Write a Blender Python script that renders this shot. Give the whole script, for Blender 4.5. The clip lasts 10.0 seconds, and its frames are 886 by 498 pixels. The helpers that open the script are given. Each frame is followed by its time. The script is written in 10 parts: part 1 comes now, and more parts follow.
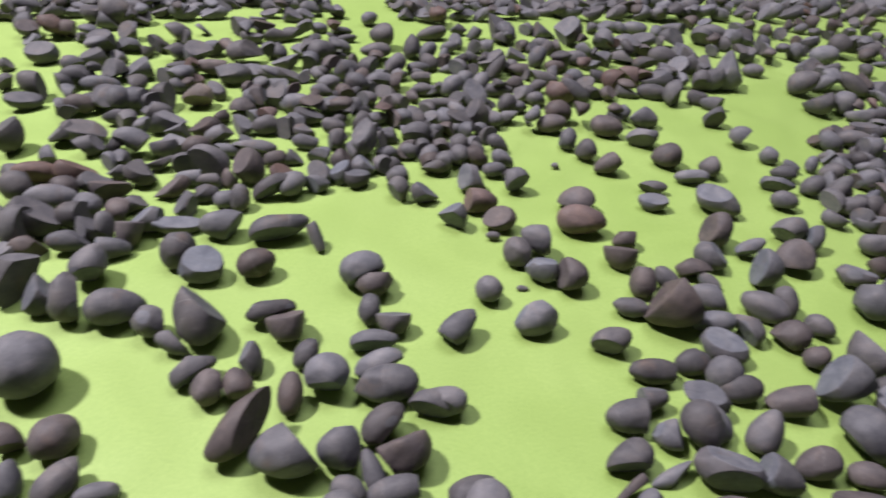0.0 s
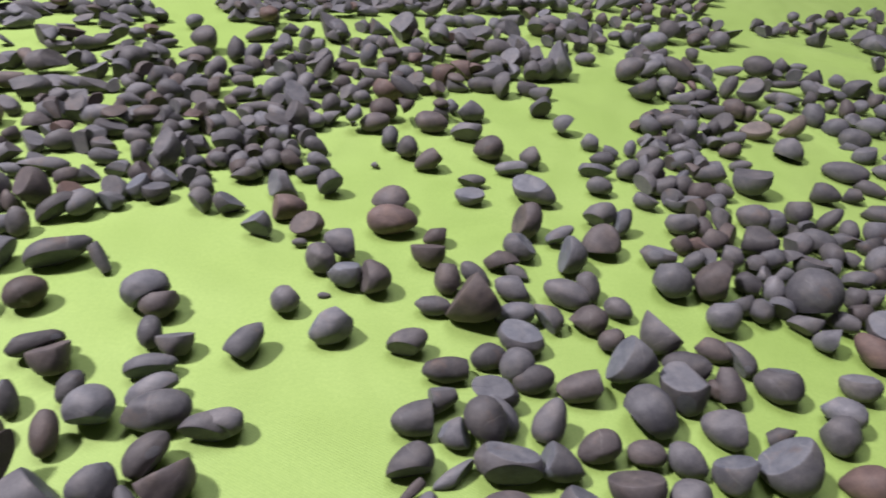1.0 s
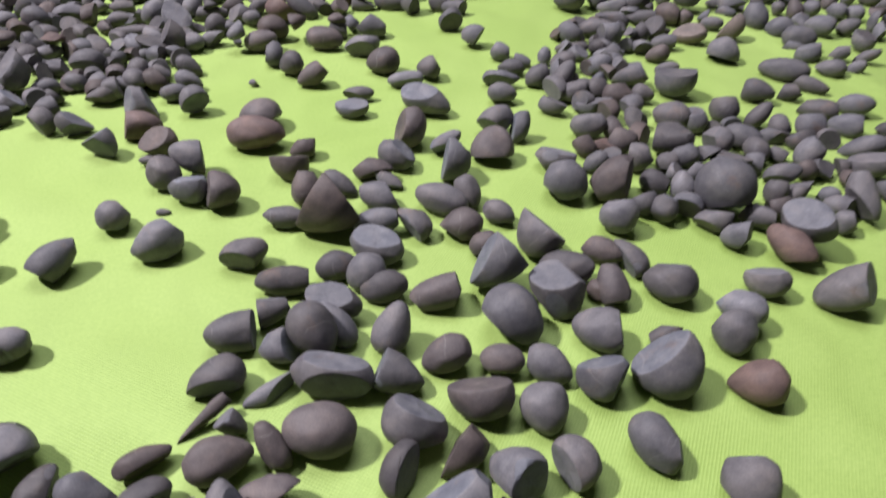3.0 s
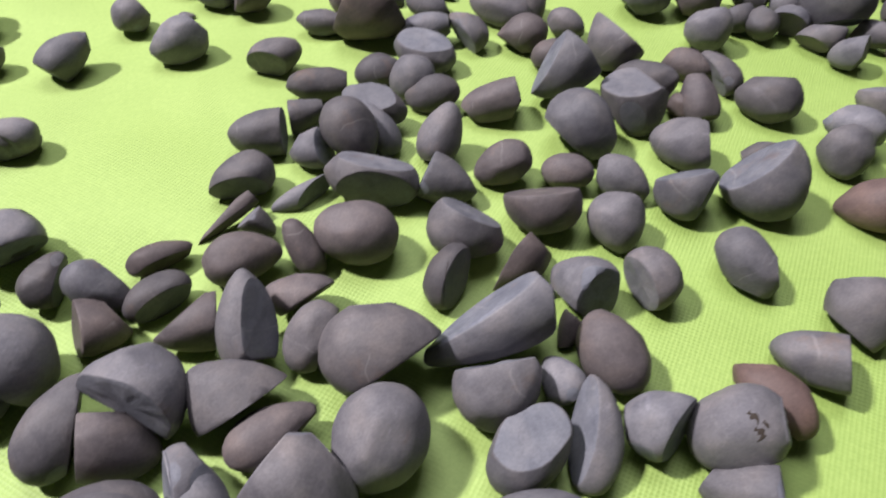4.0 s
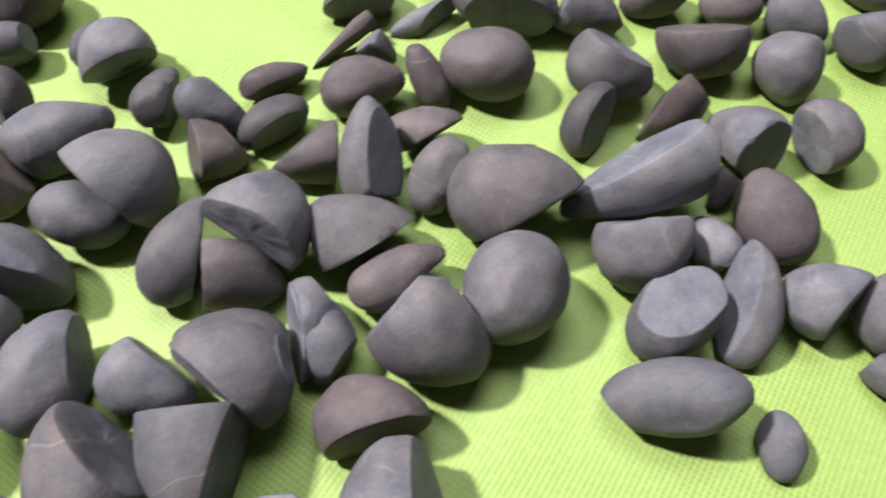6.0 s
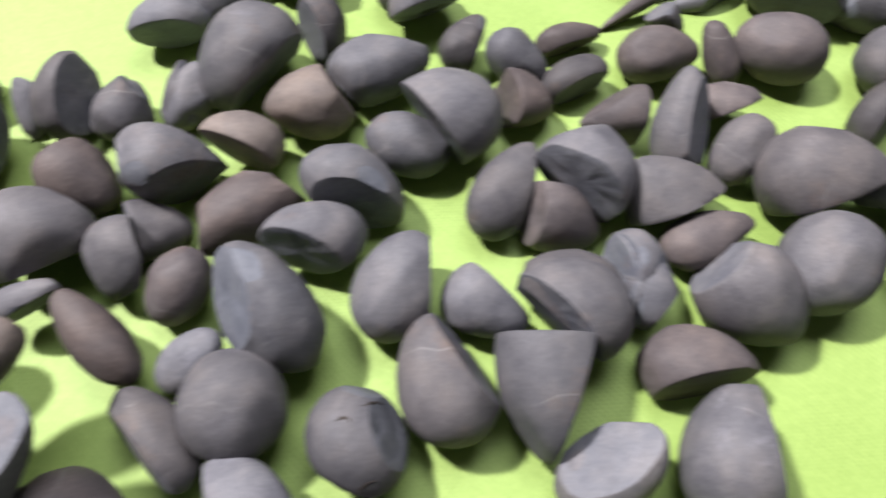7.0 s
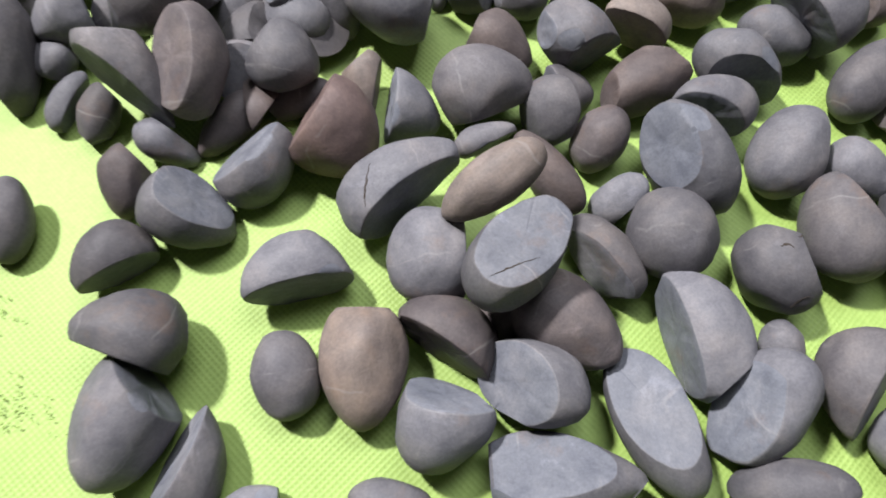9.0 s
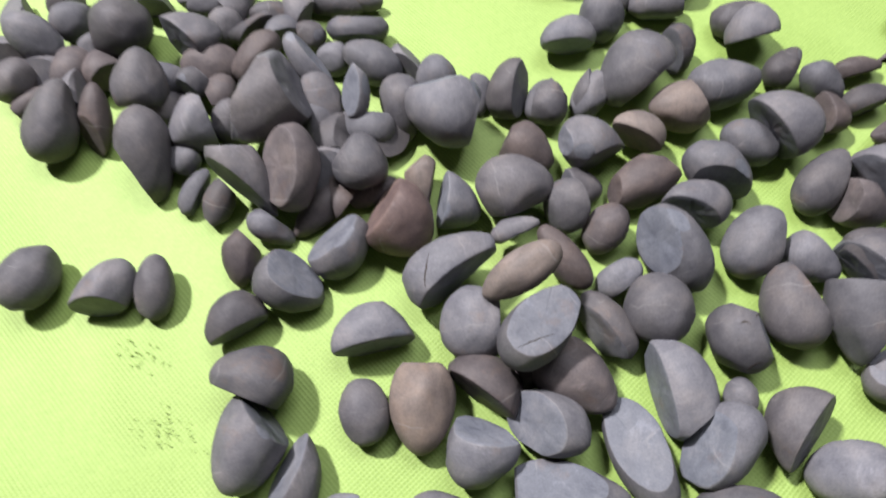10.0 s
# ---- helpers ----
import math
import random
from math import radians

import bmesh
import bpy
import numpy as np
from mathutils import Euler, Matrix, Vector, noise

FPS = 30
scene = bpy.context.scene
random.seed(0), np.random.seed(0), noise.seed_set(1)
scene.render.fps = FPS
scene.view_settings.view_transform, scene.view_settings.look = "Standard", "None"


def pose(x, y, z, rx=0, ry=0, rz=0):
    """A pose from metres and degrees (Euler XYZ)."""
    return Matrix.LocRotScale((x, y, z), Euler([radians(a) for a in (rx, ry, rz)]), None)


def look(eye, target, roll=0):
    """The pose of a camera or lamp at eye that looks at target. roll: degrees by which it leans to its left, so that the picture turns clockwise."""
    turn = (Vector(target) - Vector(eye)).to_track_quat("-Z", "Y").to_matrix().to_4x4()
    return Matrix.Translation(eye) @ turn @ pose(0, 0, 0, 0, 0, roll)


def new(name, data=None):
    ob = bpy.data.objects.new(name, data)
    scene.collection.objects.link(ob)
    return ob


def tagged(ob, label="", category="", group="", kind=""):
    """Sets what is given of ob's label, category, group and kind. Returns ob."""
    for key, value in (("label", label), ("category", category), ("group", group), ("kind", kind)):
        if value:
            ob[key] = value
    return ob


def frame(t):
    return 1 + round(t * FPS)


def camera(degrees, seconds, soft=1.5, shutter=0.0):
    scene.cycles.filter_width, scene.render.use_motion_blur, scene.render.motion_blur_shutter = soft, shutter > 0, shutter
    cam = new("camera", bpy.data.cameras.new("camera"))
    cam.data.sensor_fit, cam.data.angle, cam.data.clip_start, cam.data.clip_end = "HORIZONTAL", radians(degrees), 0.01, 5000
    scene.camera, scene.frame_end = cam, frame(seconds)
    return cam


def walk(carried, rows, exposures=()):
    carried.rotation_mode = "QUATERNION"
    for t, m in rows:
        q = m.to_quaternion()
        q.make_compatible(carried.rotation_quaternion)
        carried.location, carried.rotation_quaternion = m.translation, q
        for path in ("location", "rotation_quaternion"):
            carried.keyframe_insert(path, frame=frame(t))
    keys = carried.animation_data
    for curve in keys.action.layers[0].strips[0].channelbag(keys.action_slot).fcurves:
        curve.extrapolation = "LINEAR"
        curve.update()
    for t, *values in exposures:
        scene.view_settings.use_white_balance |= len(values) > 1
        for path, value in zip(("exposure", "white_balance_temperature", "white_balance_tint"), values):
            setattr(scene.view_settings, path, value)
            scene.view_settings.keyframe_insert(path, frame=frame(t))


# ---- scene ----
cam = camera(66.1, 10.0, soft=1.8, shutter=0.5)
PATH = [
    (0, (0.45079, 0.51897, 0.38370), (0.44950, 1.30217, -0.23807), 7.00),
    (0.5, (0.50532, 0.52838, 0.38926), (0.56611, 1.31318, -0.22751), 7.40),
    (1, (0.55186, 0.53542, 0.39033), (0.66891, 1.31632, -0.22326), 8.11),
    (1.5, (0.58441, 0.53936, 0.38731), (0.73819, 1.31449, -0.22549), 8.20),
    (2, (0.62052, 0.54148, 0.37575), (0.79015, 1.31069, -0.24032), 7.97),
    (2.2, (0.62873, 0.54207, 0.37386), (0.80363, 1.30927, -0.24324), 8.00),
    (3.3, (0.68619, 0.54081, 0.29094), (0.75337, 1.28208, -0.37690), 2.79),
    (3.5, (0.68691, 0.54591, 0.27687), (0.73984, 1.25701, -0.42422), 2.19),
    (4, (0.67617, 0.54337, 0.24182), (0.71325, 1.20669, -0.50559), 3.05),
    (4.5, (0.66830, 0.54726, 0.23568), (0.68643, 1.19013, -0.53008), 2.47),
    (5, (0.66447, 0.54893, 0.22322), (0.68008, 1.14975, -0.57601), 2.92),
    (5.2, (0.66261, 0.55082, 0.21821), (0.67223, 1.12976, -0.59711), 2.74),
    (6.3, (0.63126, 0.55415, 0.22013), (0.56659, 1.01918, -0.66280), -0.32),
    (6.5, (0.60870, 0.54149, 0.22316), (0.55021, 1.00338, -0.66185), 2.03),
    (7, (0.54735, 0.52260, 0.22746), (0.47660, 0.96799, -0.66507), 4.06),
    (7.5, (0.48309, 0.49350, 0.22834), (0.41479, 0.93276, -0.66742), 7.17),
    (8, (0.44867, 0.46492, 0.22119), (0.38343, 0.88055, -0.68600), 7.70),
    (8.5, (0.42267, 0.44488, 0.22433), (0.35743, 0.83299, -0.69497), 7.68),
    (9, (0.41943, 0.43361, 0.24557), (0.33780, 0.81130, -0.67676), 5.28),
    (9.5, (0.41576, 0.42868, 0.28353), (0.32419, 0.78546, -0.64616), 3.96),
    (10, (0.40809, 0.43271, 0.33245), (0.29550, 0.79149, -0.59416), 1.50),
]

walk(cam, [(t, look(eye, target, roll)) for t, eye, target, roll in PATH], [(0.0, -0.28, 6150, 22), (2.2, -0.2, 6150, 22), (3.6, 0.0, 6200, 22), (5.0, 0.17, 6250, 21), (7.0, 0.26, 6250, 17), (9.0, 0.24, 6200, 15), (10.0, 0.11, 6200, 17)])

# ---- light: a plain room with a ceiling lamp up to the left, and an added fill ----
world = bpy.data.worlds.new("world")
scene.world = world
world.use_nodes = True
world.node_tree.nodes["Background"].inputs[0].default_value = (1.0, 0.97, 0.93, 1)
world.node_tree.nodes["Background"].inputs[1].default_value = 0.05


def lamp(name, eye, target, w, h, watts, colour):
    d = bpy.data.lights.new(name, "AREA")
    d.shape, d.size, d.size_y, d.energy, d.color = "RECTANGLE", w, h, watts, colour
    o = new(name, d)
    o.matrix_world = look(eye, target)
    return o


lamp("ceiling_lamp_light", (-1.8, 1.25, 3.35), (0.55, 0.85, 0.0), 0.28, 0.28, 325, (1.0, 0.97, 0.92))
# broad soft fill, added overhead to lift the shadows on the cloth
lamp("overhead_fill_light", (0.5, 2.2, 3.4), (0.65, 1.5, 0.0), 2.2, 1.5, 100, (0.98, 0.99, 1.0))


# ---- materials ----
def material(name):
    m = bpy.data.materials.new(name)
    m.use_nodes = True
    nt = m.node_tree
    return m, nt, nt.nodes["Principled BSDF"]


def node(nt, kind, **values):
    n = nt.nodes.new(kind)
    for key, v in values.items():
        if key in ("scale", "detail", "roughness", "strength", "distance", "randomness"):
            n.inputs[key.capitalize()].default_value = v
    return n


def ramp(nt, stops):
    r = nt.nodes.new("ShaderNodeValToRGB")
    e = r.color_ramp.elements
    while len(e) < len(stops):
        e.new(0.5)
    for el, (p, c) in zip(e, stops):
        el.position, el.color = p, (*c, 1)
    return r


def mix(nt, blend, fac, a, b):
    m = nt.nodes.new("ShaderNodeMix")
    m.data_type, m.blend_type = "RGBA", blend
    if isinstance(fac, float):
        m.inputs[0].default_value = fac
    else:
        nt.links.new(fac, m.inputs[0])
    nt.links.new(a, m.inputs[6])
    if isinstance(b, tuple):
        m.inputs[7].default_value = (*b, 1)
    else:
        nt.links.new(b, m.inputs[7])
    return m.outputs[2]


def stone_material(name, dark, light, vein, island=False):
    m, nt, b = material(name)
    co = nt.nodes.new("ShaderNodeTexCoord").outputs["Object"]
    if island:
        rnd = nt.nodes.new("ShaderNodeNewGeometry").outputs["Random Per Island"]
    else:
        rnd = nt.nodes.new("ShaderNodeObjectInfo").outputs["Random"]
    # each pebble takes its own piece of the grain
    shift = nt.nodes.new("ShaderNodeVectorMath")
    shift.operation = "MULTIPLY_ADD"
    comb = nt.nodes.new("ShaderNodeCombineXYZ")
    for i in range(3):
        nt.links.new(rnd, comb.inputs[i])
    nt.links.new(comb.outputs[0], shift.inputs[0])
    shift.inputs[1].default_value = (7.3, 3.1, 5.7)
    nt.links.new(co, shift.inputs[2])
    p = shift.outputs[0]
    # cool and warm greys by turns, from dark to light
    cool, warm = (0.985, 1.0, 1.035), (1.06, 0.99, 0.95)
    stops = []
    for i in range(6):
        f = (0.0, 0.55, 0.2, 0.8, 0.4, 1.0)[i]
        stops.append((i / 5, tuple((u + (v - u) * f) * h for u, v, h in zip(dark, light, cool if i % 2 else warm))))
    tone = ramp(nt, stops)
    nt.links.new(rnd, tone.inputs[0])
    cloud = node(nt, "ShaderNodeTexNoise", scale=70.0, detail=5.0, roughness=0.6)
    nt.links.new(p, cloud.inputs["Vector"])
    shade = ramp(nt, [(0.28, (0.72, 0.73, 0.77)), (0.5, (1.0, 1.0, 1.0)), (0.74, (1.34, 1.28, 1.2))])
    nt.links.new(cloud.outputs[0], shade.inputs[0])
    c = mix(nt, "MULTIPLY", 1.0, tone.outputs[0], shade.outputs[0])
    # fine grain
    grain = node(nt, "ShaderNodeTexNoise", scale=900.0, detail=3.0, roughness=0.7)
    nt.links.new(p, grain.inputs["Vector"])
    speck = ramp(nt, [(0.35, (0.8, 0.8, 0.8)), (0.65, (1.16, 1.16, 1.16))])
    nt.links.new(grain.outputs[0], speck.inputs[0])
    c = mix(nt, "MULTIPLY", 0.55, c, speck.outputs[0])
    # dusty bands and scuffs
    dust = node(nt, "ShaderNodeTexNoise", scale=26.0, detail=8.0, roughness=0.72)
    dust.inputs["Distortion"].default_value = 1.6
    nt.links.new(p, dust.inputs["Vector"])
    scuff = ramp(nt, [(0.38, (0.84, 0.84, 0.86)), (0.5, (1.0, 1.0, 1.0)), (0.6, (1.05, 1.05, 1.05)), (0.66, (1.3, 1.3, 1.32))])
    nt.links.new(dust.outputs[0], scuff.inputs[0])
    c = mix(nt, "MULTIPLY", 1.0, c, scuff.outputs[0])
    # rusty patches and pale veins, rare
    rust = node(nt, "ShaderNodeTexNoise", scale=38.0, detail=6.0, roughness=0.65)
    nt.links.new(p, rust.inputs["Vector"])
    rmask = ramp(nt, [(0.6, (0, 0, 0)), (0.76, (0.5, 0.5, 0.5))])
    nt.links.new(rust.outputs[0], rmask.inputs[0])
    c = mix(nt, "MIX", rmask.outputs[0], c, (0.16, 0.105, 0.075))
    wave = nt.nodes.new("ShaderNodeTexWave")
    wave.inputs["Scale"].default_value, wave.inputs["Distortion"].default_value = 11.0, 4.0
    wave.inputs["Detail"].default_value, wave.inputs["Detail Scale"].default_value = 3.0, 2.0
    nt.links.new(p, wave.inputs["Vector"])
    vmask = ramp(nt, [(0.9965, (0, 0, 0)), (1.0, (0.22, 0.22, 0.22))])
    nt.links.new(wave.outputs["Fac"], vmask.inputs[0])
    some = ramp(nt, [(0.52, (0, 0, 0)), (0.6, (1, 1, 1))])
    nt.links.new(rust.outputs[0], some.inputs[0])
    vein_here = mix(nt, "MULTIPLY", 1.0, vmask.outputs[0], some.outputs[0])
    c = mix(nt, "MIX", vein_here, c, vein)
    nt.links.new(c, b.inputs["Base Color"])
    b.inputs["Specular IOR Level"].default_value = 0.28
    rr = nt.nodes.new("ShaderNodeMapRange")
    rr.inputs["To Min"].default_value, rr.inputs["To Max"].default_value = 0.52, 0.72
    nt.links.new(cloud.outputs[0], rr.inputs[0])
    nt.links.new(rr.outputs[0], b.inputs["Roughness"])
    bump = node(nt, "ShaderNodeBump", strength=0.22, distance=0.0005)
    bump2 = node(nt, "ShaderNodeBump", strength=0.3, distance=0.0018)
    nt.links.new(grain.outputs[0], bump.inputs["Height"])
    nt.links.new(cloud.outputs[0], bump2.inputs["Height"])
    nt.links.new(bump2.outputs[0], bump.inputs["Normal"])
    nt.links.new(bump.outputs[0], b.inputs["Normal"])
    return m


TONES = [((0.058, 0.057, 0.061), (0.153, 0.15, 0.158)), ((0.066, 0.057, 0.056), (0.112, 0.096, 0.093)),
         ((0.096, 0.069, 0.062), (0.138, 0.1, 0.09)), ((0.132, 0.111, 0.098), (0.172, 0.147, 0.13))]
NAMES = ["slate_stone", "brown_slate", "rusty_slate", "pale_buff_stone"]
STONE = [stone_material(n, d, l, (0.3, 0.29, 0.28)) for n, (d, l) in zip(NAMES, TONES)]
CUT = stone_material("fresh_cut_slate", (0.092, 0.098, 0.112), (0.155, 0.163, 0.182), (0.3, 0.29, 0.28))
WORN = stone_material("worn_slate_edge", (0.1, 0.1, 0.106), (0.165, 0.166, 0.174), (0.3, 0.29, 0.28))
STONE_FAR = [stone_material(n + "_far", d, l, (0.3, 0.29, 0.28), True) for n, (d, l) in zip(NAMES, TONES)]


def cloth_material():
    m, nt, b = material("green_nonwoven_cloth")
    co = nt.nodes.new("ShaderNodeTexCoord").outputs["Object"]
    big = node(nt, "ShaderNodeTexNoise", scale=5.0, detail=4.0, roughness=0.6)
    fibre = node(nt, "ShaderNodeTexNoise", scale=420.0, detail=4.0, roughness=0.7)
    nt.links.new(co, big.inputs["Vector"])
    nt.links.new(co, fibre.inputs["Vector"])
    base = ramp(nt, [(0.3, (0.24, 0.36, 0.074)), (0.7, (0.277, 0.396, 0.097))])
    nt.links.new(big.outputs[0], base.inputs[0])
    f = ramp(nt, [(0.3, (0.88, 0.9, 0.85)), (0.7, (1.08, 1.06, 1.1))])
    nt.links.new(fibre.outputs[0], f.inputs[0])
    c = mix(nt, "MULTIPLY", 1.0, base.outputs[0], f.outputs[0])
    # rows of pressed dimples
    turn = nt.nodes.new("ShaderNodeMapping")
    turn.inputs["Rotation"].default_value = (0, 0, radians(28))
    nt.links.new(co, turn.inputs["Vector"])
    dots = node(nt, "ShaderNodeTexVoronoi", scale=520.0, randomness=0.0)
    nt.links.new(turn.outputs[0], dots.inputs["Vector"])
    d = ramp(nt, [(0.12, (0.8, 0.82, 0.7)), (0.42, (1.0, 1.0, 1.0))])
    nt.links.new(dots.outputs["Distance"], d.inputs[0])
    c = mix(nt, "MULTIPLY", 1.0, c, d.outputs[0])
    # faint soil marks
    soil = node(nt, "ShaderNodeTexNoise", scale=24.0, detail=7.0, roughness=0.7)
    nt.links.new(co, soil.inputs["Vector"])
    smask = ramp(nt, [(0.69, (0, 0, 0)), (0.8, (0.5, 0.5, 0.5))])
    nt.links.new(soil.outputs[0], smask.inputs[0])
    c = mix(nt, "MIX", smask.outputs[0], c, (0.2, 0.28, 0.06))
    nt.links.new(c, b.inputs["Base Color"])
    b.inputs["Roughness"].default_value = 0.62
    b.inputs["Specular IOR Level"].default_value = 0.7
    b.inputs["Specular Tint"].default_value = (0.94, 1.0, 0.82, 1)
    b.inputs["Sheen Weight"].default_value = 0.1
    b.inputs["Sheen Roughness"].default_value = 0.4
    bump = node(nt, "ShaderNodeBump", strength=0.55, distance=0.0006)
    nt.links.new(dots.outputs["Distance"], bump.inputs["Height"])
    nt.links.new(bump.outputs[0], b.inputs["Normal"])
    return m


def plaster(name, colour):
    m, nt, b = material(name)
    co = nt.nodes.new("ShaderNodeTexCoord").outputs["Object"]
    n = node(nt, "ShaderNodeTexNoise", scale=6.0, detail=6.0, roughness=0.6)
    nt.links.new(co, n.inputs["Vector"])
    r = ramp(nt, [(0.3, tuple(v * 0.92 for v in colour)), (0.7, colour)])
    nt.links.new(n.outputs[0], r.inputs[0])
    nt.links.new(r.outputs[0], b.inputs["Base Color"])
    b.inputs["Roughness"].default_value = 0.8
    return m


CLOTH = cloth_material()
# kept nearly black so the unseen walls and ceiling bounce little light back
WALL = plaster("low_bounce_plaster", (0.06, 0.058, 0.057))
FLOOR = plaster("grey_screed", (0.3, 0.29, 0.28))


# ---- the unseen room, added to close the place ----
def box(name, lo, hi, mat, label="", category="", kind="structure"):
    bm = bmesh.new()
    bmesh.ops.create_cube(bm, size=1, matrix=Matrix.LocRotScale([(a + b) / 2 for a, b in zip(lo, hi)], None, [b - a for a, b in zip(lo, hi)]))
    me = bpy.data.meshes.new(name)
    bm.to_mesh(me)
    bm.free()
    me.materials.append(mat)
    return tagged(new(name, me), label, category, "", kind)


X0, X1, Y0, Y1, TOP = -3.6, 4.8, -2.8, 6.4, 3.6
box("floor", (X0 - 0.2, Y0 - 0.2, -0.16), (X1 + 0.2, Y1 + 0.2, -0.02), FLOOR)
box("ceiling", (X0 - 0.2, Y0 - 0.2, TOP), (X1 + 0.2, Y1 + 0.2, TOP + 0.15), WALL)
box("wall_west", (X0 - 0.2, Y0, -0.02), (X0, Y1, TOP), WALL)
box("wall_east", (X1, Y0, -0.02), (X1 + 0.2, Y1, TOP), WALL)
box("wall_south", (X0 - 0.2, Y0 - 0.2, -0.02), (X1 + 0.2, Y0, TOP), WALL)
box("wall_north", (X0 - 0.2, Y1, -0.02), (X1 + 0.2, Y1 + 0.2, TOP), WALL)


def fold(x, y, x0, y0, x1, y1, width, height):
    """The height of a soft crease that runs from one place to another and fades at both ends."""
    dx, dy = x1 - x0, y1 - y0
    n = math.hypot(dx, dy)
    s = ((x - x0) * dx + (y - y0) * dy) / n
    d = ((x - x0) * dy - (y - y0) * dx) / n
    if s < -0.1 or s > n + 0.1 or abs(d) > 4 * width:
        return 0.0
    end = min(1, max(0, (s + 0.1) / 0.15)) * min(1, max(0, (n + 0.1 - s) / 0.15))
    return height * end * math.exp(-(d / width) ** 2)


FOLDS = [(0.8, 1.63, 1.06, 1.487, 0.02, 0.009), (1.14, 1.36, 1.23, 1.2, 0.018, 0.007), (1.3, 1.65, 1.6, 1.5, 0.022, 0.009)]


def cloth():
    x0, x1, y0, y1 = -1.6, 3.4, -0.5, 5.0
    nx, ny = 330, 360
    verts, faces = [], []
    for j in range(ny + 1):
        # finer towards the camera's side
        y = y0 + (y1 - y0) * (j / ny) ** 1.35
        for i in range(nx + 1):
            u = 2 * i / nx - 1
            x = 0.6 + (x1 - 0.6 if u > 0 else 0.6 - x0) * math.copysign(abs(u) ** 1.3, u)
            z = 0.0017 * noise.noise((x * 21, y * 21, 0.3)) + 0.0022 * noise.noise((x * 4, y * 4, 2.1)) + 0.0016 * noise.noise((x * 11, y * 8, 5.2))
            for f in FOLDS:
                z += fold(x, y, *f)
            verts.append((x, y, z - 0.001))
    for j in range(ny):
        for i in range(nx):
            a = j * (nx + 1) + i
            faces.append((a, a + 1, a + nx + 2, a + nx + 1))
    me = bpy.data.meshes.new("cloth")
    me.from_pydata(verts, [], faces)
    me.shade_smooth()
    me.materials.append(CLOTH)
    ob = new("cloth", me)
    mod = ob.modifiers.new("thickness", "SOLIDIFY")
    mod.thickness, mod.offset = 0.0008, -1
    return tagged(ob, "lime green non-woven cloth with pressed dimples spread on the floor", "cloth")


cloth()

# ---- the pebbles ----
FAR = LOOSE = False
LABELS = ["dark slate grey pebble", "brownish grey pebble", "rusty brown pebble", "pale buff grey pebble"]
count = 0
far_mesh = {}


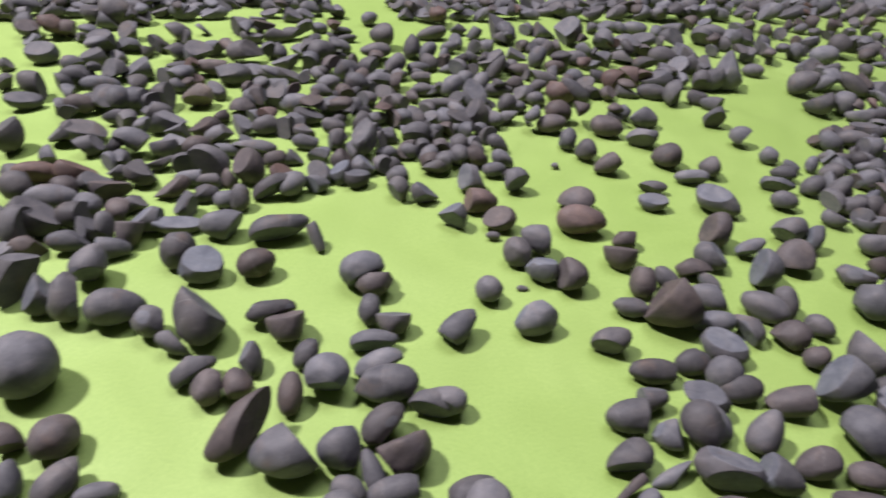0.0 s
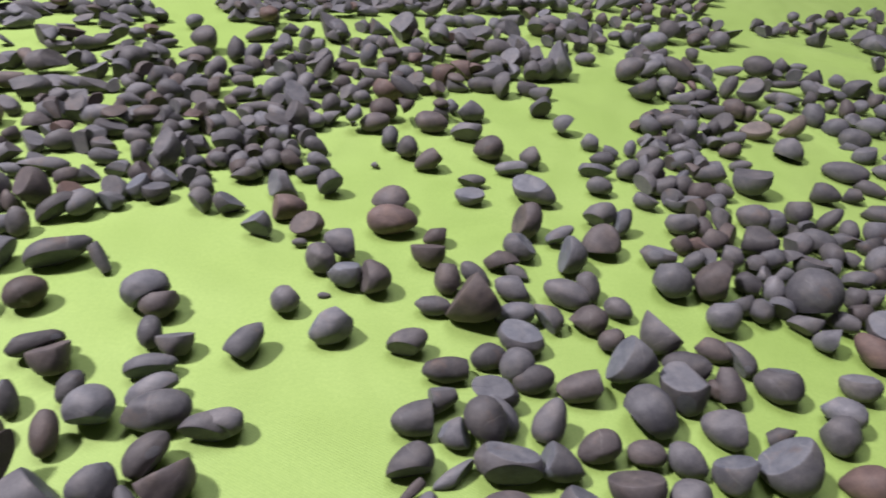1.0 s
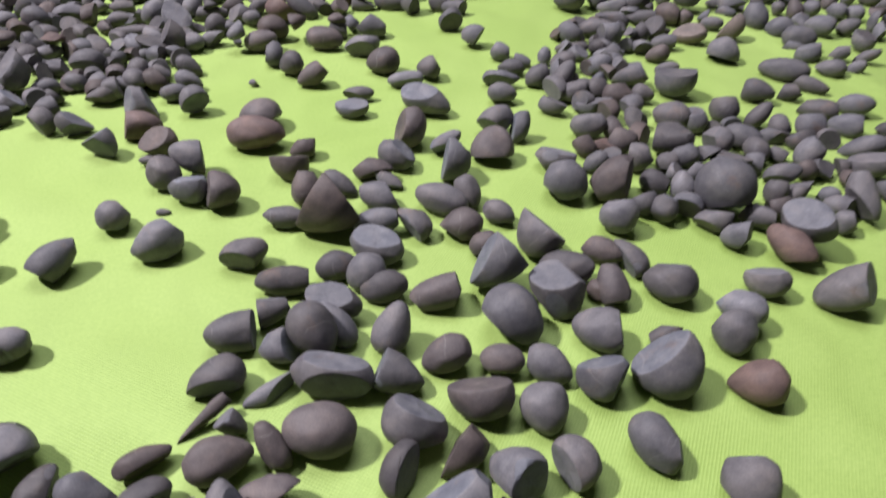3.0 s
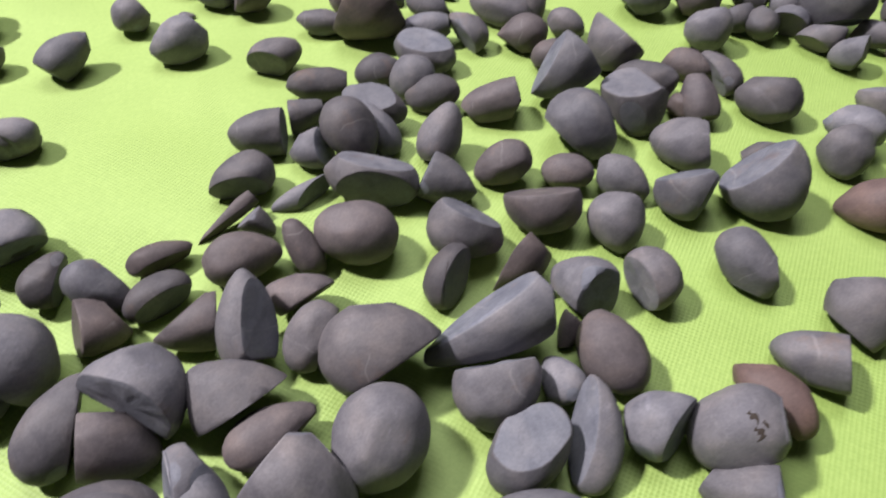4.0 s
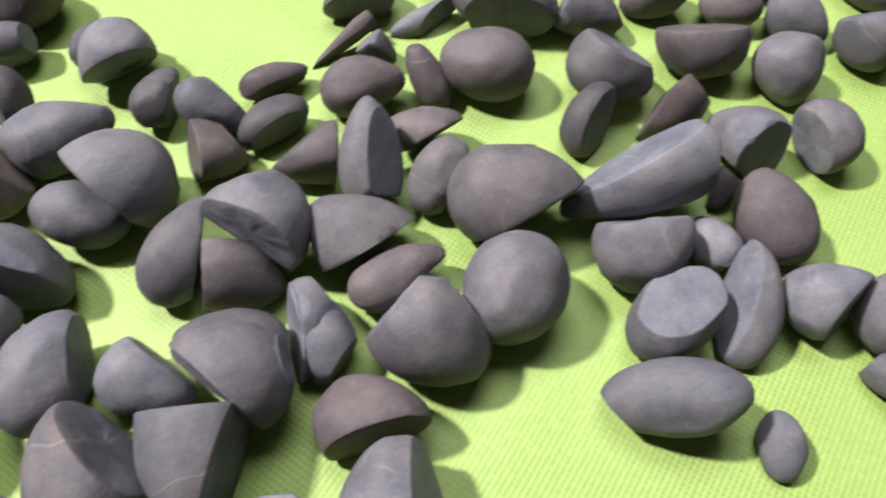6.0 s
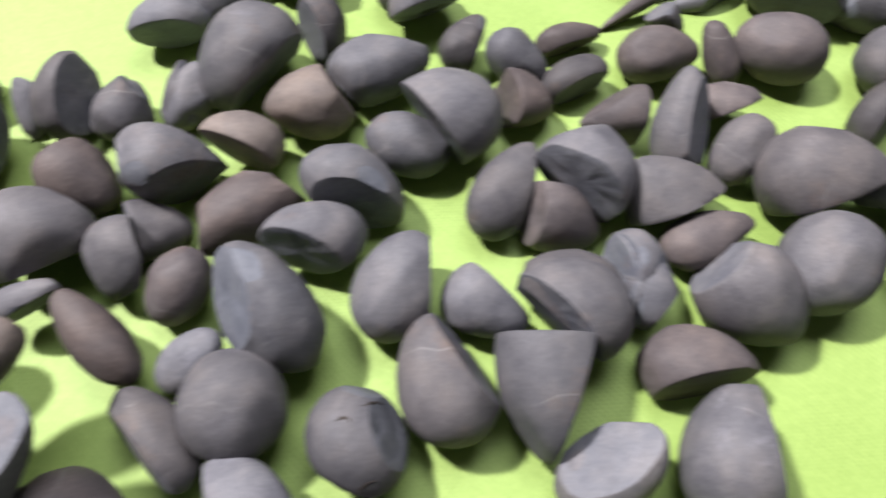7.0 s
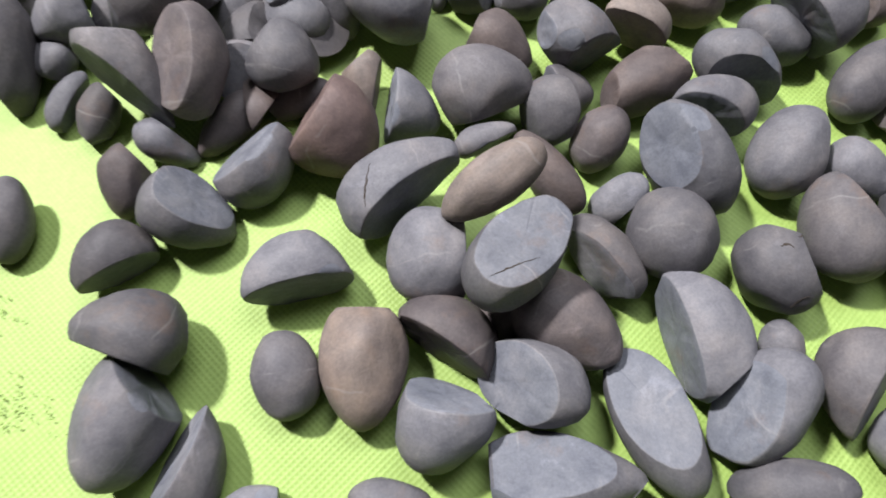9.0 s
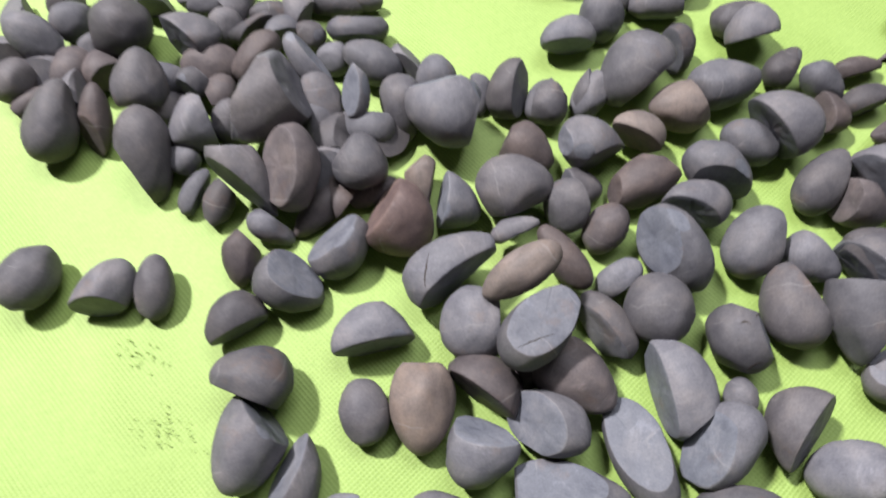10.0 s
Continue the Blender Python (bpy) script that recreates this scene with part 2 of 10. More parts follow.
def pebble(x, y, z, rx, ry, rz, a, b, c, tone, egg, *cuts):
    """A river pebble of half-axes a, b, c in millimetres, sawn or broken along the cuts (heading, rise, distance from its middle)."""
    global count
    count += 1
    rnd = random.Random(count)
    bm = bmesh.new()
    bmesh.ops.create_icosphere(bm, subdivisions=3 if FAR else 4, radius=1)
    s = Vector((rnd.uniform(-9, 9), rnd.uniform(-9, 9), rnd.uniform(-9, 9)))
    flats = [(Vector((rnd.gauss(0, 1), rnd.gauss(0, 1), rnd.gauss(0, 1))).normalized(), rnd.uniform(0.8, 0.92)) for _ in range(5)]
    for v in bm.verts:
        q = p = v.co.copy()
        for way, reach in flats:
            d = q.dot(way) - reach
            if d > 0:
                q = q - way * d * 0.5
        w = 1 - egg * q.x
        q = Vector((q.x, q.y * w, q.z * w))
        q *= 1.015 + 0.045 * noise.noise(p * 1.2 + s) + 0.022 * noise.noise(p * 2.7 + s) + 0.009 * noise.noise(p * 7 + s)
        v.co = Vector((q.x * a, q.y * b, q.z * c)) * 0.001
    for f in bm.faces:
        f.smooth = True
    r = min(a, b, c) * 0.001
    planes = []
    if LOOSE and len(cuts) < 2 and rnd.random() < 0.75:
        # most of those in the heaps are halves and quarters
        cuts = (*cuts, (rnd.uniform(-180, 180), rnd.uniform(-25, 45), min(a, b) * rnd.uniform(0.25, 0.65)))
    for heading, rise, off in cuts:
        h, e = radians(heading), radians(rise)
        n = Vector((math.cos(h) * math.cos(e), math.sin(h) * math.cos(e), math.sin(e)))
        bmesh.ops.bisect_plane(bm, geom=bm.verts[:] + bm.edges[:] + bm.faces[:], dist=1e-6, plane_co=n * off * 0.001, plane_no=n, clear_outer=True)
        bmesh.ops.remove_doubles(bm, verts=bm.verts[:], dist=0.02 * r)
        rim = [e for e in bm.edges if e.is_boundary]
        if rim:
            for f in bmesh.ops.holes_fill(bm, edges=rim, sides=0)["faces"]:
                f.smooth = False
            planes.append((n, off * 0.001))
    # the slightly worn edge of each flat face: a narrow chamfer inside the rim
    for n, off in planes if not FAR else ():
        cap = [f for f in bm.faces if len(f.verts) > 8 and abs(f.normal.dot(n)) > 0.99 and abs(f.calc_center_median().dot(n) - off) < 0.05 * r]
        if not cap:
            continue
        middle = cap[0].calc_center_median()
        wear = rnd.uniform(0.6, 1.5)
        pale = 2 if tone == 0 and rnd.random() < 0.4 else 0
        for shrink, rise_by in ((1 - 0.012 * wear, 0.016 * wear), (1 - 0.022 * wear, 0.009 * wear)):
            old = cap
            bm.faces.ensure_lookup_table()
            cap = [f for f in bmesh.ops.extrude_face_region(bm, geom=cap[:1])["geom"] if isinstance(f, bmesh.types.BMFace)]
            for v in cap[0].verts:
                v.co = middle + (v.co - middle) * shrink + n * rise_by * r
            for e in cap[0].edges:
                for f in e.link_faces:
                    f.smooth, f.material_index = True, pale
            middle = middle + n * rise_by * r
            bmesh.ops.delete(bm, geom=[f for f in old if f.is_valid], context="FACES_ONLY")
        # the face itself is a little uneven
        hub = bmesh.ops.poke(bm, faces=cap[:1])
        for f in hub["faces"]:
            f.smooth = True
            f.material_index = 1 if tone == 0 else 0
        spokes = [e for v in hub["verts"] for e in v.link_edges]
        ring = bmesh.ops.subdivide_edges(bm, edges=spokes, cuts=3, use_grid_fill=True)
        for v in [v for v in ring["geom_inner"] if isinstance(v, bmesh.types.BMVert)]:
            v.co += n * r * (0.05 * noise.noise(v.co * 130 + s) + 0.025 * noise.noise(v.co * 380 + s))
    # chips broken from the rims
    for n, off in planes if not FAR else ():
        if rnd.random() < 0.45:
            continue
        side = n.orthogonal().normalized()
        side = Matrix.Rotation(rnd.uniform(0, 6.28), 3, n) @ side
        m = (n * rnd.uniform(0.35, 1.0) + side + n.cross(side) * rnd.uniform(-0.3, 0.3)).normalized()
        reach = max(v.co.dot(m) for v in bm.verts)
        bmesh.ops.bisect_plane(bm, geom=bm.verts[:] + bm.edges[:] + bm.faces[:], dist=1e-6, plane_co=m * (reach - r * rnd.uniform(0.03, 0.12)), plane_no=m, clear_outer=True)
        rim = [e for e in bm.edges if e.is_boundary]
        if rim:
            for f in bmesh.ops.holes_fill(bm, edges=rim, sides=0)["faces"]:
                f.smooth = False
                f.material_index = 1 if tone == 0 else 0
    bmesh.ops.recalc_face_normals(bm, faces=bm.faces[:])
    place = pose(x, y, z, rx, ry, rz)
    if FAR:
        bm.transform(place)
        store = far_mesh.setdefault(tone, ([], []))
        base = len(store[0])
        bm.verts.index_update()
        store[0].extend(v.co[:] for v in bm.verts)
        store[1].extend(tuple(base + v.index for v in f.verts) for f in bm.faces)
        bm.free()
        return
    me = bpy.data.meshes.new("pebble")
    bm.to_mesh(me)
    bm.free()
    me.set_sharp_from_angle(angle=radians(52))
    me.materials.append(STONE[tone])
    me.materials.append(CUT)
    me.materials.append(WORN)
    ob = new("pebble", me)
    ob.matrix_world = place
    what = LABELS[tone] + (", whole and round," if not cuts else " cut flat" if len(cuts) == 1 else " broken to a wedge")
    tagged(ob, what + " on the green cloth", "pebble", "pebbles on the cloth")


# the pebbles that the camera passes nearest, each a thing of its own
pebble(0.6002, 0.8301, 0.0106, -54, -1, -166, 24.2, 12.4, 12.1, 0, 0.02, (177, 10, 4.3))
pebble(0.6087, 0.8470, 0.0084, -54, 9, -164, 18.9, 9.2, 9.5, 0, -0.22, (-9, 0, 3.3), (-177, 0, 15.6), (-105, 0, 8.4))
pebble(0.6411, 0.8216, 0.0192, -35, -43, 141, 18.0, 13.7, 13.4, 0, -0.14)
pebble(0.6539, 0.8327, 0.0116, -39, -40, 143, 16.7, 9.2, 9.1, 0, 0.17, (66, 0, 7.4), (95, -3, 7.5))
pebble(0.6220, 0.8184, 0.0100, 20, -49, 74, 10.9, 12.4, 10.0, 0, 0.31, (-59, 29, 5.0), (71, 0, 9.8))
pebble(0.5889, 0.7934, 0.0099, -48, 16, -149, 17.3, 11.7, 11.5, 0, 0.16, (58, 35, 5.2))
pebble(0.5870, 0.7711, 0.0061, -43, 22, -138, 20.4, 4.5, 3.1, 1, 0.27, (82, 35, 1.4), (-179, 1, 14.9), (-85, 0, 3.9))
pebble(0.6216, 0.7890, 0.0052, -47, 13, -157, 20.5, 6.3, 5.9, 0, 0.30, (122, 40, 1.7), (-164, 0, 12.9), (-22, 0, 18.5))
pebble(0.6538, 0.7924, 0.0135, -48, -10, 174, 23.5, 14.6, 15.6, 0, -0.01, (-88, 15, 8.4), (100, 45, 8.3))
pebble(0.6850, 0.7957, 0.0106, -48, -12, 164, 21.6, 12.5, 12.2, 0, -0.20, (-5, 5, 5.5))
pebble(0.7191, 0.8087, 0.0094, -46, 25, -169, 15.9, 11.0, 10.8, 1, 0.22)
pebble(0.7528, 0.8050, 0.0081, -51, 9, 168, 13.4, 9.6, 9.5, 1, -0.01, (92, 1, 7.4))
pebble(0.7804, 0.7992, 0.0089, -51, -15, 144, 15.2, 11.0, 10.7, 0, -0.28, (28, 0, 12.6))
pebble(0.7710, 0.7669, 0.0108, -33, -38, 110, 15.0, 13.1, 12.8, 0, -0.23)
pebble(0.7358, 0.7767, 0.0143, -48, -2, 160, 19.0, 16.4, 15.8, 1, 0.03, (-70, 7, 4.4))
pebble(0.6983, 0.7585, 0.0133, -44, -11, 159, 18.0, 14.9, 15.7, 0, -0.19, (-93, 10, 8.1))
pebble(0.6898, 0.7324, 0.0108, 13, -39, 62, 15.2, 10.4, 9.7, 0, 0.09, (-85, 31, 4.0))
pebble(0.7200, 0.7426, 0.0112, -24, 38, -143, 16.9, 13.1, 12.8, 1, 0.30, (-77, 4, 2.1), (173, 0, 13.2), (-92, 1, 3.1))
pebble(0.7488, 0.7264, 0.0124, -43, -2, 153, 15.7, 13.5, 13.8, 0, 0.23, (169, 40, 8.3), (70, 0, 9.3))
pebble(0.7796, 0.7321, 0.0115, -39, -25, 120, 14.7, 12.8, 12.1, 0, 0.07, (86, 35, 5.9))
pebble(0.8275, 0.7422, 0.0106, -47, -19, 124, 18.4, 12.1, 11.5, 0, -0.08, (-123, 0, 11.3), (117, 0, 11.4))
pebble(0.8096, 0.7877, 0.0138, -29, 46, -159, 16.1, 15.6, 14.3, 0, -0.04, (111, 5, 10.0), (-124, 8, 6.6))
pebble(0.8310, 0.8640, 0.0058, -59, -8, 147, 11.2, 7.2, 7.8, 1, -0.30)
pebble(0.6881, 0.8273, 0.0138, 24, -49, 56, 17.2, 11.2, 11.0, 0, 0.30, (-160, -1, 13.9))
pebble(0.7259, 0.8614, 0.0123, -54, 18, -177, 28.1, 11.2, 11.1, 1, -0.09, (-178, 0, 6.9), (139, 2, 7.2), (32, 3, 21.0))
pebble(0.4955, 0.7452, 0.0112, -45, 27, -115, 17.2, 14.7, 13.9, 0, 0.15, (50, 20, 2.4))
pebble(0.5181, 0.7288, 0.0097, 41, -27, 68, 13.1, 9.5, 9.2, 0, 0.30, (-76, 22, 5.3), (-155, 0, 11.5))
pebble(0.5410, 0.7250, 0.0099, -29, -36, 169, 15.2, 10.3, 10.1, 0, -0.14, (-102, -10, 7.0))
pebble(0.5408, 0.7027, 0.0116, 14, -40, 106, 11.8, 18.7, 11.5, 1, 0.30, (87, 10, 0.6), (-59, 1, 13.5))
pebble(0.5607, 0.7458, 0.0058, -45, 1, -151, 14.8, 7.2, 6.9, 1, -0.20, (96, 24, 3.3))
pebble(0.5658, 0.7222, 0.0076, -42, 7, -143, 15.1, 9.3, 8.9, 0, 0.02, (92, 35, 4.4))
pebble(0.5986, 0.7426, 0.0105, -44, -1, -162, 17.2, 11.9, 11.6, 1, -0.30)
pebble(0.6000, 0.7663, 0.0088, -37, -30, 163, 10.9, 6.6, 7.0, 0, -0.29, (-13, 8, 3.4))
pebble(0.6246, 0.7495, 0.0097, -20, -40, 131, 15.2, 7.2, 7.0, 1, 0.13, (149, 2, 11.2))
pebble(0.6486, 0.7561, 0.0129, -44, -7, 178, 19.7, 14.6, 14.3, 1, 0.06)
pebble(0.6092, 0.7021, 0.0189, 7, -38, 98, 20.7, 11.9, 11.3, 0, 0.29, (-86, 45, 5.6), (178, 2, 15.3))
pebble(0.6275, 0.7208, 0.0086, -38, -12, 178, 16.3, 11.7, 11.5, 1, 0.30, (132, 5, 0.9), (-82, 2, 10.6))
pebble(0.5887, 0.7071, 0.0094, 40, 3, 24, 19.6, 11.5, 9.9, 1, -0.30, (-15, 0, 4.6), (118, 3, 8.7))
pebble(0.6341, 0.7003, 0.0105, 22, -29, 61, 15.2, 11.0, 11.5, 0, -0.04, (-84, 0, 5.9), (-153, 0, 18.1))
pebble(0.6630, 0.6899, 0.0160, -34, 2, -176, 25.1, 19.0, 17.2, 0, -0.16, (119, -4, 5.9), (-90, 0, 18.0))
pebble(0.7086, 0.7020, 0.0194, -31, 24, -162, 33.0, 13.9, 13.5, 0, 0.30, (-82, 20, 7.6), (156, 2, 22.5), (-161, 2, 24.9))
pebble(0.7413, 0.7090, 0.0059, 0, -39, 64, 11.0, 5.2, 5.1, 1, -0.26, (-20, 0, 4.7), (-155, 0, 8.0))
pebble(0.7550, 0.6922, 0.0120, -33, -22, 118, 18.1, 13.3, 13.1, 1, -0.03)
pebble(0.7077, 0.6762, 0.0146, -22, 23, -155, 17.8, 15.6, 14.2, 0, -0.23, (-113, 5, 7.7), (140, 0, 15.4))
pebble(0.7337, 0.6822, 0.0080, -31, -18, 125, 10.8, 8.5, 8.2, 0, 0.30, (-167, -2, 8.4), (147, 0, 9.4))
pebble(0.7170, 0.6518, 0.0127, 8, -28, 46, 18.8, 13.3, 12.8, 0, 0.01, (36, 60, 5.6))
pebble(0.7405, 0.6578, 0.0115, -17, -28, 88, 21.4, 12.0, 9.1, 0, 0.07, (78, 37, 2.7))
pebble(0.7681, 0.6617, 0.0132, 17, -32, 17, 14.9, 12.6, 12.8, 0, 0.29, (-58, 10, 6.4), (156, 1, 13.1))
pebble(0.7949, 0.6577, 0.0149, -21, 34, -174, 19.1, 16.0, 15.7, 0, 0.03, (83, 0, 12.7), (164, 0, 15.5))
pebble(0.7980, 0.6353, 0.0104, -29, 22, 158, 21.7, 10.9, 10.7, 0, 0.14, (-170, 0, 6.5), (149, 1, 7.5), (-32, 0, 16.7))
pebble(0.6096, 0.6691, 0.0098, -21, -26, 156, 22.6, 18.4, 13.7, 0, 0.30, (158, -4, 0.6))
pebble(0.6240, 0.6584, 0.0091, -27, 6, -147, 18.4, 10.4, 9.6, 1, -0.28, (106, 5, 5.9), (-135, 10, 17.3))
pebble(0.6373, 0.6363, 0.0148, -17, -17, 155, 20.8, 17.1, 17.1, 0, -0.20, (-6, 0, 13.9), (-106, -1, 14.2))
pebble(0.6636, 0.6547, 0.0153, 12, -24, 62, 19.6, 17.1, 16.8, 0, -0.03)
pebble(0.5488, 0.6602, 0.0116, 35, -14, 67, 20.5, 12.6, 11.7, 0, 0.14, (-67, 5, 4.4))
pebble(0.5748, 0.6679, 0.0191, -33, 18, -118, 19.9, 19.1, 16.3, 0, -0.12, (-6, 30, 5.0), (-1, -1, 7.0))
pebble(0.5677, 0.6531, 0.0109, -23, -25, 177, 18.0, 13.2, 12.9, 1, -0.30, (20, 0, 9.9), (-74, -1, 11.1))
pebble(0.5941, 0.6330, 0.0099, 22, -15, 70, 20.3, 12.8, 11.6, 0, -0.31, (122, 10, 0.6), (-23, 2, 15.4))
pebble(0.5754, 0.6226, 0.0152, -20, -22, -175, 19.3, 15.0, 14.4, 0, 0.29, (61, -6, 10.3), (-176, -1, 16.4))
pebble(0.7143, 0.6228, 0.0131, -19, 27, 179, 23.2, 12.0, 12.0, 0, 0.01, (39, 0, 15.5))
pebble(0.3948, 0.7082, 0.0107, -49, -6, -141, 17.3, 11.6, 12.5, 0, 0.11, (72, 35, 6.1))
pebble(0.4367, 0.6926, 0.0164, 42, -19, 59, 23.4, 18.3, 19.4, 0, -0.21, (-91, 20, 8.8), (-95, 0, 11.0))
pebble(0.3933, 0.6609, 0.0085, 42, -21, 75, 13.7, 9.7, 9.8, 0, -0.06, (-153, -1, 10.2))
pebble(0.4176, 0.6746, 0.0093, 40, -22, 71, 15.4, 9.7, 9.7, 0, 0.05, (-41, 0, 6.0))
pebble(0.4472, 0.6544, 0.0144, -29, -30, -177, 15.4, 12.9, 11.9, 3, 0.24, (85, 17, 3.0))
pebble(0.4664, 0.6800, 0.0131, -41, -7, -153, 18.2, 14.1, 13.7, 3, 0.25, (-151, 10, 10.8))
pebble(0.4870, 0.7044, 0.0124, -42, 5, -149, 21.5, 13.6, 13.3, 0, -0.23, (29, 0, 16.5))
pebble(0.5167, 0.6810, 0.0168, -38, 0, -161, 25.2, 19.1, 18.1, 0, 0.16, (34, 6, 2.0))
pebble(0.5071, 0.6713, 0.0107, -32, -17, 180, 16.7, 11.9, 11.7, 0, 0.01)
pebble(0.4935, 0.6460, 0.0139, -23, -26, 169, 20.9, 14.1, 15.4, 0, -0.12, (110, 40, 7.6))
pebble(0.4306, 0.6367, 0.0131, -23, -35, -180, 25.5, 14.0, 14.1, 0, -0.26, (143, 33, 2.9), (163, 1, 9.2), (31, 0, 20.9))
pebble(0.4575, 0.6297, 0.0107, -35, 2, -129, 24.6, 12.8, 12.1, 1, 0.06, (-159, 2, 14.9), (-32, 0, 16.6), (-128, 0, 13.4))
pebble(0.4859, 0.6212, 0.0160, -30, -8, -150, 19.3, 13.3, 12.4, 0, -0.04, (50, 30, 6.0))
pebble(0.4792, 0.5919, 0.0179, 1, -28, 144, 25.0, 15.2, 17.8, 0, 0.03, (61, 20, 10.9))
pebble(0.4221, 0.6124, 0.0095, 18, -34, 119, 11.3, 18.5, 7.9, 0, 0.29, (91, 5, 1.3))
pebble(0.4242, 0.6011, 0.0111, 30, -25, 100, 15.2, 13.9, 13.8, 0, -0.19, (-74, -1, 3.2), (-138, 0, 8.9), (-86, 1, 2.8))
pebble(0.5187, 0.6119, 0.0138, 18, -18, 77, 20.1, 14.7, 14.4, 0, 0.09, (-65, 5, 10.1))
pebble(0.5495, 0.6139, 0.0094, -20, -11, 169, 16.0, 11.8, 11.0, 0, -0.30, (-107, -5, 6.9))
pebble(0.5729, 0.6119, 0.0146, -19, 13, -149, 25.8, 19.4, 17.0, 0, 0.11, (21, 20, -0.1), (171, -1, 23.8), (28, 0, 0.4))
pebble(0.5988, 0.6352, 0.0107, -22, -16, 129, 18.3, 11.8, 10.5, 0, 0.20, (73, 25, 3.9), (-154, -3, 13.7), (71, 2, 4.8))
pebble(0.5743, 0.5927, 0.0159, -5, -14, 107, 27.8, 17.7, 17.5, 0, -0.13, (-113, 0, 8.4), (-5, 0, 12.1))
pebble(0.6222, 0.6048, 0.0109, -23, 6, 163, 20.7, 15.9, 11.9, 1, 0.06, (132, 19, 3.0))
pebble(0.5424, 0.5836, 0.0151, 1, -16, 115, 21.6, 16.5, 15.9, 0, 0.09, (-64, 15, 8.4))
pebble(0.6337, 0.5810, 0.0160, -14, -15, 84, 22.4, 16.3, 17.0, 0, 0.07, (-66, 0, 9.6))
pebble(0.6972, 0.5810, 0.0069, -4, 32, -164, 12.6, 6.4, 6.2, 0, 0.02)
pebble(0.5967, 0.5680, 0.0134, 6, 32, -135, 19.6, 12.9, 12.6, 0, -0.05, (-118, 60, 5.8))
pebble(0.5194, 0.5586, 0.0135, -34, -2, 139, 17.4, 15.2, 15.3, 0, -0.06, (-108, 0, 11.4))
pebble(0.3937, 0.6000, 0.0160, -36, 9, -159, 20.1, 17.4, 17.1, 0, -0.17, (100, -5, 9.3))
pebble(0.3636, 0.5824, 0.0120, -32, -14, 178, 18.0, 14.4, 13.9, 0, -0.29, (15, 8, 2.9))
pebble(0.3422, 0.5630, 0.0159, -19, -28, 157, 21.1, 19.0, 18.0, 2, -0.16, (15, 5, 9.5))
pebble(0.3472, 0.5895, 0.0093, -3, -36, 120, 16.2, 9.2, 8.5, 3, -0.23, (-109, 9, 4.0), (31, 0, 11.3))
pebble(0.3191, 0.5413, 0.0126, 28, -18, 74, 18.3, 14.4, 13.1, 0, 0.09, (76, 12, 5.6))
pebble(0.2995, 0.5567, 0.0066, -33, 13, -117, 17.3, 8.2, 8.1, 1, 0.29)
pebble(0.2808, 0.5404, 0.0072, -19, -31, 176, 13.7, 7.5, 7.8, 0, -0.28, (-95, -5, 4.8))
pebble(0.2738, 0.5196, 0.0092, 19, -31, 116, 15.0, 9.4, 9.7, 1, -0.12, (-54, -1, 8.9), (-131, -1, 9.4))
pebble(0.3038, 0.5142, 0.0118, -17, -27, 179, 18.8, 14.8, 13.9, 0, -0.29, (-99, 40, 6.5))
pebble(0.2854, 0.4881, 0.0103, -32, -1, -114, 16.0, 13.4, 11.2, 0, 0.12, (72, 24, 4.9))
pebble(0.3526, 0.5005, 0.0119, -23, -2, -140, 20.5, 18.1, 12.5, 0, 0.11, (82, 23, 2.5))
pebble(0.3070, 0.4643, 0.0163, -10, -25, -172, 18.8, 16.5, 16.1, 0, 0.23, (83, 0, 7.8), (-163, -1, 17.4))
pebble(0.3174, 0.4411, 0.0141, 23, -1, 91, 25.6, 16.3, 15.7, 0, -0.08, (-24, 20, 8.3))
pebble(0.3374, 0.4348, 0.0118, 16, -10, 121, 22.6, 14.2, 12.0, 0, 0.21, (52, 13, -0.8))
pebble(0.3610, 0.4678, 0.0101, 7, -14, 122, 15.7, 11.7, 11.5, 0, -0.04)
pebble(0.3852, 0.4796, 0.0127, 5, -13, 107, 22.4, 15.1, 14.5, 3, -0.15, (0, 0, 18.8))
pebble(0.4095, 0.4940, 0.0131, -13, -7, 161, 19.8, 17.8, 14.4, 1, 0.03, (93, 15, 1.2))
pebble(0.4175, 0.4698, 0.0139, -8, 3, -161, 17.1, 16.9, 14.8, 0, -0.29, (-107, 25, 7.3))
pebble(0.4421, 0.4897, 0.0163, -14, 6, 178, 21.5, 14.1, 13.8, 0, 0.01, (28, 55, 5.6))
pebble(0.4866, 0.4912, 0.0116, -21, 0, 130, 27.3, 13.5, 13.2, 0, -0.05, (-45, 70, 5.5))
pebble(0.4945, 0.5240, 0.0129, -26, -5, 129, 24.7, 19.0, 13.2, 0, -0.01, (81, 27, 5.3), (-160, -2, 18.6))
pebble(0.5197, 0.5055, 0.0143, -15, -24, 68, 23.2, 15.0, 14.7, 0, -0.07, (122, 60, 6.8))
pebble(0.5270, 0.5325, 0.0069, -25, -20, 96, 9.7, 8.3, 8.1, 0, 0.00)
pebble(0.5341, 0.4821, 0.0115, -3, 28, -164, 19.8, 10.7, 10.5, 0, -0.02, (45, 0, 14.1))
pebble(0.4086, 0.4392, 0.0069, -2, -2, -168, 14.2, 8.5, 8.3, 0, -0.04, (94, 0, 6.7))
pebble(0.4254, 0.5253, 0.0404, 9, -22, 63, 23.5, 13.4, 13.1, 0, 0.19, (25, 65, 5.2))
pebble(0.3963, 0.5243, 0.0155, -1, -22, 109, 18.7, 16.9, 16.6, 0, 0.06, (-90, 0, 10.9))
pebble(0.4103, 0.5482, 0.0388, -20, 21, -132, 21.0, 9.6, 9.4, 3, 0.02)
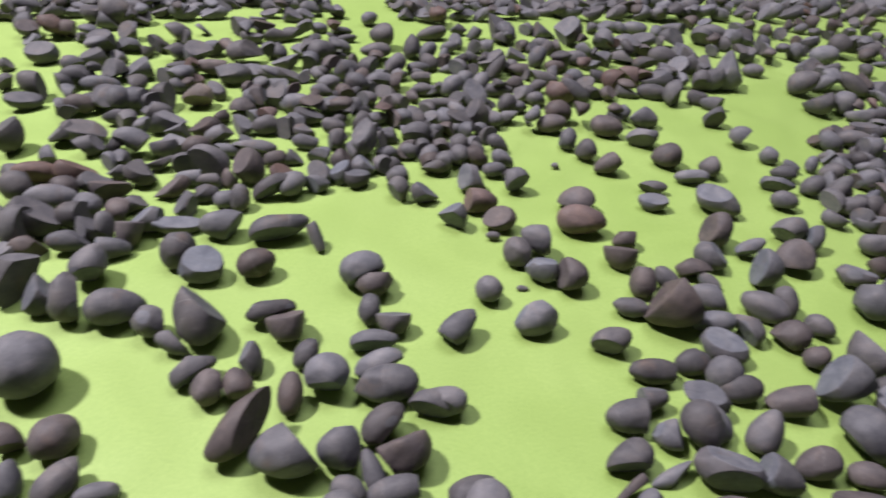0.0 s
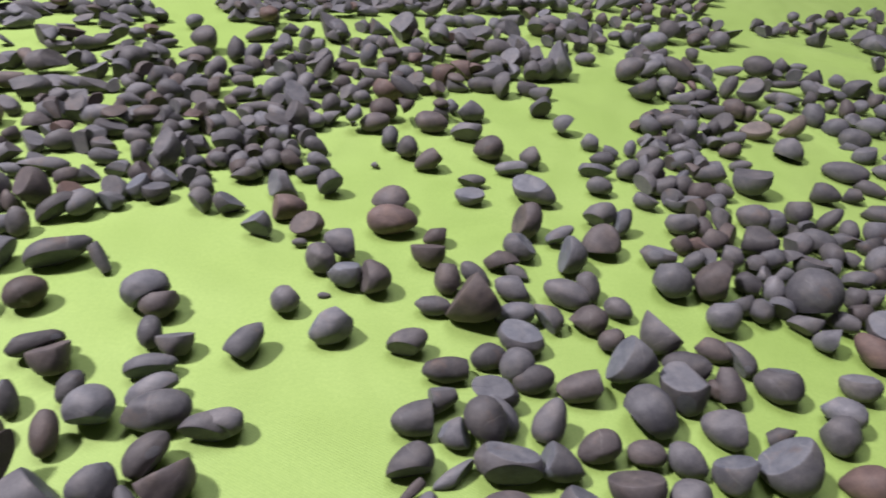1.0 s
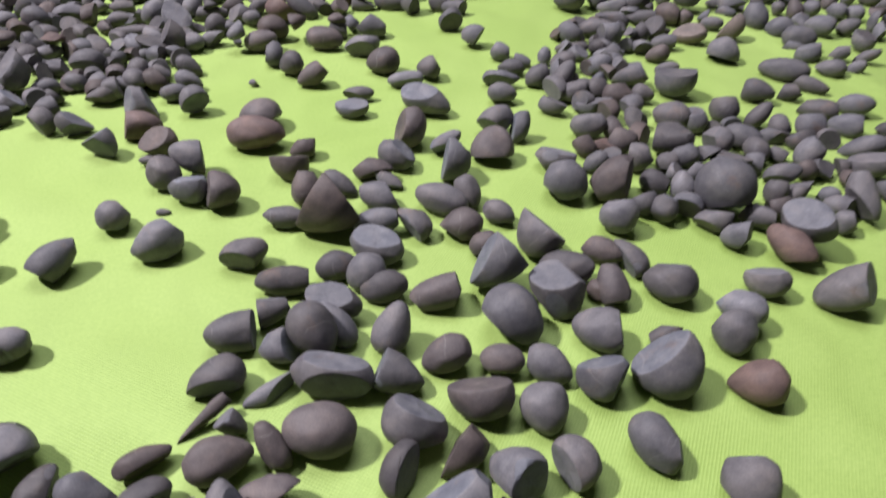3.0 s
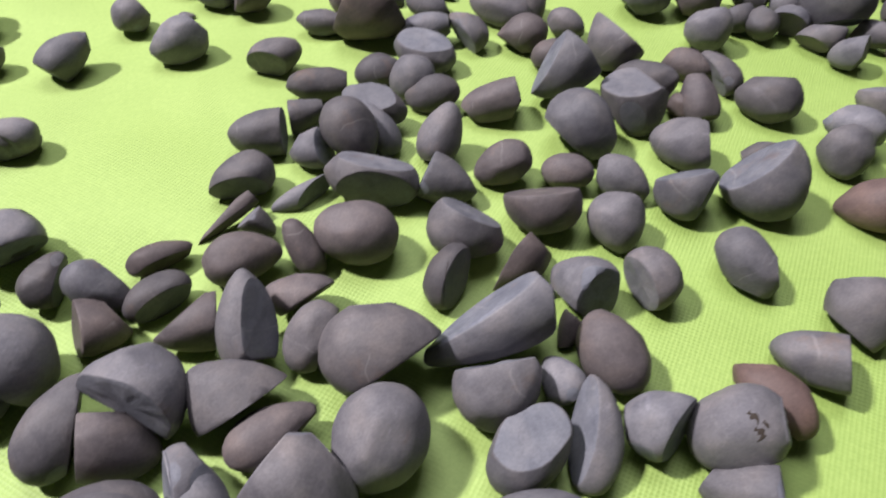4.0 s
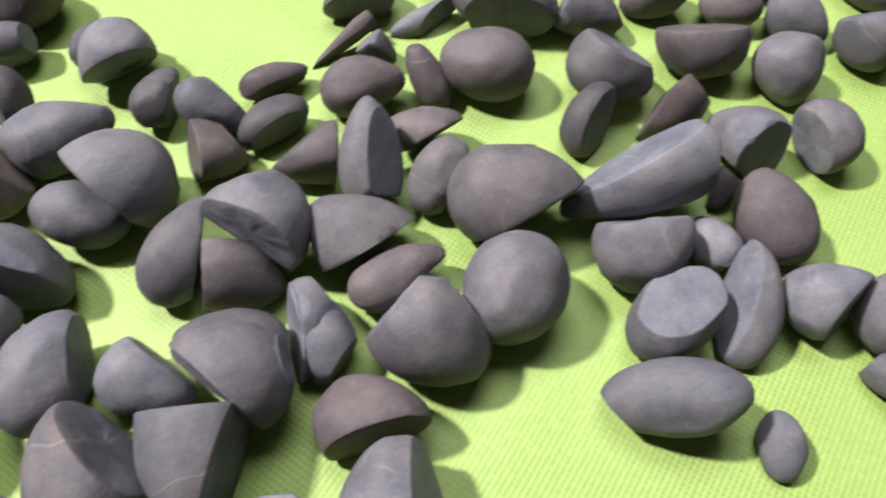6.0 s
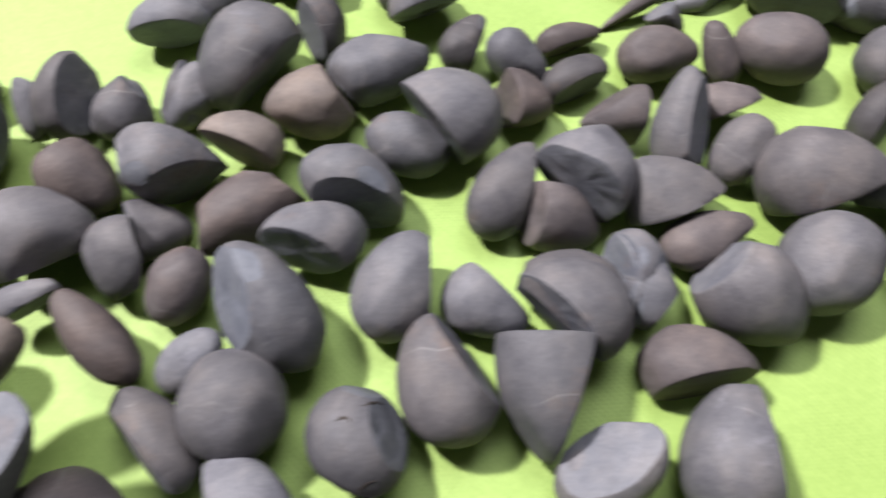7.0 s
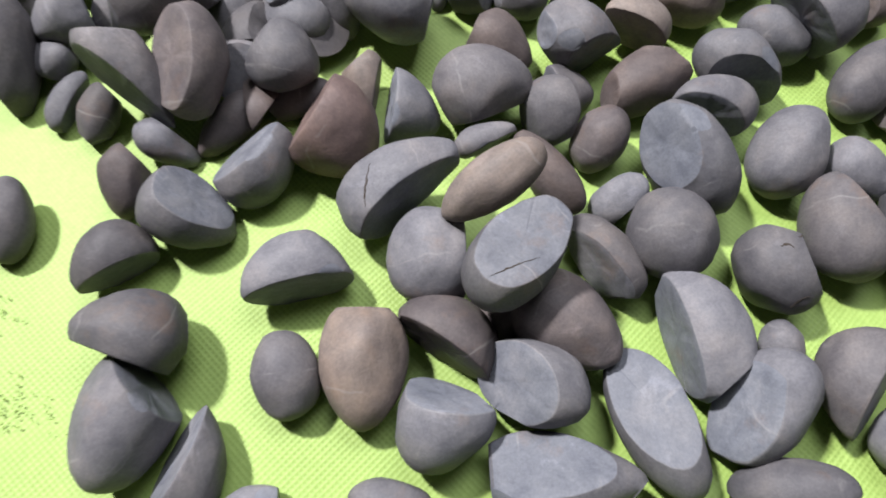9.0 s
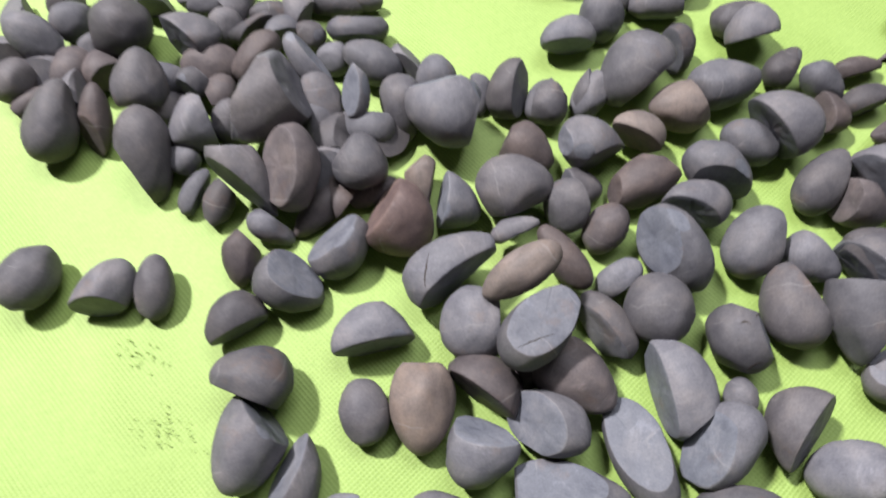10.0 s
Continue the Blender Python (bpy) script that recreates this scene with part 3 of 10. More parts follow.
pebble(0.4278, 0.5715, 0.0151, -27, -16, 148, 20.0, 8.7, 8.5, 1, 0.21)
pebble(0.3773, 0.5450, 0.0215, -23, 14, -130, 25.2, 15.6, 15.1, 0, -0.23, (96, 30, 6.3), (100, 0, 9.4))
pebble(0.4011, 0.5775, 0.0159, -29, 14, -149, 13.8, 6.3, 6.1, 0, -0.18, (101, 9, 3.1))
pebble(0.4576, 0.5451, 0.0105, -25, -9, 142, 19.6, 11.5, 11.2, 0, 0.17, (93, 40, 5.1), (146, -1, 14.8))
pebble(0.4580, 0.5721, 0.0085, -12, 29, -130, 13.3, 8.9, 8.7, 0, -0.04, (91, 1, 6.0))
pebble(0.4789, 0.5603, 0.0150, -25, -20, 119, 17.5, 16.7, 16.4, 0, 0.05)
pebble(0.4488, 0.5150, 0.0142, -20, 0, 160, 22.3, 15.4, 15.4, 1, -0.26, (-4, -1, 16.1))
pebble(0.4448, 0.5954, 0.0101, 7, -34, 68, 14.6, 10.7, 10.5, 1, -0.06)
pebble(0.3938, 0.6271, 0.0103, -36, -19, 164, 17.0, 12.7, 12.3, 1, -0.29, (14, 1, 12.8))
pebble(0.3139, 0.5859, 0.0218, 10, -38, 108, 14.7, 14.1, 13.8, 0, 0.26)
pebble(0.3214, 0.5779, 0.0062, -36, 2, -142, 16.3, 7.8, 7.5, 1, -0.04, (134, 0, 9.0), (25, 0, 12.2))
pebble(0.5558, 0.5242, 0.0146, -26, -11, 100, 20.5, 17.8, 16.4, 0, -0.20, (-114, 9, 2.3))
pebble(0.4591, 0.4634, 0.0138, -4, 10, -169, 27.4, 13.7, 13.4, 0, -0.29, (-76, 60, 6.4), (11, 0, 22.1), (142, 1, 20.4))
pebble(0.1795, 0.4752, 0.0118, 36, -3, 83, 17.4, 13.6, 13.5, 0, 0.01, (-148, 10, 15.2))
pebble(0.2179, 0.4762, 0.0105, -32, 3, -99, 23.0, 12.4, 12.1, 0, 0.13, (21, 25, 3.0))
pebble(0.2397, 0.4913, 0.0090, 22, -19, 110, 16.7, 9.5, 9.3, 0, 0.06)
pebble(0.2636, 0.5547, 0.0252, -3, -32, 146, 26.0, 12.2, 11.1, 0, -0.30, (108, 18, 3.8), (-30, 2, 16.9))
pebble(0.2838, 0.5674, 0.0276, 11, -29, 110, 22.4, 15.1, 15.2, 1, 0.03, (84, 40, 7.4))
pebble(0.2593, 0.6007, 0.0337, 36, -8, 51, 32.7, 21.3, 20.0, 0, -0.03, (117, 0, 14.5), (-2, 18, 12.0), (146, 2, 18.8))
pebble(0.2329, 0.6301, 0.0169, 36, -19, 66, 18.3, 10.2, 10.0, 1, -0.17, (-89, 0, 6.8))
pebble(0.2645, 0.6325, 0.0246, -19, -34, 157, 17.6, 9.1, 8.6, 0, 0.04, (-89, 15, 4.3))
pebble(0.2970, 0.6226, 0.0251, 8, -35, 107, 15.1, 7.8, 7.2, 0, 0.12, (84, 45, 3.4), (-38, 1, 10.8))
pebble(0.2936, 0.6526, 0.0118, -33, -20, 180, 18.3, 11.6, 11.9, 0, 0.16, (67, 0, 10.8))
pebble(0.3203, 0.6304, 0.0110, -4, -34, 122, 18.6, 11.5, 11.4, 0, -0.29, (-102, 0, 9.0))
pebble(0.3463, 0.6311, 0.0231, -21, 27, -113, 19.8, 22.1, 19.5, 0, -0.17, (113, 0, 15.6), (-130, 5, 14.2))
pebble(0.3300, 0.6568, 0.0088, -30, 22, -129, 12.1, 11.1, 10.9, 0, 0.27, (58, 1, 8.2))
pebble(0.3738, 0.6599, 0.0127, 5, -35, 90, 17.7, 12.5, 11.7, 0, 0.09, (-78, 25, 5.8))
pebble(0.3963, 0.6604, 0.0116, 1, -35, 91, 13.5, 10.7, 11.2, 0, 0.29, (-34, 0, 9.2), (95, 1, 8.3))
pebble(0.4158, 0.6737, 0.0102, -4, -37, 95, 14.9, 8.3, 8.0, 0, 0.30, (-61, 15, 4.1), (-172, 0, 11.8))
pebble(0.2040, 0.5544, 0.0151, 17, -33, 121, 25.8, 14.2, 13.7, 0, -0.22, (111, 0, 10.3))
pebble(0.2219, 0.5810, 0.0165, -21, -32, 178, 15.2, 16.4, 14.9, 0, -0.15, (-128, 0, 5.3))
pebble(0.1813, 0.5935, 0.0206, 24, -36, 107, 17.4, 14.4, 13.1, 0, 0.30, (-178, 3, 13.4))
pebble(0.1529, 0.6229, 0.0188, 44, -14, 68, 18.1, 16.8, 16.5, 0, -0.04)
pebble(0.1463, 0.5573, 0.0161, 35, -26, 97, 22.5, 13.4, 14.5, 0, 0.30, (-48, 0, 16.3))
pebble(0.1649, 0.5668, 0.0122, 27, -32, 107, 20.2, 8.6, 9.5, 1, 0.17, (122, 28, 6.4))
pebble(0.1082, 0.6024, 0.0141, -17, -45, 174, 19.1, 12.3, 11.9, 0, 0.03, (-137, 0, 13.1))
pebble(0.1076, 0.5753, 0.0095, 42, -20, 85, 13.2, 11.1, 11.1, 0, -0.05)
pebble(0.1195, 0.5686, 0.0048, -44, 2, -113, 13.9, 6.0, 6.1, 1, -0.16, (1, 1, 10.5))
pebble(0.1892, 0.6227, 0.0224, -3, -43, 142, 14.8, 24.2, 14.5, 0, 0.30, (102, 19, -2.0))
pebble(0.2080, 0.6033, 0.0166, -33, -23, -162, 9.9, 8.7, 8.6, 0, -0.26, (63, 20, 4.6), (-121, 0, 7.0), (96, -2, 6.3))
pebble(0.2337, 0.5468, 0.0064, 29, -16, 84, 13.4, 7.3, 6.9, 0, 0.10, (-90, 18, 2.9))
pebble(0.2484, 0.5451, 0.0073, 24, -20, 92, 14.1, 8.2, 8.0, 0, -0.03, (-29, 0, 8.8), (-140, 3, 10.2), (149, -1, 10.7))
pebble(0.2234, 0.6690, 0.0068, -41, -12, -155, 13.8, 8.1, 7.7, 0, 0.07, (146, 1, 9.1))
pebble(0.2762, 0.6744, 0.0086, -40, -4, -156, 18.2, 10.1, 10.2, 0, 0.03, (88, 20, 5.7), (-92, -1, 6.6), (88, -1, 7.2))
pebble(0.2508, 0.6618, 0.0079, -30, -29, 175, 9.6, 8.4, 8.1, 0, 0.30, (-109, 0, 7.9))
pebble(0.5780, 0.5131, 0.0138, -1, 31, -157, 19.1, 14.9, 14.6, 0, 0.06)
pebble(0.5901, 0.5653, 0.0073, -25, -25, 84, 10.4, 8.1, 8.0, 0, 0.10, (-63, 0, 5.9))
pebble(0.3860, 0.9446, 0.0143, -47, 16, -157, 19.4, 15.4, 14.8, 0, -0.13, (95, 14, 7.0))
pebble(0.3979, 0.9342, 0.0102, -47, 12, -161, 15.4, 11.7, 11.5, 1, -0.03, (-102, -2, 7.9), (32, 0, 12.2))
pebble(0.3986, 0.9035, 0.0092, 3, -46, 94, 12.6, 8.9, 8.7, 0, -0.01)
pebble(0.4189, 0.8954, 0.0110, -44, -12, 173, 13.3, 13.1, 11.0, 0, 0.18, (-70, 8, 3.3), (107, 1, 11.2))
pebble(0.4071, 0.8724, 0.0076, -43, 5, -168, 18.7, 8.8, 8.6, 0, -0.18, (89, 32, 3.9))
pebble(0.4145, 0.8499, 0.0084, -39, 15, -156, 18.6, 10.2, 8.8, 0, 0.07, (97, 9, 4.2))
pebble(0.4220, 0.8304, 0.0114, -40, 5, -169, 22.7, 13.3, 13.0, 0, 0.10, (-35, 0, 16.1))
pebble(0.4607, 0.8221, 0.0088, -38, 8, -172, 20.1, 10.6, 10.3, 0, 0.19, (65, 35, 4.5))
pebble(0.3805, 0.8312, 0.0128, -41, 2, -165, 16.1, 14.5, 14.5, 0, 0.04, (82, 16, 8.6))
pebble(0.3612, 0.8510, 0.0083, 26, -34, 64, 12.0, 8.5, 8.3, 0, 0.08)
pebble(0.3593, 0.8130, 0.0103, 7, -39, 96, 15.3, 8.7, 8.6, 1, 0.09)
pebble(0.3394, 0.7773, 0.0195, 33, -20, 52, 29.9, 13.5, 11.5, 1, 0.01, (-62, 40, 4.1))
pebble(0.3698, 0.7656, 0.0158, -35, 3, -157, 22.9, 17.7, 17.4, 0, 0.19, (-151, 0, 7.5))
pebble(0.4016, 0.7737, 0.0111, -20, -29, 139, 14.6, 14.0, 13.8, 0, -0.25, (-29, 0, 13.0))
pebble(0.4253, 0.7976, 0.0112, 27, -26, 46, 17.0, 10.8, 10.6, 0, 0.16, (-86, 5, 7.5))
pebble(0.4409, 0.7794, 0.0144, -35, -4, 176, 17.9, 16.7, 16.0, 1, -0.03, (-57, 4, 4.4), (55, -3, 14.5))
pebble(0.4240, 0.7609, 0.0089, -14, -30, 123, 15.5, 6.8, 7.4, 0, 0.17, (158, 0, 9.8))
pebble(0.4403, 0.7505, 0.0086, -30, 9, -162, 18.4, 9.7, 10.0, 0, 0.01, (178, 1, 13.8), (88, 1, 6.9), (-143, 0, 15.6))
pebble(0.4111, 0.7474, 0.0076, -30, -12, 170, 12.0, 9.0, 8.9, 0, 0.04)
pebble(0.2889, 0.8229, 0.0089, -41, 11, -139, 16.7, 11.8, 8.7, 0, -0.12, (94, 16, 4.0), (-121, 2, 9.7), (-72, -1, 9.9))
pebble(0.3037, 0.8094, 0.0100, 23, -35, 80, 12.9, 10.4, 10.2, 1, 0.12, (-72, 0, 8.5))
pebble(0.3214, 0.8161, 0.0099, -6, -41, 122, 10.8, 10.4, 10.1, 1, 0.30, (108, 0, 9.4))
pebble(0.3232, 0.8403, 0.0100, -13, -41, 130, 15.2, 8.6, 8.9, 0, -0.09, (42, 15, 4.9), (-22, 1, 11.0))
pebble(0.3258, 0.8885, 0.0106, -46, 3, -158, 20.0, 9.1, 8.4, 0, -0.18, (101, 20, 4.9), (-45, -2, 13.9), (-95, 0, 7.4))
pebble(0.3392, 0.8766, 0.0149, -45, -4, -167, 14.3, 18.3, 13.8, 1, 0.24, (-78, 9, 2.9))
pebble(0.2428, 0.8615, 0.0108, -40, -28, -178, 13.4, 11.8, 12.2, 0, 0.03, (-148, 0, 8.7), (-7, 0, 11.2))
pebble(0.2780, 0.8671, 0.0203, -8, -46, 127, 24.4, 18.4, 17.3, 0, 0.20, (-58, 12, 6.7))
pebble(0.2658, 0.8461, 0.0071, -35, -31, 173, 13.7, 7.2, 6.7, 0, -0.18, (-103, 0, 4.2))
pebble(0.2129, 0.8708, 0.0119, -48, -10, -155, 21.2, 13.9, 13.7, 0, -0.20)
pebble(0.1770, 0.8708, 0.0161, 2, -51, 126, 19.3, 14.3, 14.0, 0, 0.19, (-102, -1, 7.3), (69, 3, 10.7), (29, 0, 14.3))
pebble(0.1760, 0.9104, 0.0150, 40, -37, 71, 16.8, 13.8, 15.1, 0, 0.25, (-149, 25, 8.5), (-101, 1, 10.9))
pebble(0.2328, 0.9414, 0.0128, 28, -46, 81, 16.4, 14.3, 14.0, 0, -0.14, (19, -1, 14.2))
pebble(0.2567, 0.9277, 0.0122, -49, 17, -140, 17.5, 16.3, 12.0, 0, 0.27, (-121, 55, 5.0))
pebble(0.2986, 0.9396, 0.0110, -49, 11, -151, 16.1, 12.4, 12.1, 1, -0.10, (70, 0, 11.5))
pebble(0.3041, 0.9898, 0.0121, -52, 9, -156, 26.8, 12.2, 12.9, 0, -0.21, (83, 31, 6.7), (-103, -1, 10.4))
pebble(0.3382, 0.9844, 0.0108, -24, -48, 135, 19.1, 5.7, 5.9, 0, -0.09, (11, 0, 12.4), (-161, -1, 13.0), (162, 0, 13.1))
pebble(0.1845, 0.8011, 0.0200, -47, -2, -139, 23.0, 22.3, 21.9, 0, 0.01)
pebble(0.2277, 0.7561, 0.0116, -40, 9, -126, 15.2, 13.4, 13.2, 1, 0.03)
pebble(0.2435, 0.7299, 0.0089, 37, -12, 61, 16.7, 9.8, 9.6, 0, 0.12, (-37, 0, 10.7), (-140, 2, 11.7))
pebble(0.2670, 0.7269, 0.0055, -35, -11, -153, 12.9, 6.7, 6.6, 0, -0.00)
pebble(0.2004, 0.7510, 0.0089, -6, -42, 146, 13.2, 8.8, 8.6, 1, 0.05, (157, 20, 4.3))
pebble(0.2161, 0.7250, 0.0086, 15, -37, 115, 13.5, 7.8, 7.7, 0, -0.00, (-150, 1, 9.3))
pebble(0.4894, 0.7541, 0.0101, -30, 13, -169, 19.5, 11.1, 10.9, 0, -0.05, (-153, 0, 14.1))
pebble(0.4697, 0.8945, 0.0121, 42, -22, 46, 18.0, 11.5, 11.2, 0, 0.30, (-35, 1, 13.3), (-166, 0, 12.9), (-6, 0, 19.7))
pebble(0.5304, 0.9140, 0.0113, -44, 17, -150, 18.1, 13.3, 13.3, 0, 0.18, (-60, 5, 12.0), (-157, 0, 14.2))
pebble(0.4919, 0.9449, 0.0096, -33, -39, 154, 11.4, 11.8, 12.2, 0, 0.06, (133, -20, 8.2), (-91, 0, 9.3))
pebble(0.5894, 0.9005, 0.0105, -43, 14, -160, 16.9, 11.1, 11.1, 0, -0.15, (53, 30, 6.0))
pebble(0.5159, 0.9968, 0.0116, -27, -46, 139, 13.9, 12.6, 12.4, 0, 0.02)
pebble(0.5349, 1.0132, 0.0175, -51, -17, 178, 18.0, 12.6, 12.4, 0, 0.26, (-156, 0, 7.5))
pebble(0.5376, 0.9788, 0.0115, -50, -3, -172, 14.4, 13.2, 12.8, 0, 0.15, (-88, 15, 6.0), (-45, 0, 9.6))
pebble(0.5616, 0.9730, 0.0138, -25, -45, 131, 14.6, 14.2, 14.0, 1, 0.26, (60, 15, 7.5))
pebble(0.5791, 1.0572, 0.0124, -55, 0, -176, 25.0, 14.1, 13.8, 2, -0.19)
pebble(0.5776, 1.0938, 0.0052, -57, 5, -173, 19.2, 18.4, 18.0, 1, 0.13, (85, -10, -0.5), (127, 2, 8.3))
pebble(0.6109, 1.0137, 0.0130, -28, -46, 128, 17.2, 15.4, 13.0, 1, -0.16, (-24, 6, 3.3))
pebble(0.6192, 1.0412, 0.0073, -51, 19, -165, 12.4, 9.3, 9.1, 1, 0.27, (152, 0, 8.5), (-107, 2, 7.4))
pebble(0.6253, 0.9779, 0.0129, -8, -50, 100, 15.5, 11.3, 11.1, 1, 0.27, (-7, 0, 10.9), (-135, 1, 12.5))
pebble(0.6511, 0.9881, 0.0077, -46, -25, 154, 15.9, 8.1, 8.1, 0, -0.18, (-56, 0, 12.1))
pebble(0.6431, 0.9474, 0.0227, -44, 22, -162, 29.7, 26.0, 25.2, 1, 0.16, (-60, -1, 8.0), (-169, -3, 9.2))
pebble(0.6115, 0.9469, 0.0069, -48, -3, 178, 15.7, 8.5, 8.4, 0, 0.00, (54, -1, 9.2), (-48, 0, 10.7))
pebble(0.6828, 0.9691, 0.0102, -49, -7, 166, 18.9, 11.6, 11.1, 0, 0.15, (-137, 0, 8.1))
pebble(0.6776, 1.0056, 0.0081, -52, -7, 167, 18.0, 10.9, 9.9, 1, 0.03, (120, 13, 2.9), (109, -2, 10.4), (-39, 1, 11.5))
pebble(0.6882, 0.9957, 0.0062, -45, -28, 147, 15.3, 6.8, 4.9, 0, 0.29, (126, 15, 4.9), (-57, -1, 6.3))
pebble(0.6960, 1.0271, 0.0116, -52, -15, 160, 16.6, 12.6, 13.2, 0, 0.05, (-113, 22, 7.7))
pebble(0.7081, 1.0634, 0.0156, 28, -50, 45, 18.9, 15.0, 14.4, 1, 0.06, (105, 25, 7.3))
pebble(0.7267, 1.1241, 0.0122, -57, -15, 160, 25.2, 14.0, 14.7, 0, -0.28, (-63, 40, 7.6))
pebble(0.7293, 0.9647, 0.0106, -50, -9, 158, 21.4, 12.1, 11.8, 0, 0.00)
pebble(0.7507, 0.9740, 0.0101, -32, -42, 117, 15.2, 9.8, 9.6, 0, -0.18)
pebble(0.7369, 1.0137, 0.0141, 50, -23, 4, 20.3, 16.9, 15.9, 0, -0.21, (149, 12, 0.9), (25, 0, 17.5))
pebble(0.7792, 1.0384, 0.0071, -7, 55, -116, 22.3, 18.7, 13.8, 1, -0.00, (15, -10, 3.1))
pebble(0.7391, 1.0492, 0.0095, -47, 33, -166, 16.0, 8.0, 8.0, 0, -0.15, (71, 20, 4.3), (10, 2, 12.2))
pebble(0.7863, 1.0837, 0.0120, -49, 35, -171, 18.5, 13.0, 13.0, 0, 0.08, (30, 25, 5.9))
pebble(0.8072, 1.0746, 0.0124, 30, -51, 34, 15.7, 10.8, 9.1, 0, 0.26, (117, 19, 4.3))
pebble(0.6799, 0.9371, 0.0097, -46, 14, -175, 18.0, 10.3, 10.0, 0, -0.15, (71, 20, 5.9), (175, 1, 14.8))
pebble(0.7055, 0.9352, 0.0114, -37, -32, 132, 16.2, 11.3, 9.5, 0, 0.24, (95, 20, 4.6), (-41, -3, 8.2), (99, 2, 6.9))
pebble(0.7409, 0.9333, 0.0100, -47, 14, 176, 16.3, 12.0, 11.7, 1, 0.21, (47, -1, 9.1))
pebble(0.7726, 0.9506, 0.0078, -49, -10, 152, 12.9, 9.3, 9.5, 0, -0.10, (116, 0, 7.6))
pebble(0.6792, 0.9081, 0.0123, -44, -14, 157, 19.5, 14.1, 13.6, 0, -0.04, (-75, 45, 6.2))
pebble(0.7557, 0.9124, 0.0085, -34, 35, -160, 11.5, 9.2, 9.0, 1, -0.06, (43, 0, 8.4))
pebble(0.7585, 0.8780, 0.0236, -33, 34, -161, 24.8, 15.9, 15.7, 0, 0.23, (-61, 23, 8.9), (178, 0, 14.6), (-168, 0, 14.1))
pebble(0.7965, 0.9166, 0.0192, -40, -31, 124, 19.2, 19.3, 19.1, 0, 0.28, (-72, 4, 3.8))
pebble(0.8099, 0.8849, 0.0103, -46, 10, 160, 19.5, 11.8, 11.4, 0, -0.03, (48, -1, 13.6))
pebble(0.8414, 0.9049, 0.0081, -49, 2, 151, 16.0, 9.8, 9.5, 1, -0.06, (-27, 0, 12.4))
pebble(0.8582, 0.8950, 0.0099, -46, -21, 127, 16.4, 9.4, 9.2, 0, 0.27, (79, 25, 4.5))
pebble(0.8364, 0.8648, 0.0122, -32, -36, 102, 16.7, 10.4, 10.1, 1, 0.28, (179, 0, 12.4), (-11, 0, 13.5))
pebble(0.9497, 0.8698, 0.0107, -51, 13, 145, 15.4, 12.7, 12.1, 0, 0.04, (-80, 19, 5.6))
pebble(1.0033, 0.8526, 0.0191, -40, 40, 167, 28.3, 14.7, 14.2, 0, -0.02, (161, 12, 7.7))
pebble(0.9164, 0.8402, 0.0137, -49, 3, 138, 16.9, 11.3, 11.1, 0, 0.24, (96, 7, 7.9), (-32, 1, 11.0), (118, 0, 10.7))
pebble(0.9042, 0.8203, 0.0116, -28, -40, 84, 14.7, 13.8, 13.6, 0, -0.14, (48, 0, 11.7))
pebble(0.8591, 0.8221, 0.0082, -28, 37, -172, 13.5, 6.2, 6.2, 0, -0.21, (-16, -3, 8.7), (-127, 1, 5.8))
pebble(0.9028, 0.7808, 0.0106, -39, 25, 157, 17.4, 13.2, 12.6, 2, 0.30, (-119, 0, 15.6))
pebble(0.9848, 0.9054, 0.0118, -54, -13, 125, 21.2, 12.3, 11.8, 2, 0.19, (134, 0, 12.3))
pebble(1.0014, 0.9190, 0.0240, -57, -2, 133, 20.9, 15.8, 15.7, 0, -0.15, (-69, 55, 7.4))
pebble(0.9549, 0.9659, 0.0223, -46, 39, 173, 23.0, 23.4, 22.5, 0, 0.04, (69, 0, 16.2))
pebble(0.8310, 0.9849, 0.0145, -53, -13, 145, 18.4, 16.9, 16.5, 0, -0.15, (-51, 0, 15.1), (78, 1, 14.4))
pebble(0.8711, 0.9833, 0.0172, 43, -38, 4, 22.8, 16.9, 17.0, 1, -0.01, (-40, 5, 10.2), (178, 1, 18.9))
pebble(0.8640, 0.9415, 0.0115, -40, -36, 114, 14.3, 14.9, 14.0, 0, -0.20, (-18, 5, 11.6))
pebble(0.8322, 1.0254, 0.0104, -54, 12, 165, 19.5, 10.9, 10.7, 0, -0.20, (-106, 18, 5.5), (33, 0, 13.2), (168, 0, 16.4))
pebble(0.9046, 0.9547, 0.0106, -17, 52, -145, 11.9, 11.0, 10.7, 0, -0.27, (-179, 10, 8.0))
pebble(0.4592, 0.8205, 0.0089, -41, -8, -159, 20.4, 10.5, 10.2, 0, -0.05, (64, 26, 6.2))
pebble(0.8777, 0.8664, 0.0125, -58, 9, 153, 18.1, 14.6, 14.3, 0, 0.19, (-84, 0, 11.3))
pebble(0.8485, 0.7910, 0.0188, -12, 52, -140, 21.9, 20.4, 16.4, 0, -0.18, (-115, 25, 7.9))
pebble(0.8187, 0.8242, 0.0122, -54, 3, 156, 18.9, 14.0, 13.8, 0, 0.13, (-161, 0, 11.2))
pebble(0.7641, 0.8351, 0.0147, -48, -27, 141, 21.2, 16.7, 16.6, 0, -0.16, (102, 0, 11.8), (91, 1, 11.3))
pebble(0.7967, 0.8591, 0.0182, -33, -48, 110, 23.8, 17.7, 16.9, 0, -0.14, (-8, 29, 6.9), (-52, 1, 11.5), (115, 0, 15.6))
pebble(0.8668, 0.7132, 0.0103, -26, -42, 78, 18.3, 14.8, 11.9, 0, -0.27, (145, 0, 7.6), (12, 0, 15.8))
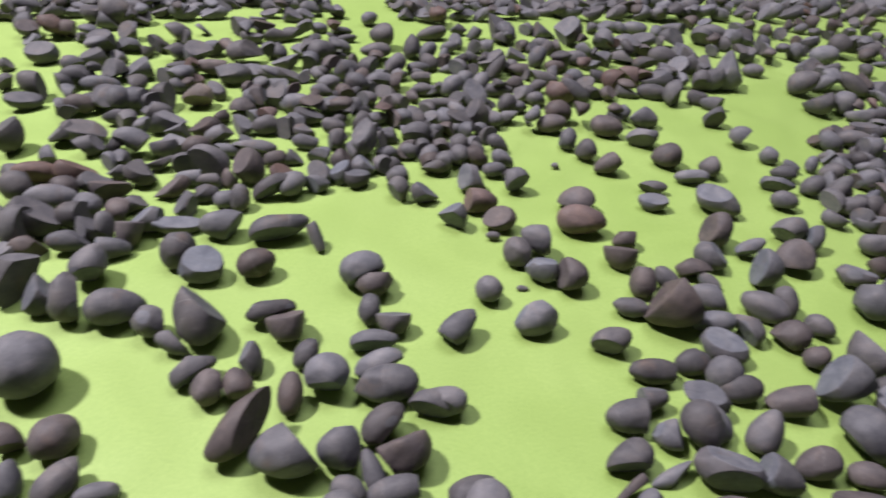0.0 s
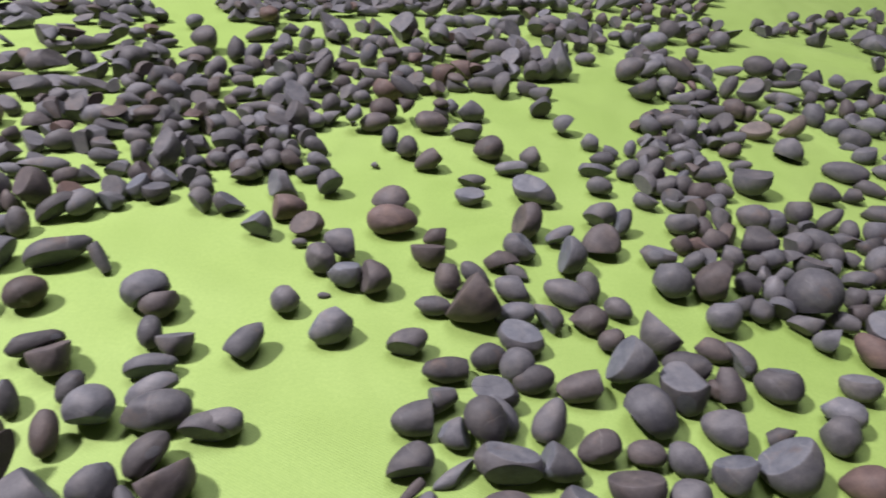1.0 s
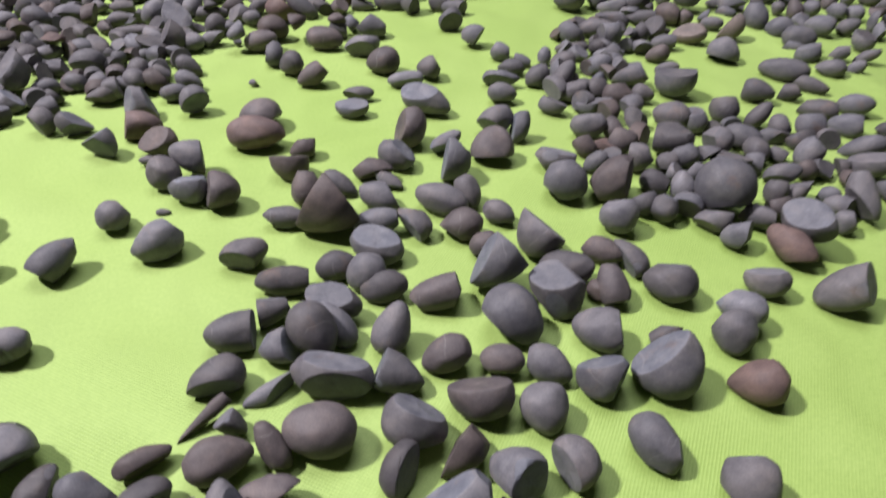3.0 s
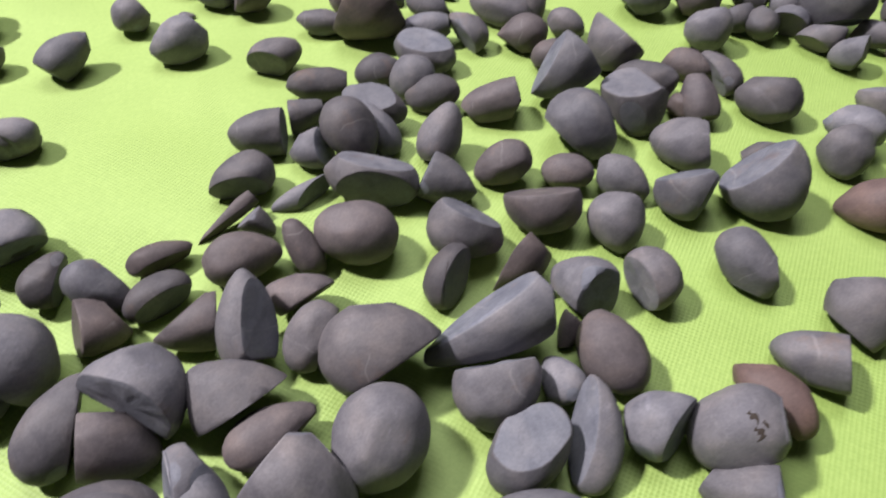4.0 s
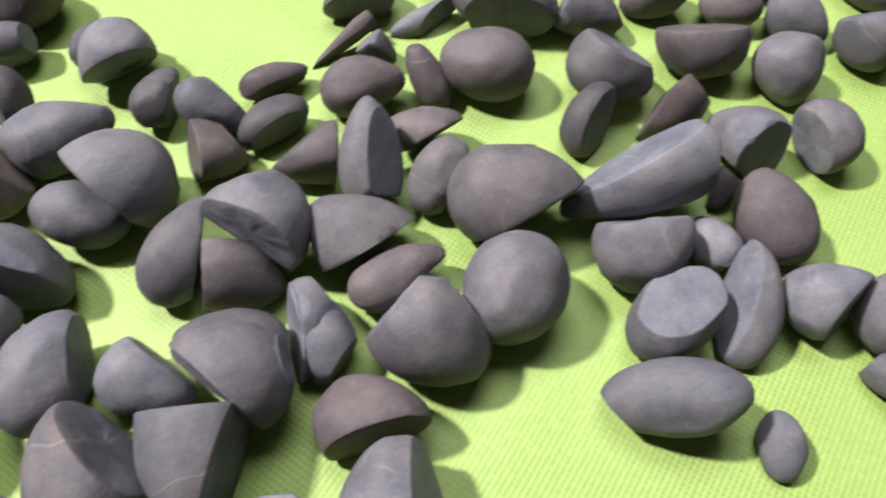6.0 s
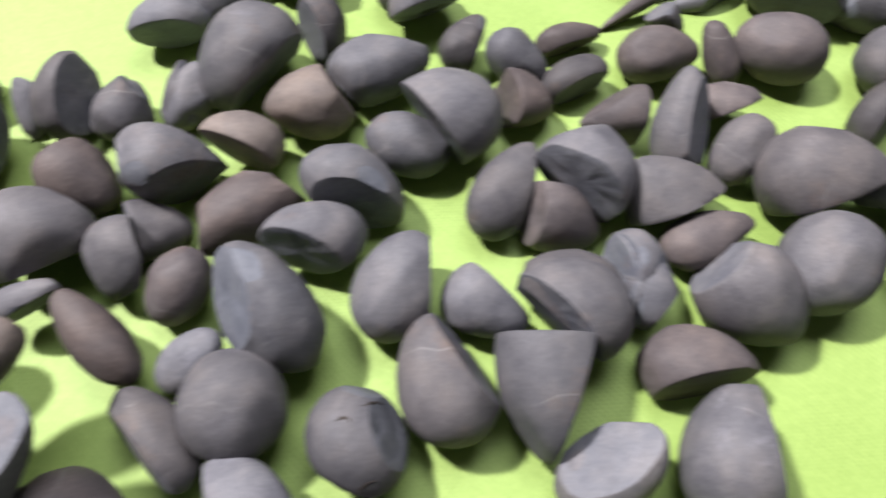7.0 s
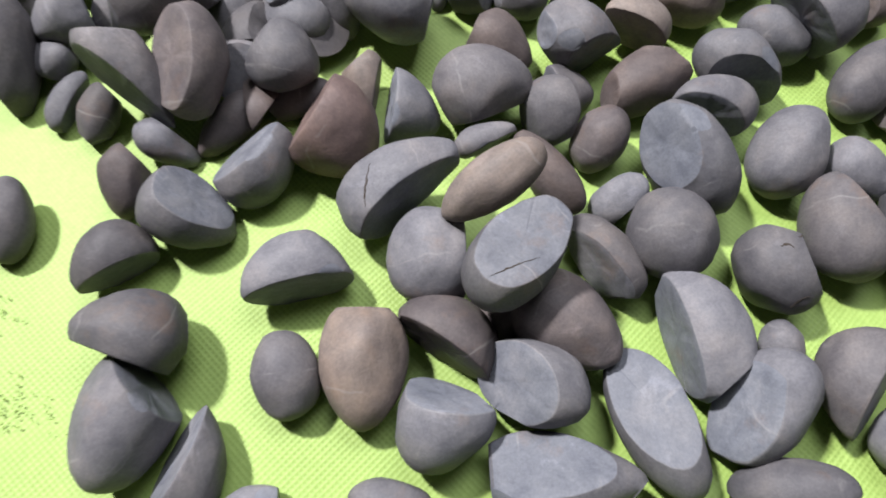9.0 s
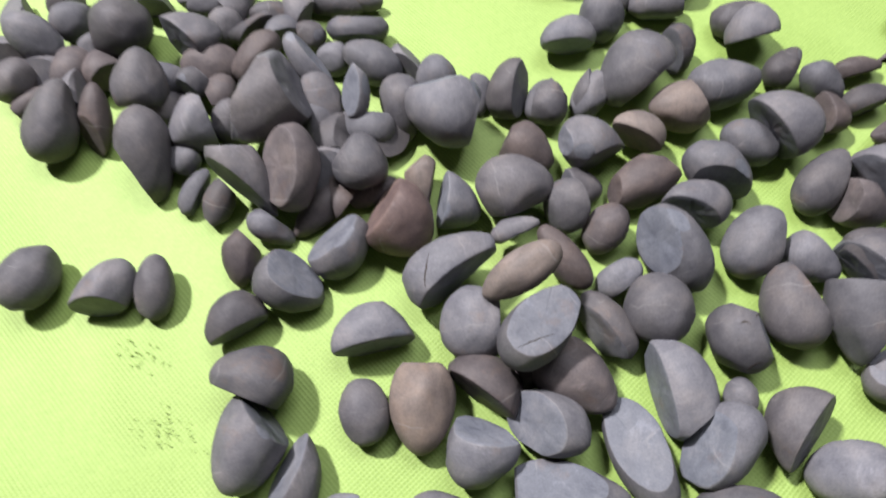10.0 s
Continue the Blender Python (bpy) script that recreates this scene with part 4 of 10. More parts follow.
pebble(0.8462, 0.6880, 0.0125, -40, 16, 151, 26.0, 12.0, 13.2, 0, -0.00, (-169, 0, 3.3))
pebble(0.8156, 0.6736, 0.0098, -39, -4, 128, 18.7, 11.5, 11.3, 2, 0.09, (89, 0, 5.7), (-47, -3, 12.4))
pebble(0.4564, 0.7198, 0.0108, 10, -44, 100, 14.5, 11.9, 9.0, 0, 0.02, (110, 30, 3.3))
pebble(0.4099, 0.7288, 0.0103, -8, -42, 102, 15.3, 13.0, 10.7, 0, -0.05, (133, -51, 7.2))
pebble(0.6510, 0.8511, 0.0166, 51, 21, -13, 20.1, 10.8, 8.6, 0, 0.05, (125, 50, 2.5))
pebble(0.6204, 0.8754, 0.0086, 55, 4, 5, 21.0, 10.2, 8.6, 0, -0.04, (0, 0, 13.6))
pebble(0.6517, 0.8900, 0.0086, 56, -8, 8, 13.9, 10.9, 8.8, 0, -0.06, (-64, -41, 5.9))
pebble(0.6834, 0.8682, 0.0092, 54, -11, 5, 15.8, 10.7, 9.0, 0, -0.02)
pebble(0.6723, 0.8795, 0.0118, 50, -30, 22, 14.4, 13.4, 11.3, 0, -0.11)
pebble(0.3573, 0.6565, 0.0077, -4, -35, 110, 13.5, 6.5, 5.4, 0, -0.08, (-22, -47, 3.5))
pebble(0.7488, 0.6131, 0.0047, -32, -17, 92, 10.9, 7.3, 6.1, 0, -0, (131, -74, 3.8))
pebble(0.5220, 0.9600, 0.0014, 48, 3, 6, 5.5, 2.8, 2.3, 0, 0.15)
pebble(0.2691, 0.6985, 0.0052, 42, 6, 21, 14.2, 7.0, 5.8, 0, -0.04, (31, -47, 5.2))
pebble(0.2704, 0.6507, 0.0069, 38, 8, 22, 10.2, 9.9, 8.3, 0, -0.1, (-8, -57, 3.4))
pebble(0.2796, 0.6147, 0.0131, 3, 35, -49, 20.6, 11.8, 10.0, 0, 0.03)
pebble(0.2797, 0.6076, 0.0104, 21, -34, 93, 15.2, 11.1, 9.2, 0, -0.09, (46, -63, 5.1))
pebble(0.2535, 0.6890, 0.0062, 42, 8, 22, 21.1, 7.6, 6.3, 0, -0.11, (-152, -43, 9.1))
pebble(0.4949, 1.0283, 0.0026, 52, 4, 7, 7.0, 4.0, 3.4, 0, -0.08)
pebble(0.4998, 1.0470, 0.0104, 55, 7, 9, 17.6, 12.2, 9.9, 1, 0.04, (141, 48, 3.2))
pebble(0.4542, 1.0404, 0.0129, 35, 46, -27, 17.1, 13.8, 10.5, 0, -0.09, (177, 10, 4.7), (-67, 30, 4.2))
pebble(0.2319, 0.5918, 0.0083, 18, -32, 106, 12.5, 9.4, 7.9, 0, -0.02)
pebble(0.3654, 0.4222, 0.0066, 7, 8, 48, 13.4, 9.1, 7.6, 0, -0.05, (-25, 5, 9.6))
pebble(0.2024, 0.6493, 0.0087, 20, -38, 103, 11.7, 10.2, 8.4, 0, -0.1, (63, -53, 5.3))
pebble(0.2094, 0.6192, 0.0119, 37, 17, 26, 16.7, 14.1, 11.8, 1, -0.09)
pebble(0.4745, 1.0711, 0.0104, 56, 4, 13, 23.5, 12.1, 10.2, 2, -0.02, (173, 10, 6.1))
pebble(0.1884, 0.6630, 0.0076, 42, 17, 26, 16.9, 8.5, 7.1, 0, 0.15)
pebble(0.4260, 1.0738, 0.0096, 54, 23, 4, 15.5, 11.8, 8.4, 0, -0.05, (-56, 34, 4.9), (76, 29, 3.4))
pebble(0.1953, 0.5906, 0.0052, 34, 20, 27, 13.2, 9.7, 8.0, 0, 0.06, (-33, -50, 4.4))
pebble(0.3988, 1.0742, 0.0104, 21, -55, 88, 12.5, 11.6, 9.2, 0, 0.01, (131, 12, 5.1))
pebble(0.2582, 0.9848, 0.0114, 53, 6, 18, 21.7, 13.3, 10.8, 0, -0.03, (-30, 20, 6.9))
pebble(0.4712, 1.1063, 0.0126, 57, 12, 7, 30.2, 13.3, 10.6, 0, 0.1, (36, 9, 7.7), (-178, 23, 8.8))
pebble(0.5170, 1.1142, 0.0113, 58, 5, 7, 13.4, 14.0, 10.8, 0, 0.11, (-55, 38, 2.5))
pebble(0.6578, 1.1127, 0.0092, 57, -2, -2, 15.6, 11.2, 8.4, 0, -0.03, (90, 40, 2.2))
pebble(0.3565, 1.0875, 0.0104, 58, 13, 18, 13.0, 12.3, 9.2, 0, 0.09, (102, 23, 3.8))
pebble(0.3185, 1.0700, 0.0073, 56, 1, 13, 14.0, 9.0, 7.4, 0, 0.09, (-151, 43, 3.8))
pebble(0.2171, 0.9815, 0.0083, 54, 8, 21, 21.8, 9.9, 7.5, 0, 0, (90, 40, 1.9))
pebble(0.2577, 1.0276, 0.0108, 16, -54, 92, 13.6, 9.4, 7.9, 0, 0.08)
pebble(0.1549, 0.8750, 0.0143, 30, -44, 90, 18.6, 14.9, 10.6, 0, 0.11, (-37, 25, 3.8), (80, 20, 5.6))
pebble(0.2809, 1.0509, 0.0101, 53, -21, 33, 20.5, 11.1, 8.1, 0, -0.06, (-90, 30, 2.3))
pebble(0.1390, 0.6061, 0.0084, 30, -35, 101, 13.3, 8.2, 6.8, 0, -0.1, (34, -47, 6.1))
pebble(0.3386, 1.0922, 0.0112, 58, 14, 19, 10.6, 13.8, 8.4, 0, -0.1, (135, 22, 4.1))
pebble(0.3590, 1.1116, 0.0094, 59, 13, 17, 12.7, 11.1, 8.6, 0, -0.04, (58, 21, 4.5))
pebble(0.1723, 0.9377, 0.0084, 52, 11, 25, 21.5, 9.3, 7.8, 0, 0.05, (173, 12, 6.2))
pebble(0.1839, 0.9635, 0.0147, 28, -49, 86, 19.2, 11.6, 9.7, 1, -0.04, (9, 3, 2.8))
pebble(0.1935, 0.9814, 0.0100, 54, 9, 23, 23.5, 11.5, 9.1, 0, 0.14, (-3, 24, 7.3), (135, 15, 7.5))
pebble(0.1177, 0.6226, 0.0102, 41, 26, 30, 13.3, 11.9, 10.0, 0, -0.04)

# those farther off, joined
FAR = True
pebble(0.9251, 1.4555, 0.0177, -65, 36, 177, 22.6, 16.4, 16.3, 0, -0.20, (71, 0, 14.7))
pebble(0.9280, 1.4003, 0.0147, -66, 24, 171, 20.5, 17.7, 17.0, 0, 0.26, (-79, 0, 6.2), (29, 2, 17.9))
pebble(0.9678, 1.4097, 0.0143, -43, -60, 115, 17.2, 14.7, 14.5, 0, -0.11)
pebble(0.9625, 1.4754, 0.0127, -64, 39, 177, 20.1, 10.1, 9.9, 0, 0.05)
pebble(1.0046, 1.4768, 0.0163, -69, -21, 150, 25.5, 11.5, 11.2, 0, 0.03)
pebble(1.0607, 1.5585, 0.0092, -70, -24, 148, 12.4, 9.7, 9.4, 0, 0.19, (-149, 0, 9.4))
pebble(1.0039, 1.5869, 0.0137, -71, 14, 164, 21.9, 15.3, 15.0, 0, 0.00)
pebble(0.9590, 1.5891, 0.0124, -34, -68, 108, 14.5, 13.0, 12.5, 0, 0.00)
pebble(1.0990, 1.6405, 0.0122, -72, 22, 163, 20.6, 12.5, 12.6, 0, -0.03, (25, 0, 14.6), (164, 0, 14.2), (-58, 0, 12.8))
pebble(1.1306, 1.6194, 0.0131, -73, -9, 152, 16.8, 15.0, 14.7, 0, -0.02)
pebble(1.1078, 1.6060, 0.0041, -72, 16, 161, 14.2, 4.3, 4.2, 0, -0.01)
pebble(0.8708, 1.5028, 0.0082, -69, 8, 168, 15.9, 9.8, 9.6, 0, 0.02)
pebble(1.1029, 1.5043, 0.0083, -70, 15, 159, 23.8, 7.9, 7.1, 0, -0.04, (132, -1, 11.8))
pebble(1.1428, 1.5014, 0.0198, -72, 3, 152, 23.1, 15.8, 15.5, 0, -0.00)
pebble(1.1954, 1.5217, 0.0170, -72, -17, 144, 13.0, 13.3, 12.9, 0, -0.14, (-102, -1, 6.4), (-62, 0, 12.3))
pebble(1.1671, 1.4561, 0.0135, -70, 18, 156, 23.5, 6.7, 6.4, 0, 0.14, (-97, 10, 4.6))
pebble(1.2414, 1.5517, 0.0052, -72, 12, 152, 13.7, 6.2, 6.1, 0, 0.00)
pebble(1.2117, 1.4542, 0.0099, -70, -23, 139, 18.3, 10.2, 10.0, 0, -0.02)
pebble(1.0859, 1.4045, 0.0229, -69, 22, 160, 19.4, 18.1, 15.2, 0, 0.20, (-84, 40, 6.2), (-45, 0, 12.1))
pebble(1.0658, 1.4263, 0.0150, 37, -65, 23, 18.1, 10.8, 10.6, 0, 0.01)
pebble(1.0453, 1.4509, 0.0082, -68, -26, 145, 19.0, 6.0, 5.9, 0, 0.03)
pebble(1.0107, 1.3933, 0.0126, -66, 27, 167, 24.8, 11.4, 10.8, 0, -0.02, (-112, 0, 8.8), (82, 0, 8.7), (27, 0, 18.9))
pebble(0.9678, 1.3369, 0.0137, -67, -11, 152, 21.7, 11.1, 10.1, 0, -0.03, (-65, 20, 5.0))
pebble(1.0135, 1.3533, 0.0091, -67, 16, 161, 25.3, 9.9, 10.2, 0, 0.18, (175, 1, 15.2), (45, -1, 11.6), (-98, 1, 8.3))
pebble(1.0495, 1.3606, 0.0119, -68, -6, 150, 18.3, 13.7, 13.0, 1, 0.06, (-170, 0, 11.3), (-115, 0, 12.2))
pebble(1.0666, 1.3537, 0.0086, -10, 68, -129, 11.2, 10.2, 10.0, 1, 0.26, (-122, 0, 9.5), (18, 0, 9.0))
pebble(1.1001, 1.3453, 0.0071, -68, 11, 154, 14.6, 8.4, 8.2, 0, -0.03)
pebble(0.9066, 1.2942, 0.0112, -64, -19, 150, 15.8, 12.5, 12.1, 0, 0.05, (-98, 1, 9.9))
pebble(0.9411, 1.3065, 0.0134, -66, 12, 162, 20.4, 9.8, 8.9, 0, -0.24, (133, 0, 16.7))
pebble(0.9462, 1.2763, 0.0166, -59, -38, 135, 15.5, 16.2, 15.6, 0, -0.24, (61, 25, 8.8), (-35, 3, 13.3))
pebble(1.0536, 1.3005, 0.0112, -67, 15, 157, 20.3, 12.8, 12.5, 3, 0.07, (-85, 45, 5.9))
pebble(1.1081, 1.3156, 0.0151, -60, 42, 169, 19.2, 16.2, 11.3, 3, -0.00, (-69, 10, 3.8), (-86, -1, 6.1))
pebble(1.1584, 1.3516, 0.0160, -53, -55, 115, 18.8, 14.8, 14.5, 0, 0.15, (-13, 0, 15.4))
pebble(1.1377, 1.3899, 0.0054, -70, -2, 148, 15.0, 6.9, 6.6, 0, -0.06, (-40, -2, 8.4), (-163, 0, 13.3))
pebble(1.1674, 1.4161, 0.0051, -69, -22, 140, 12.7, 6.2, 6.1, 0, -0.30, (3, 1, 5.8), (-158, 0, 7.6), (167, 0, 9.5))
pebble(1.1780, 1.3243, 0.0119, -67, 24, 154, 17.0, 13.1, 12.9, 0, 0.00)
pebble(1.2407, 1.3389, 0.0108, -70, 10, 146, 19.1, 12.8, 12.4, 0, 0.18, (143, 0, 15.2))
pebble(1.2158, 1.4027, 0.0076, -19, -70, 75, 9.5, 8.7, 8.5, 0, -0.21)
pebble(1.2528, 1.4481, 0.0058, -72, 2, 146, 14.1, 7.3, 7.2, 0, 0.02)
pebble(1.2314, 1.3891, 0.0122, -55, -55, 114, 14.4, 10.7, 10.5, 1, 0.29)
pebble(1.2649, 1.4055, 0.0092, -71, -5, 142, 11.3, 10.8, 10.6, 0, 0.10)
pebble(1.3116, 1.4581, 0.0067, -70, 24, 151, 12.9, 8.7, 8.5, 0, 0.14, (-144, 1, 6.3), (42, -1, 6.4), (-151, 1, 8.3))
pebble(1.2803, 1.4990, 0.0079, -72, -8, 143, 13.6, 9.6, 9.4, 0, -0.14, (170, 0, 10.3), (-21, 0, 11.2))
pebble(1.3666, 1.4990, 0.0089, -73, -13, 138, 15.2, 10.9, 10.4, 0, -0.32)
pebble(1.2955, 1.3961, 0.0092, -71, -5, 140, 14.6, 11.1, 11.5, 0, 0.26, (109, 0, 9.1), (-162, 1, 11.3), (-24, 0, 11.1))
pebble(1.3195, 1.3922, 0.0090, -71, -12, 137, 12.1, 10.7, 10.5, 0, 0.12, (120, 1, 9.3))
pebble(1.3783, 1.4514, 0.0120, -72, 21, 147, 18.9, 13.3, 13.0, 0, 0.03)
pebble(1.4281, 1.4483, 0.0076, -73, 5, 140, 21.5, 8.9, 8.7, 0, -0.07, (-31, 0, 15.5))
pebble(1.2786, 1.3387, 0.0106, -65, 38, 156, 14.5, 9.9, 9.7, 0, -0.16)
pebble(1.3252, 1.3565, 0.0115, 6, -71, 43, 13.8, 8.8, 8.6, 0, -0.01, (-81, -2, 3.5))
pebble(1.4066, 1.3928, 0.0093, -72, 11, 140, 21.0, 9.5, 9.5, 0, -0.29, (-37, 0, 14.1), (51, 0, 12.9))
pebble(1.3608, 1.3717, 0.0070, -72, 0, 138, 18.9, 8.5, 8.3, 0, 0.12, (-166, 1, 9.8), (8, -1, 11.9), (16, 0, 13.1))
pebble(1.3715, 1.3480, 0.0079, -66, 38, 152, 15.4, 7.0, 6.9, 0, 0.18, (159, 0, 8.6), (30, 0, 10.0))
pebble(1.3489, 1.3101, 0.0085, -68, 27, 147, 17.9, 10.1, 9.4, 0, -0.04, (53, 25, 4.9), (-108, 0, 8.2), (-53, 0, 10.6))
pebble(1.3656, 1.2982, 0.0075, -70, 14, 141, 10.6, 9.5, 9.3, 0, 0.29)
pebble(1.4060, 1.3490, 0.0099, -67, -39, 121, 14.2, 8.6, 8.4, 0, 0.16, (-116, 0, 7.3), (21, 0, 11.1))
pebble(1.2710, 1.2927, 0.0128, -62, -43, 119, 15.5, 13.0, 13.2, 0, 0.11, (-56, 25, 6.6))
pebble(1.1858, 1.2896, 0.0136, -69, 10, 147, 19.7, 15.6, 15.3, 0, -0.16, (96, -3, 10.9))
pebble(1.1771, 1.2822, 0.0064, -68, 2, 144, 16.5, 7.9, 7.7, 0, -0.14, (-29, 1, 7.6), (152, 1, 9.5))
pebble(1.1805, 1.2538, 0.0116, -62, 38, 160, 16.0, 12.3, 12.2, 0, 0.08, (-103, 20, 6.8), (163, 0, 13.1))
pebble(1.2223, 1.2581, 0.0094, -64, 34, 155, 14.7, 8.5, 8.2, 0, -0.10, (-61, 1, 7.4), (164, -2, 10.9))
pebble(1.2534, 1.2528, 0.0086, -62, 40, 157, 15.6, 6.8, 6.7, 0, 0.18, (-108, 0, 6.6), (58, 0, 8.0))
pebble(1.1896, 1.2190, 0.0083, -66, 17, 147, 16.5, 9.8, 10.6, 0, 0.18, (51, 0, 9.1))
pebble(1.2216, 1.2209, 0.0081, -57, 47, 164, 11.4, 7.8, 7.6, 0, 0.01)
pebble(1.1280, 1.2075, 0.0110, -66, 9, 147, 26.7, 12.4, 12.2, 0, 0.02, (94, 0, 12.7))
pebble(1.0760, 1.2506, 0.0102, -66, -15, 141, 18.8, 16.3, 16.6, 0, -0.18, (104, 0, 6.6))
pebble(1.0167, 1.2812, 0.0080, -65, 18, 160, 16.7, 8.7, 8.6, 0, 0.03, (168, 0, 12.9), (90, 0, 7.4))
pebble(0.9888, 1.2959, 0.0109, 57, -43, -2, 16.3, 11.4, 11.1, 0, -0.28, (120, 0, 6.1), (-1, -1, 11.9), (101, 0, 7.8))
pebble(1.0251, 1.3166, 0.0059, -67, 9, 156, 12.5, 6.9, 6.6, 0, -0.20, (-16, 2, 5.5), (149, 0, 8.3), (94, 0, 5.9))
pebble(0.9970, 1.2474, 0.0076, -63, 25, 164, 13.9, 9.4, 9.2, 1, 0.30)
pebble(0.9316, 1.2638, 0.0076, -64, 15, 164, 11.4, 9.4, 9.2, 0, 0.14, (-141, 0, 8.5), (126, 0, 8.3))
pebble(0.9003, 1.2595, 0.0076, -64, 13, 165, 19.2, 8.7, 8.1, 0, 0.05, (-90, 2, 5.4))
pebble(0.9403, 1.2468, 0.0065, -64, 13, 162, 17.2, 7.3, 7.3, 0, 0.02)
pebble(0.9183, 1.2104, 0.0102, -59, 29, 172, 14.6, 11.5, 11.0, 0, -0.08, (70, 1, 8.2))
pebble(0.8637, 1.2338, 0.0082, 1, -63, 70, 10.7, 7.4, 6.6, 0, 0.05, (155, 0, 8.2))
pebble(0.8807, 1.2177, 0.0097, -59, 28, 175, 14.6, 10.5, 10.3, 0, 0.02)
pebble(0.8707, 1.1735, 0.0141, 36, -54, 27, 18.4, 10.0, 9.8, 0, -0.00)
pebble(0.8076, 1.1802, 0.0076, -61, 4, 166, 19.2, 8.5, 8.9, 0, -0.25, (91, 45, 4.4), (-86, -1, 7.6))
pebble(0.8238, 1.2077, 0.0069, -62, 8, 167, 15.2, 8.6, 8.3, 0, 0.11, (-145, 0, 10.9))
pebble(0.8170, 1.2427, 0.0080, -63, -10, 159, 12.8, 9.9, 9.7, 0, -0.21, (-159, 0, 9.4), (-14, 0, 9.9))
pebble(0.8368, 1.2280, 0.0053, -62, -11, 156, 14.7, 6.7, 5.7, 0, -0.07, (9, 1, 7.5), (-161, -5, 11.0))
pebble(0.8453, 1.1810, 0.0103, -51, 41, -171, 14.4, 10.7, 10.3, 0, 0.02, (42, 1, 10.6))
pebble(0.9879, 1.1690, 0.0187, -62, -19, 139, 21.2, 22.1, 17.8, 0, -0.06, (-57, 25, 5.8), (-56, 1, 8.4))
pebble(0.9967, 1.2141, 0.0063, -63, 19, 161, 13.5, 6.8, 6.6, 0, -0.02)
pebble(0.9461, 1.1878, 0.0103, -62, 19, 163, 21.8, 12.0, 11.7, 0, 0.28, (-159, 0, 15.1))
pebble(0.9042, 1.1677, 0.0095, 28, -58, 34, 13.0, 7.2, 7.1, 0, 0.17, (165, 0, 8.8), (-105, -1, 7.1))
pebble(1.0716, 1.1537, 0.0112, -64, 4, 146, 17.4, 12.2, 11.9, 0, -0.29, (-3, 0, 14.0), (109, 2, 9.3))
pebble(1.1102, 1.1591, 0.0083, -63, 19, 151, 14.9, 8.8, 8.1, 0, -0.11, (-28, 1, 7.8), (-151, 0, 9.3), (-2, 0, 12.2))
pebble(1.1442, 1.1781, 0.0072, -66, 1, 141, 19.8, 8.7, 8.5, 0, -0.12, (-28, 0, 13.8))
pebble(0.8037, 1.1452, 0.0085, -60, 0, 163, 14.4, 10.2, 10.1, 0, -0.10, (100, 0, 7.6))
pebble(0.8772, 1.1507, 0.0090, -59, 20, 169, 17.8, 9.9, 9.8, 0, 0.08, (171, 0, 12.7))
pebble(0.9201, 1.1423, 0.0099, -61, 6, 157, 15.2, 13.2, 12.9, 1, -0.26, (97, 0, 6.2), (-79, 1, 11.3))
pebble(0.9482, 1.1487, 0.0081, -62, 4, 154, 11.6, 9.9, 9.6, 0, -0.29, (100, -1, 6.3))
pebble(0.8752, 1.0815, 0.0110, -57, 15, 164, 17.4, 12.1, 12.2, 0, -0.06, (-90, 0, 8.8))
pebble(0.9600, 1.0990, 0.0115, -61, 7, 152, 18.3, 13.6, 13.1, 0, 0.14, (92, 0, 11.1))
pebble(1.0184, 1.1139, 0.0121, -58, 27, 161, 14.3, 15.4, 13.8, 0, 0.18, (-100, 0, 10.5), (123, 0, 13.8))
pebble(0.9397, 1.0490, 0.0193, -32, -53, 95, 16.4, 19.8, 16.2, 0, 0.30, (-12, 30, 7.1), (77, 1, 13.1), (-44, 0, 12.8))
pebble(1.0162, 1.0633, 0.0104, -61, 5, 146, 17.6, 11.8, 11.1, 0, -0.16, (149, 1, 13.6))
pebble(1.0482, 1.1005, 0.0121, -38, 54, -172, 16.2, 8.5, 8.3, 0, -0.10, (9, 0, 14.1))
pebble(1.0933, 1.0826, 0.0122, -63, -9, 134, 15.2, 14.1, 13.8, 0, -0.03, (-140, 0, 13.0), (-58, 0, 10.5))
pebble(1.0634, 1.0853, 0.0099, -50, -45, 110, 12.0, 10.2, 10.0, 0, 0.14, (170, 0, 10.5))
pebble(1.1216, 1.1212, 0.0090, -64, 11, 144, 21.2, 10.4, 10.7, 0, 0.12, (-35, 0, 13.6), (-170, 0, 18.9))
pebble(1.1667, 1.1292, 0.0104, -64, 17, 145, 17.8, 11.4, 11.2, 0, -0.03)
pebble(1.1329, 1.0870, 0.0100, -63, 15, 145, 18.0, 12.2, 11.0, 0, 0.24, (-174, 0, 14.3))
pebble(1.2170, 1.0791, 0.0123, -60, 34, 150, 17.3, 12.9, 12.7, 0, 0.05, (-178, 0, 10.8))
pebble(1.1239, 1.0451, 0.0107, -58, 31, 153, 20.7, 10.1, 10.1, 0, 0.30)
pebble(1.1622, 1.0541, 0.0105, 37, -57, 1, 12.3, 10.9, 10.8, 1, 0.14, (-47, 0, 7.1), (130, -1, 8.1))
pebble(1.1781, 1.0859, 0.0071, -63, 22, 145, 12.9, 8.3, 8.3, 0, 0.10, (43, 0, 8.2))
pebble(1.1155, 1.0158, 0.0128, -58, 27, 149, 20.8, 12.5, 11.3, 0, -0.07, (-95, 30, 5.7))
pebble(1.0652, 1.0326, 0.0131, 20, -59, 25, 15.9, 12.3, 11.4, 0, 0.07, (-16, 0, 11.5))
pebble(1.0399, 1.0391, 0.0064, -60, -9, 135, 12.2, 7.3, 7.8, 0, 0.22, (87, -2, 4.8), (177, 0, 7.7), (-15, 0, 8.3))
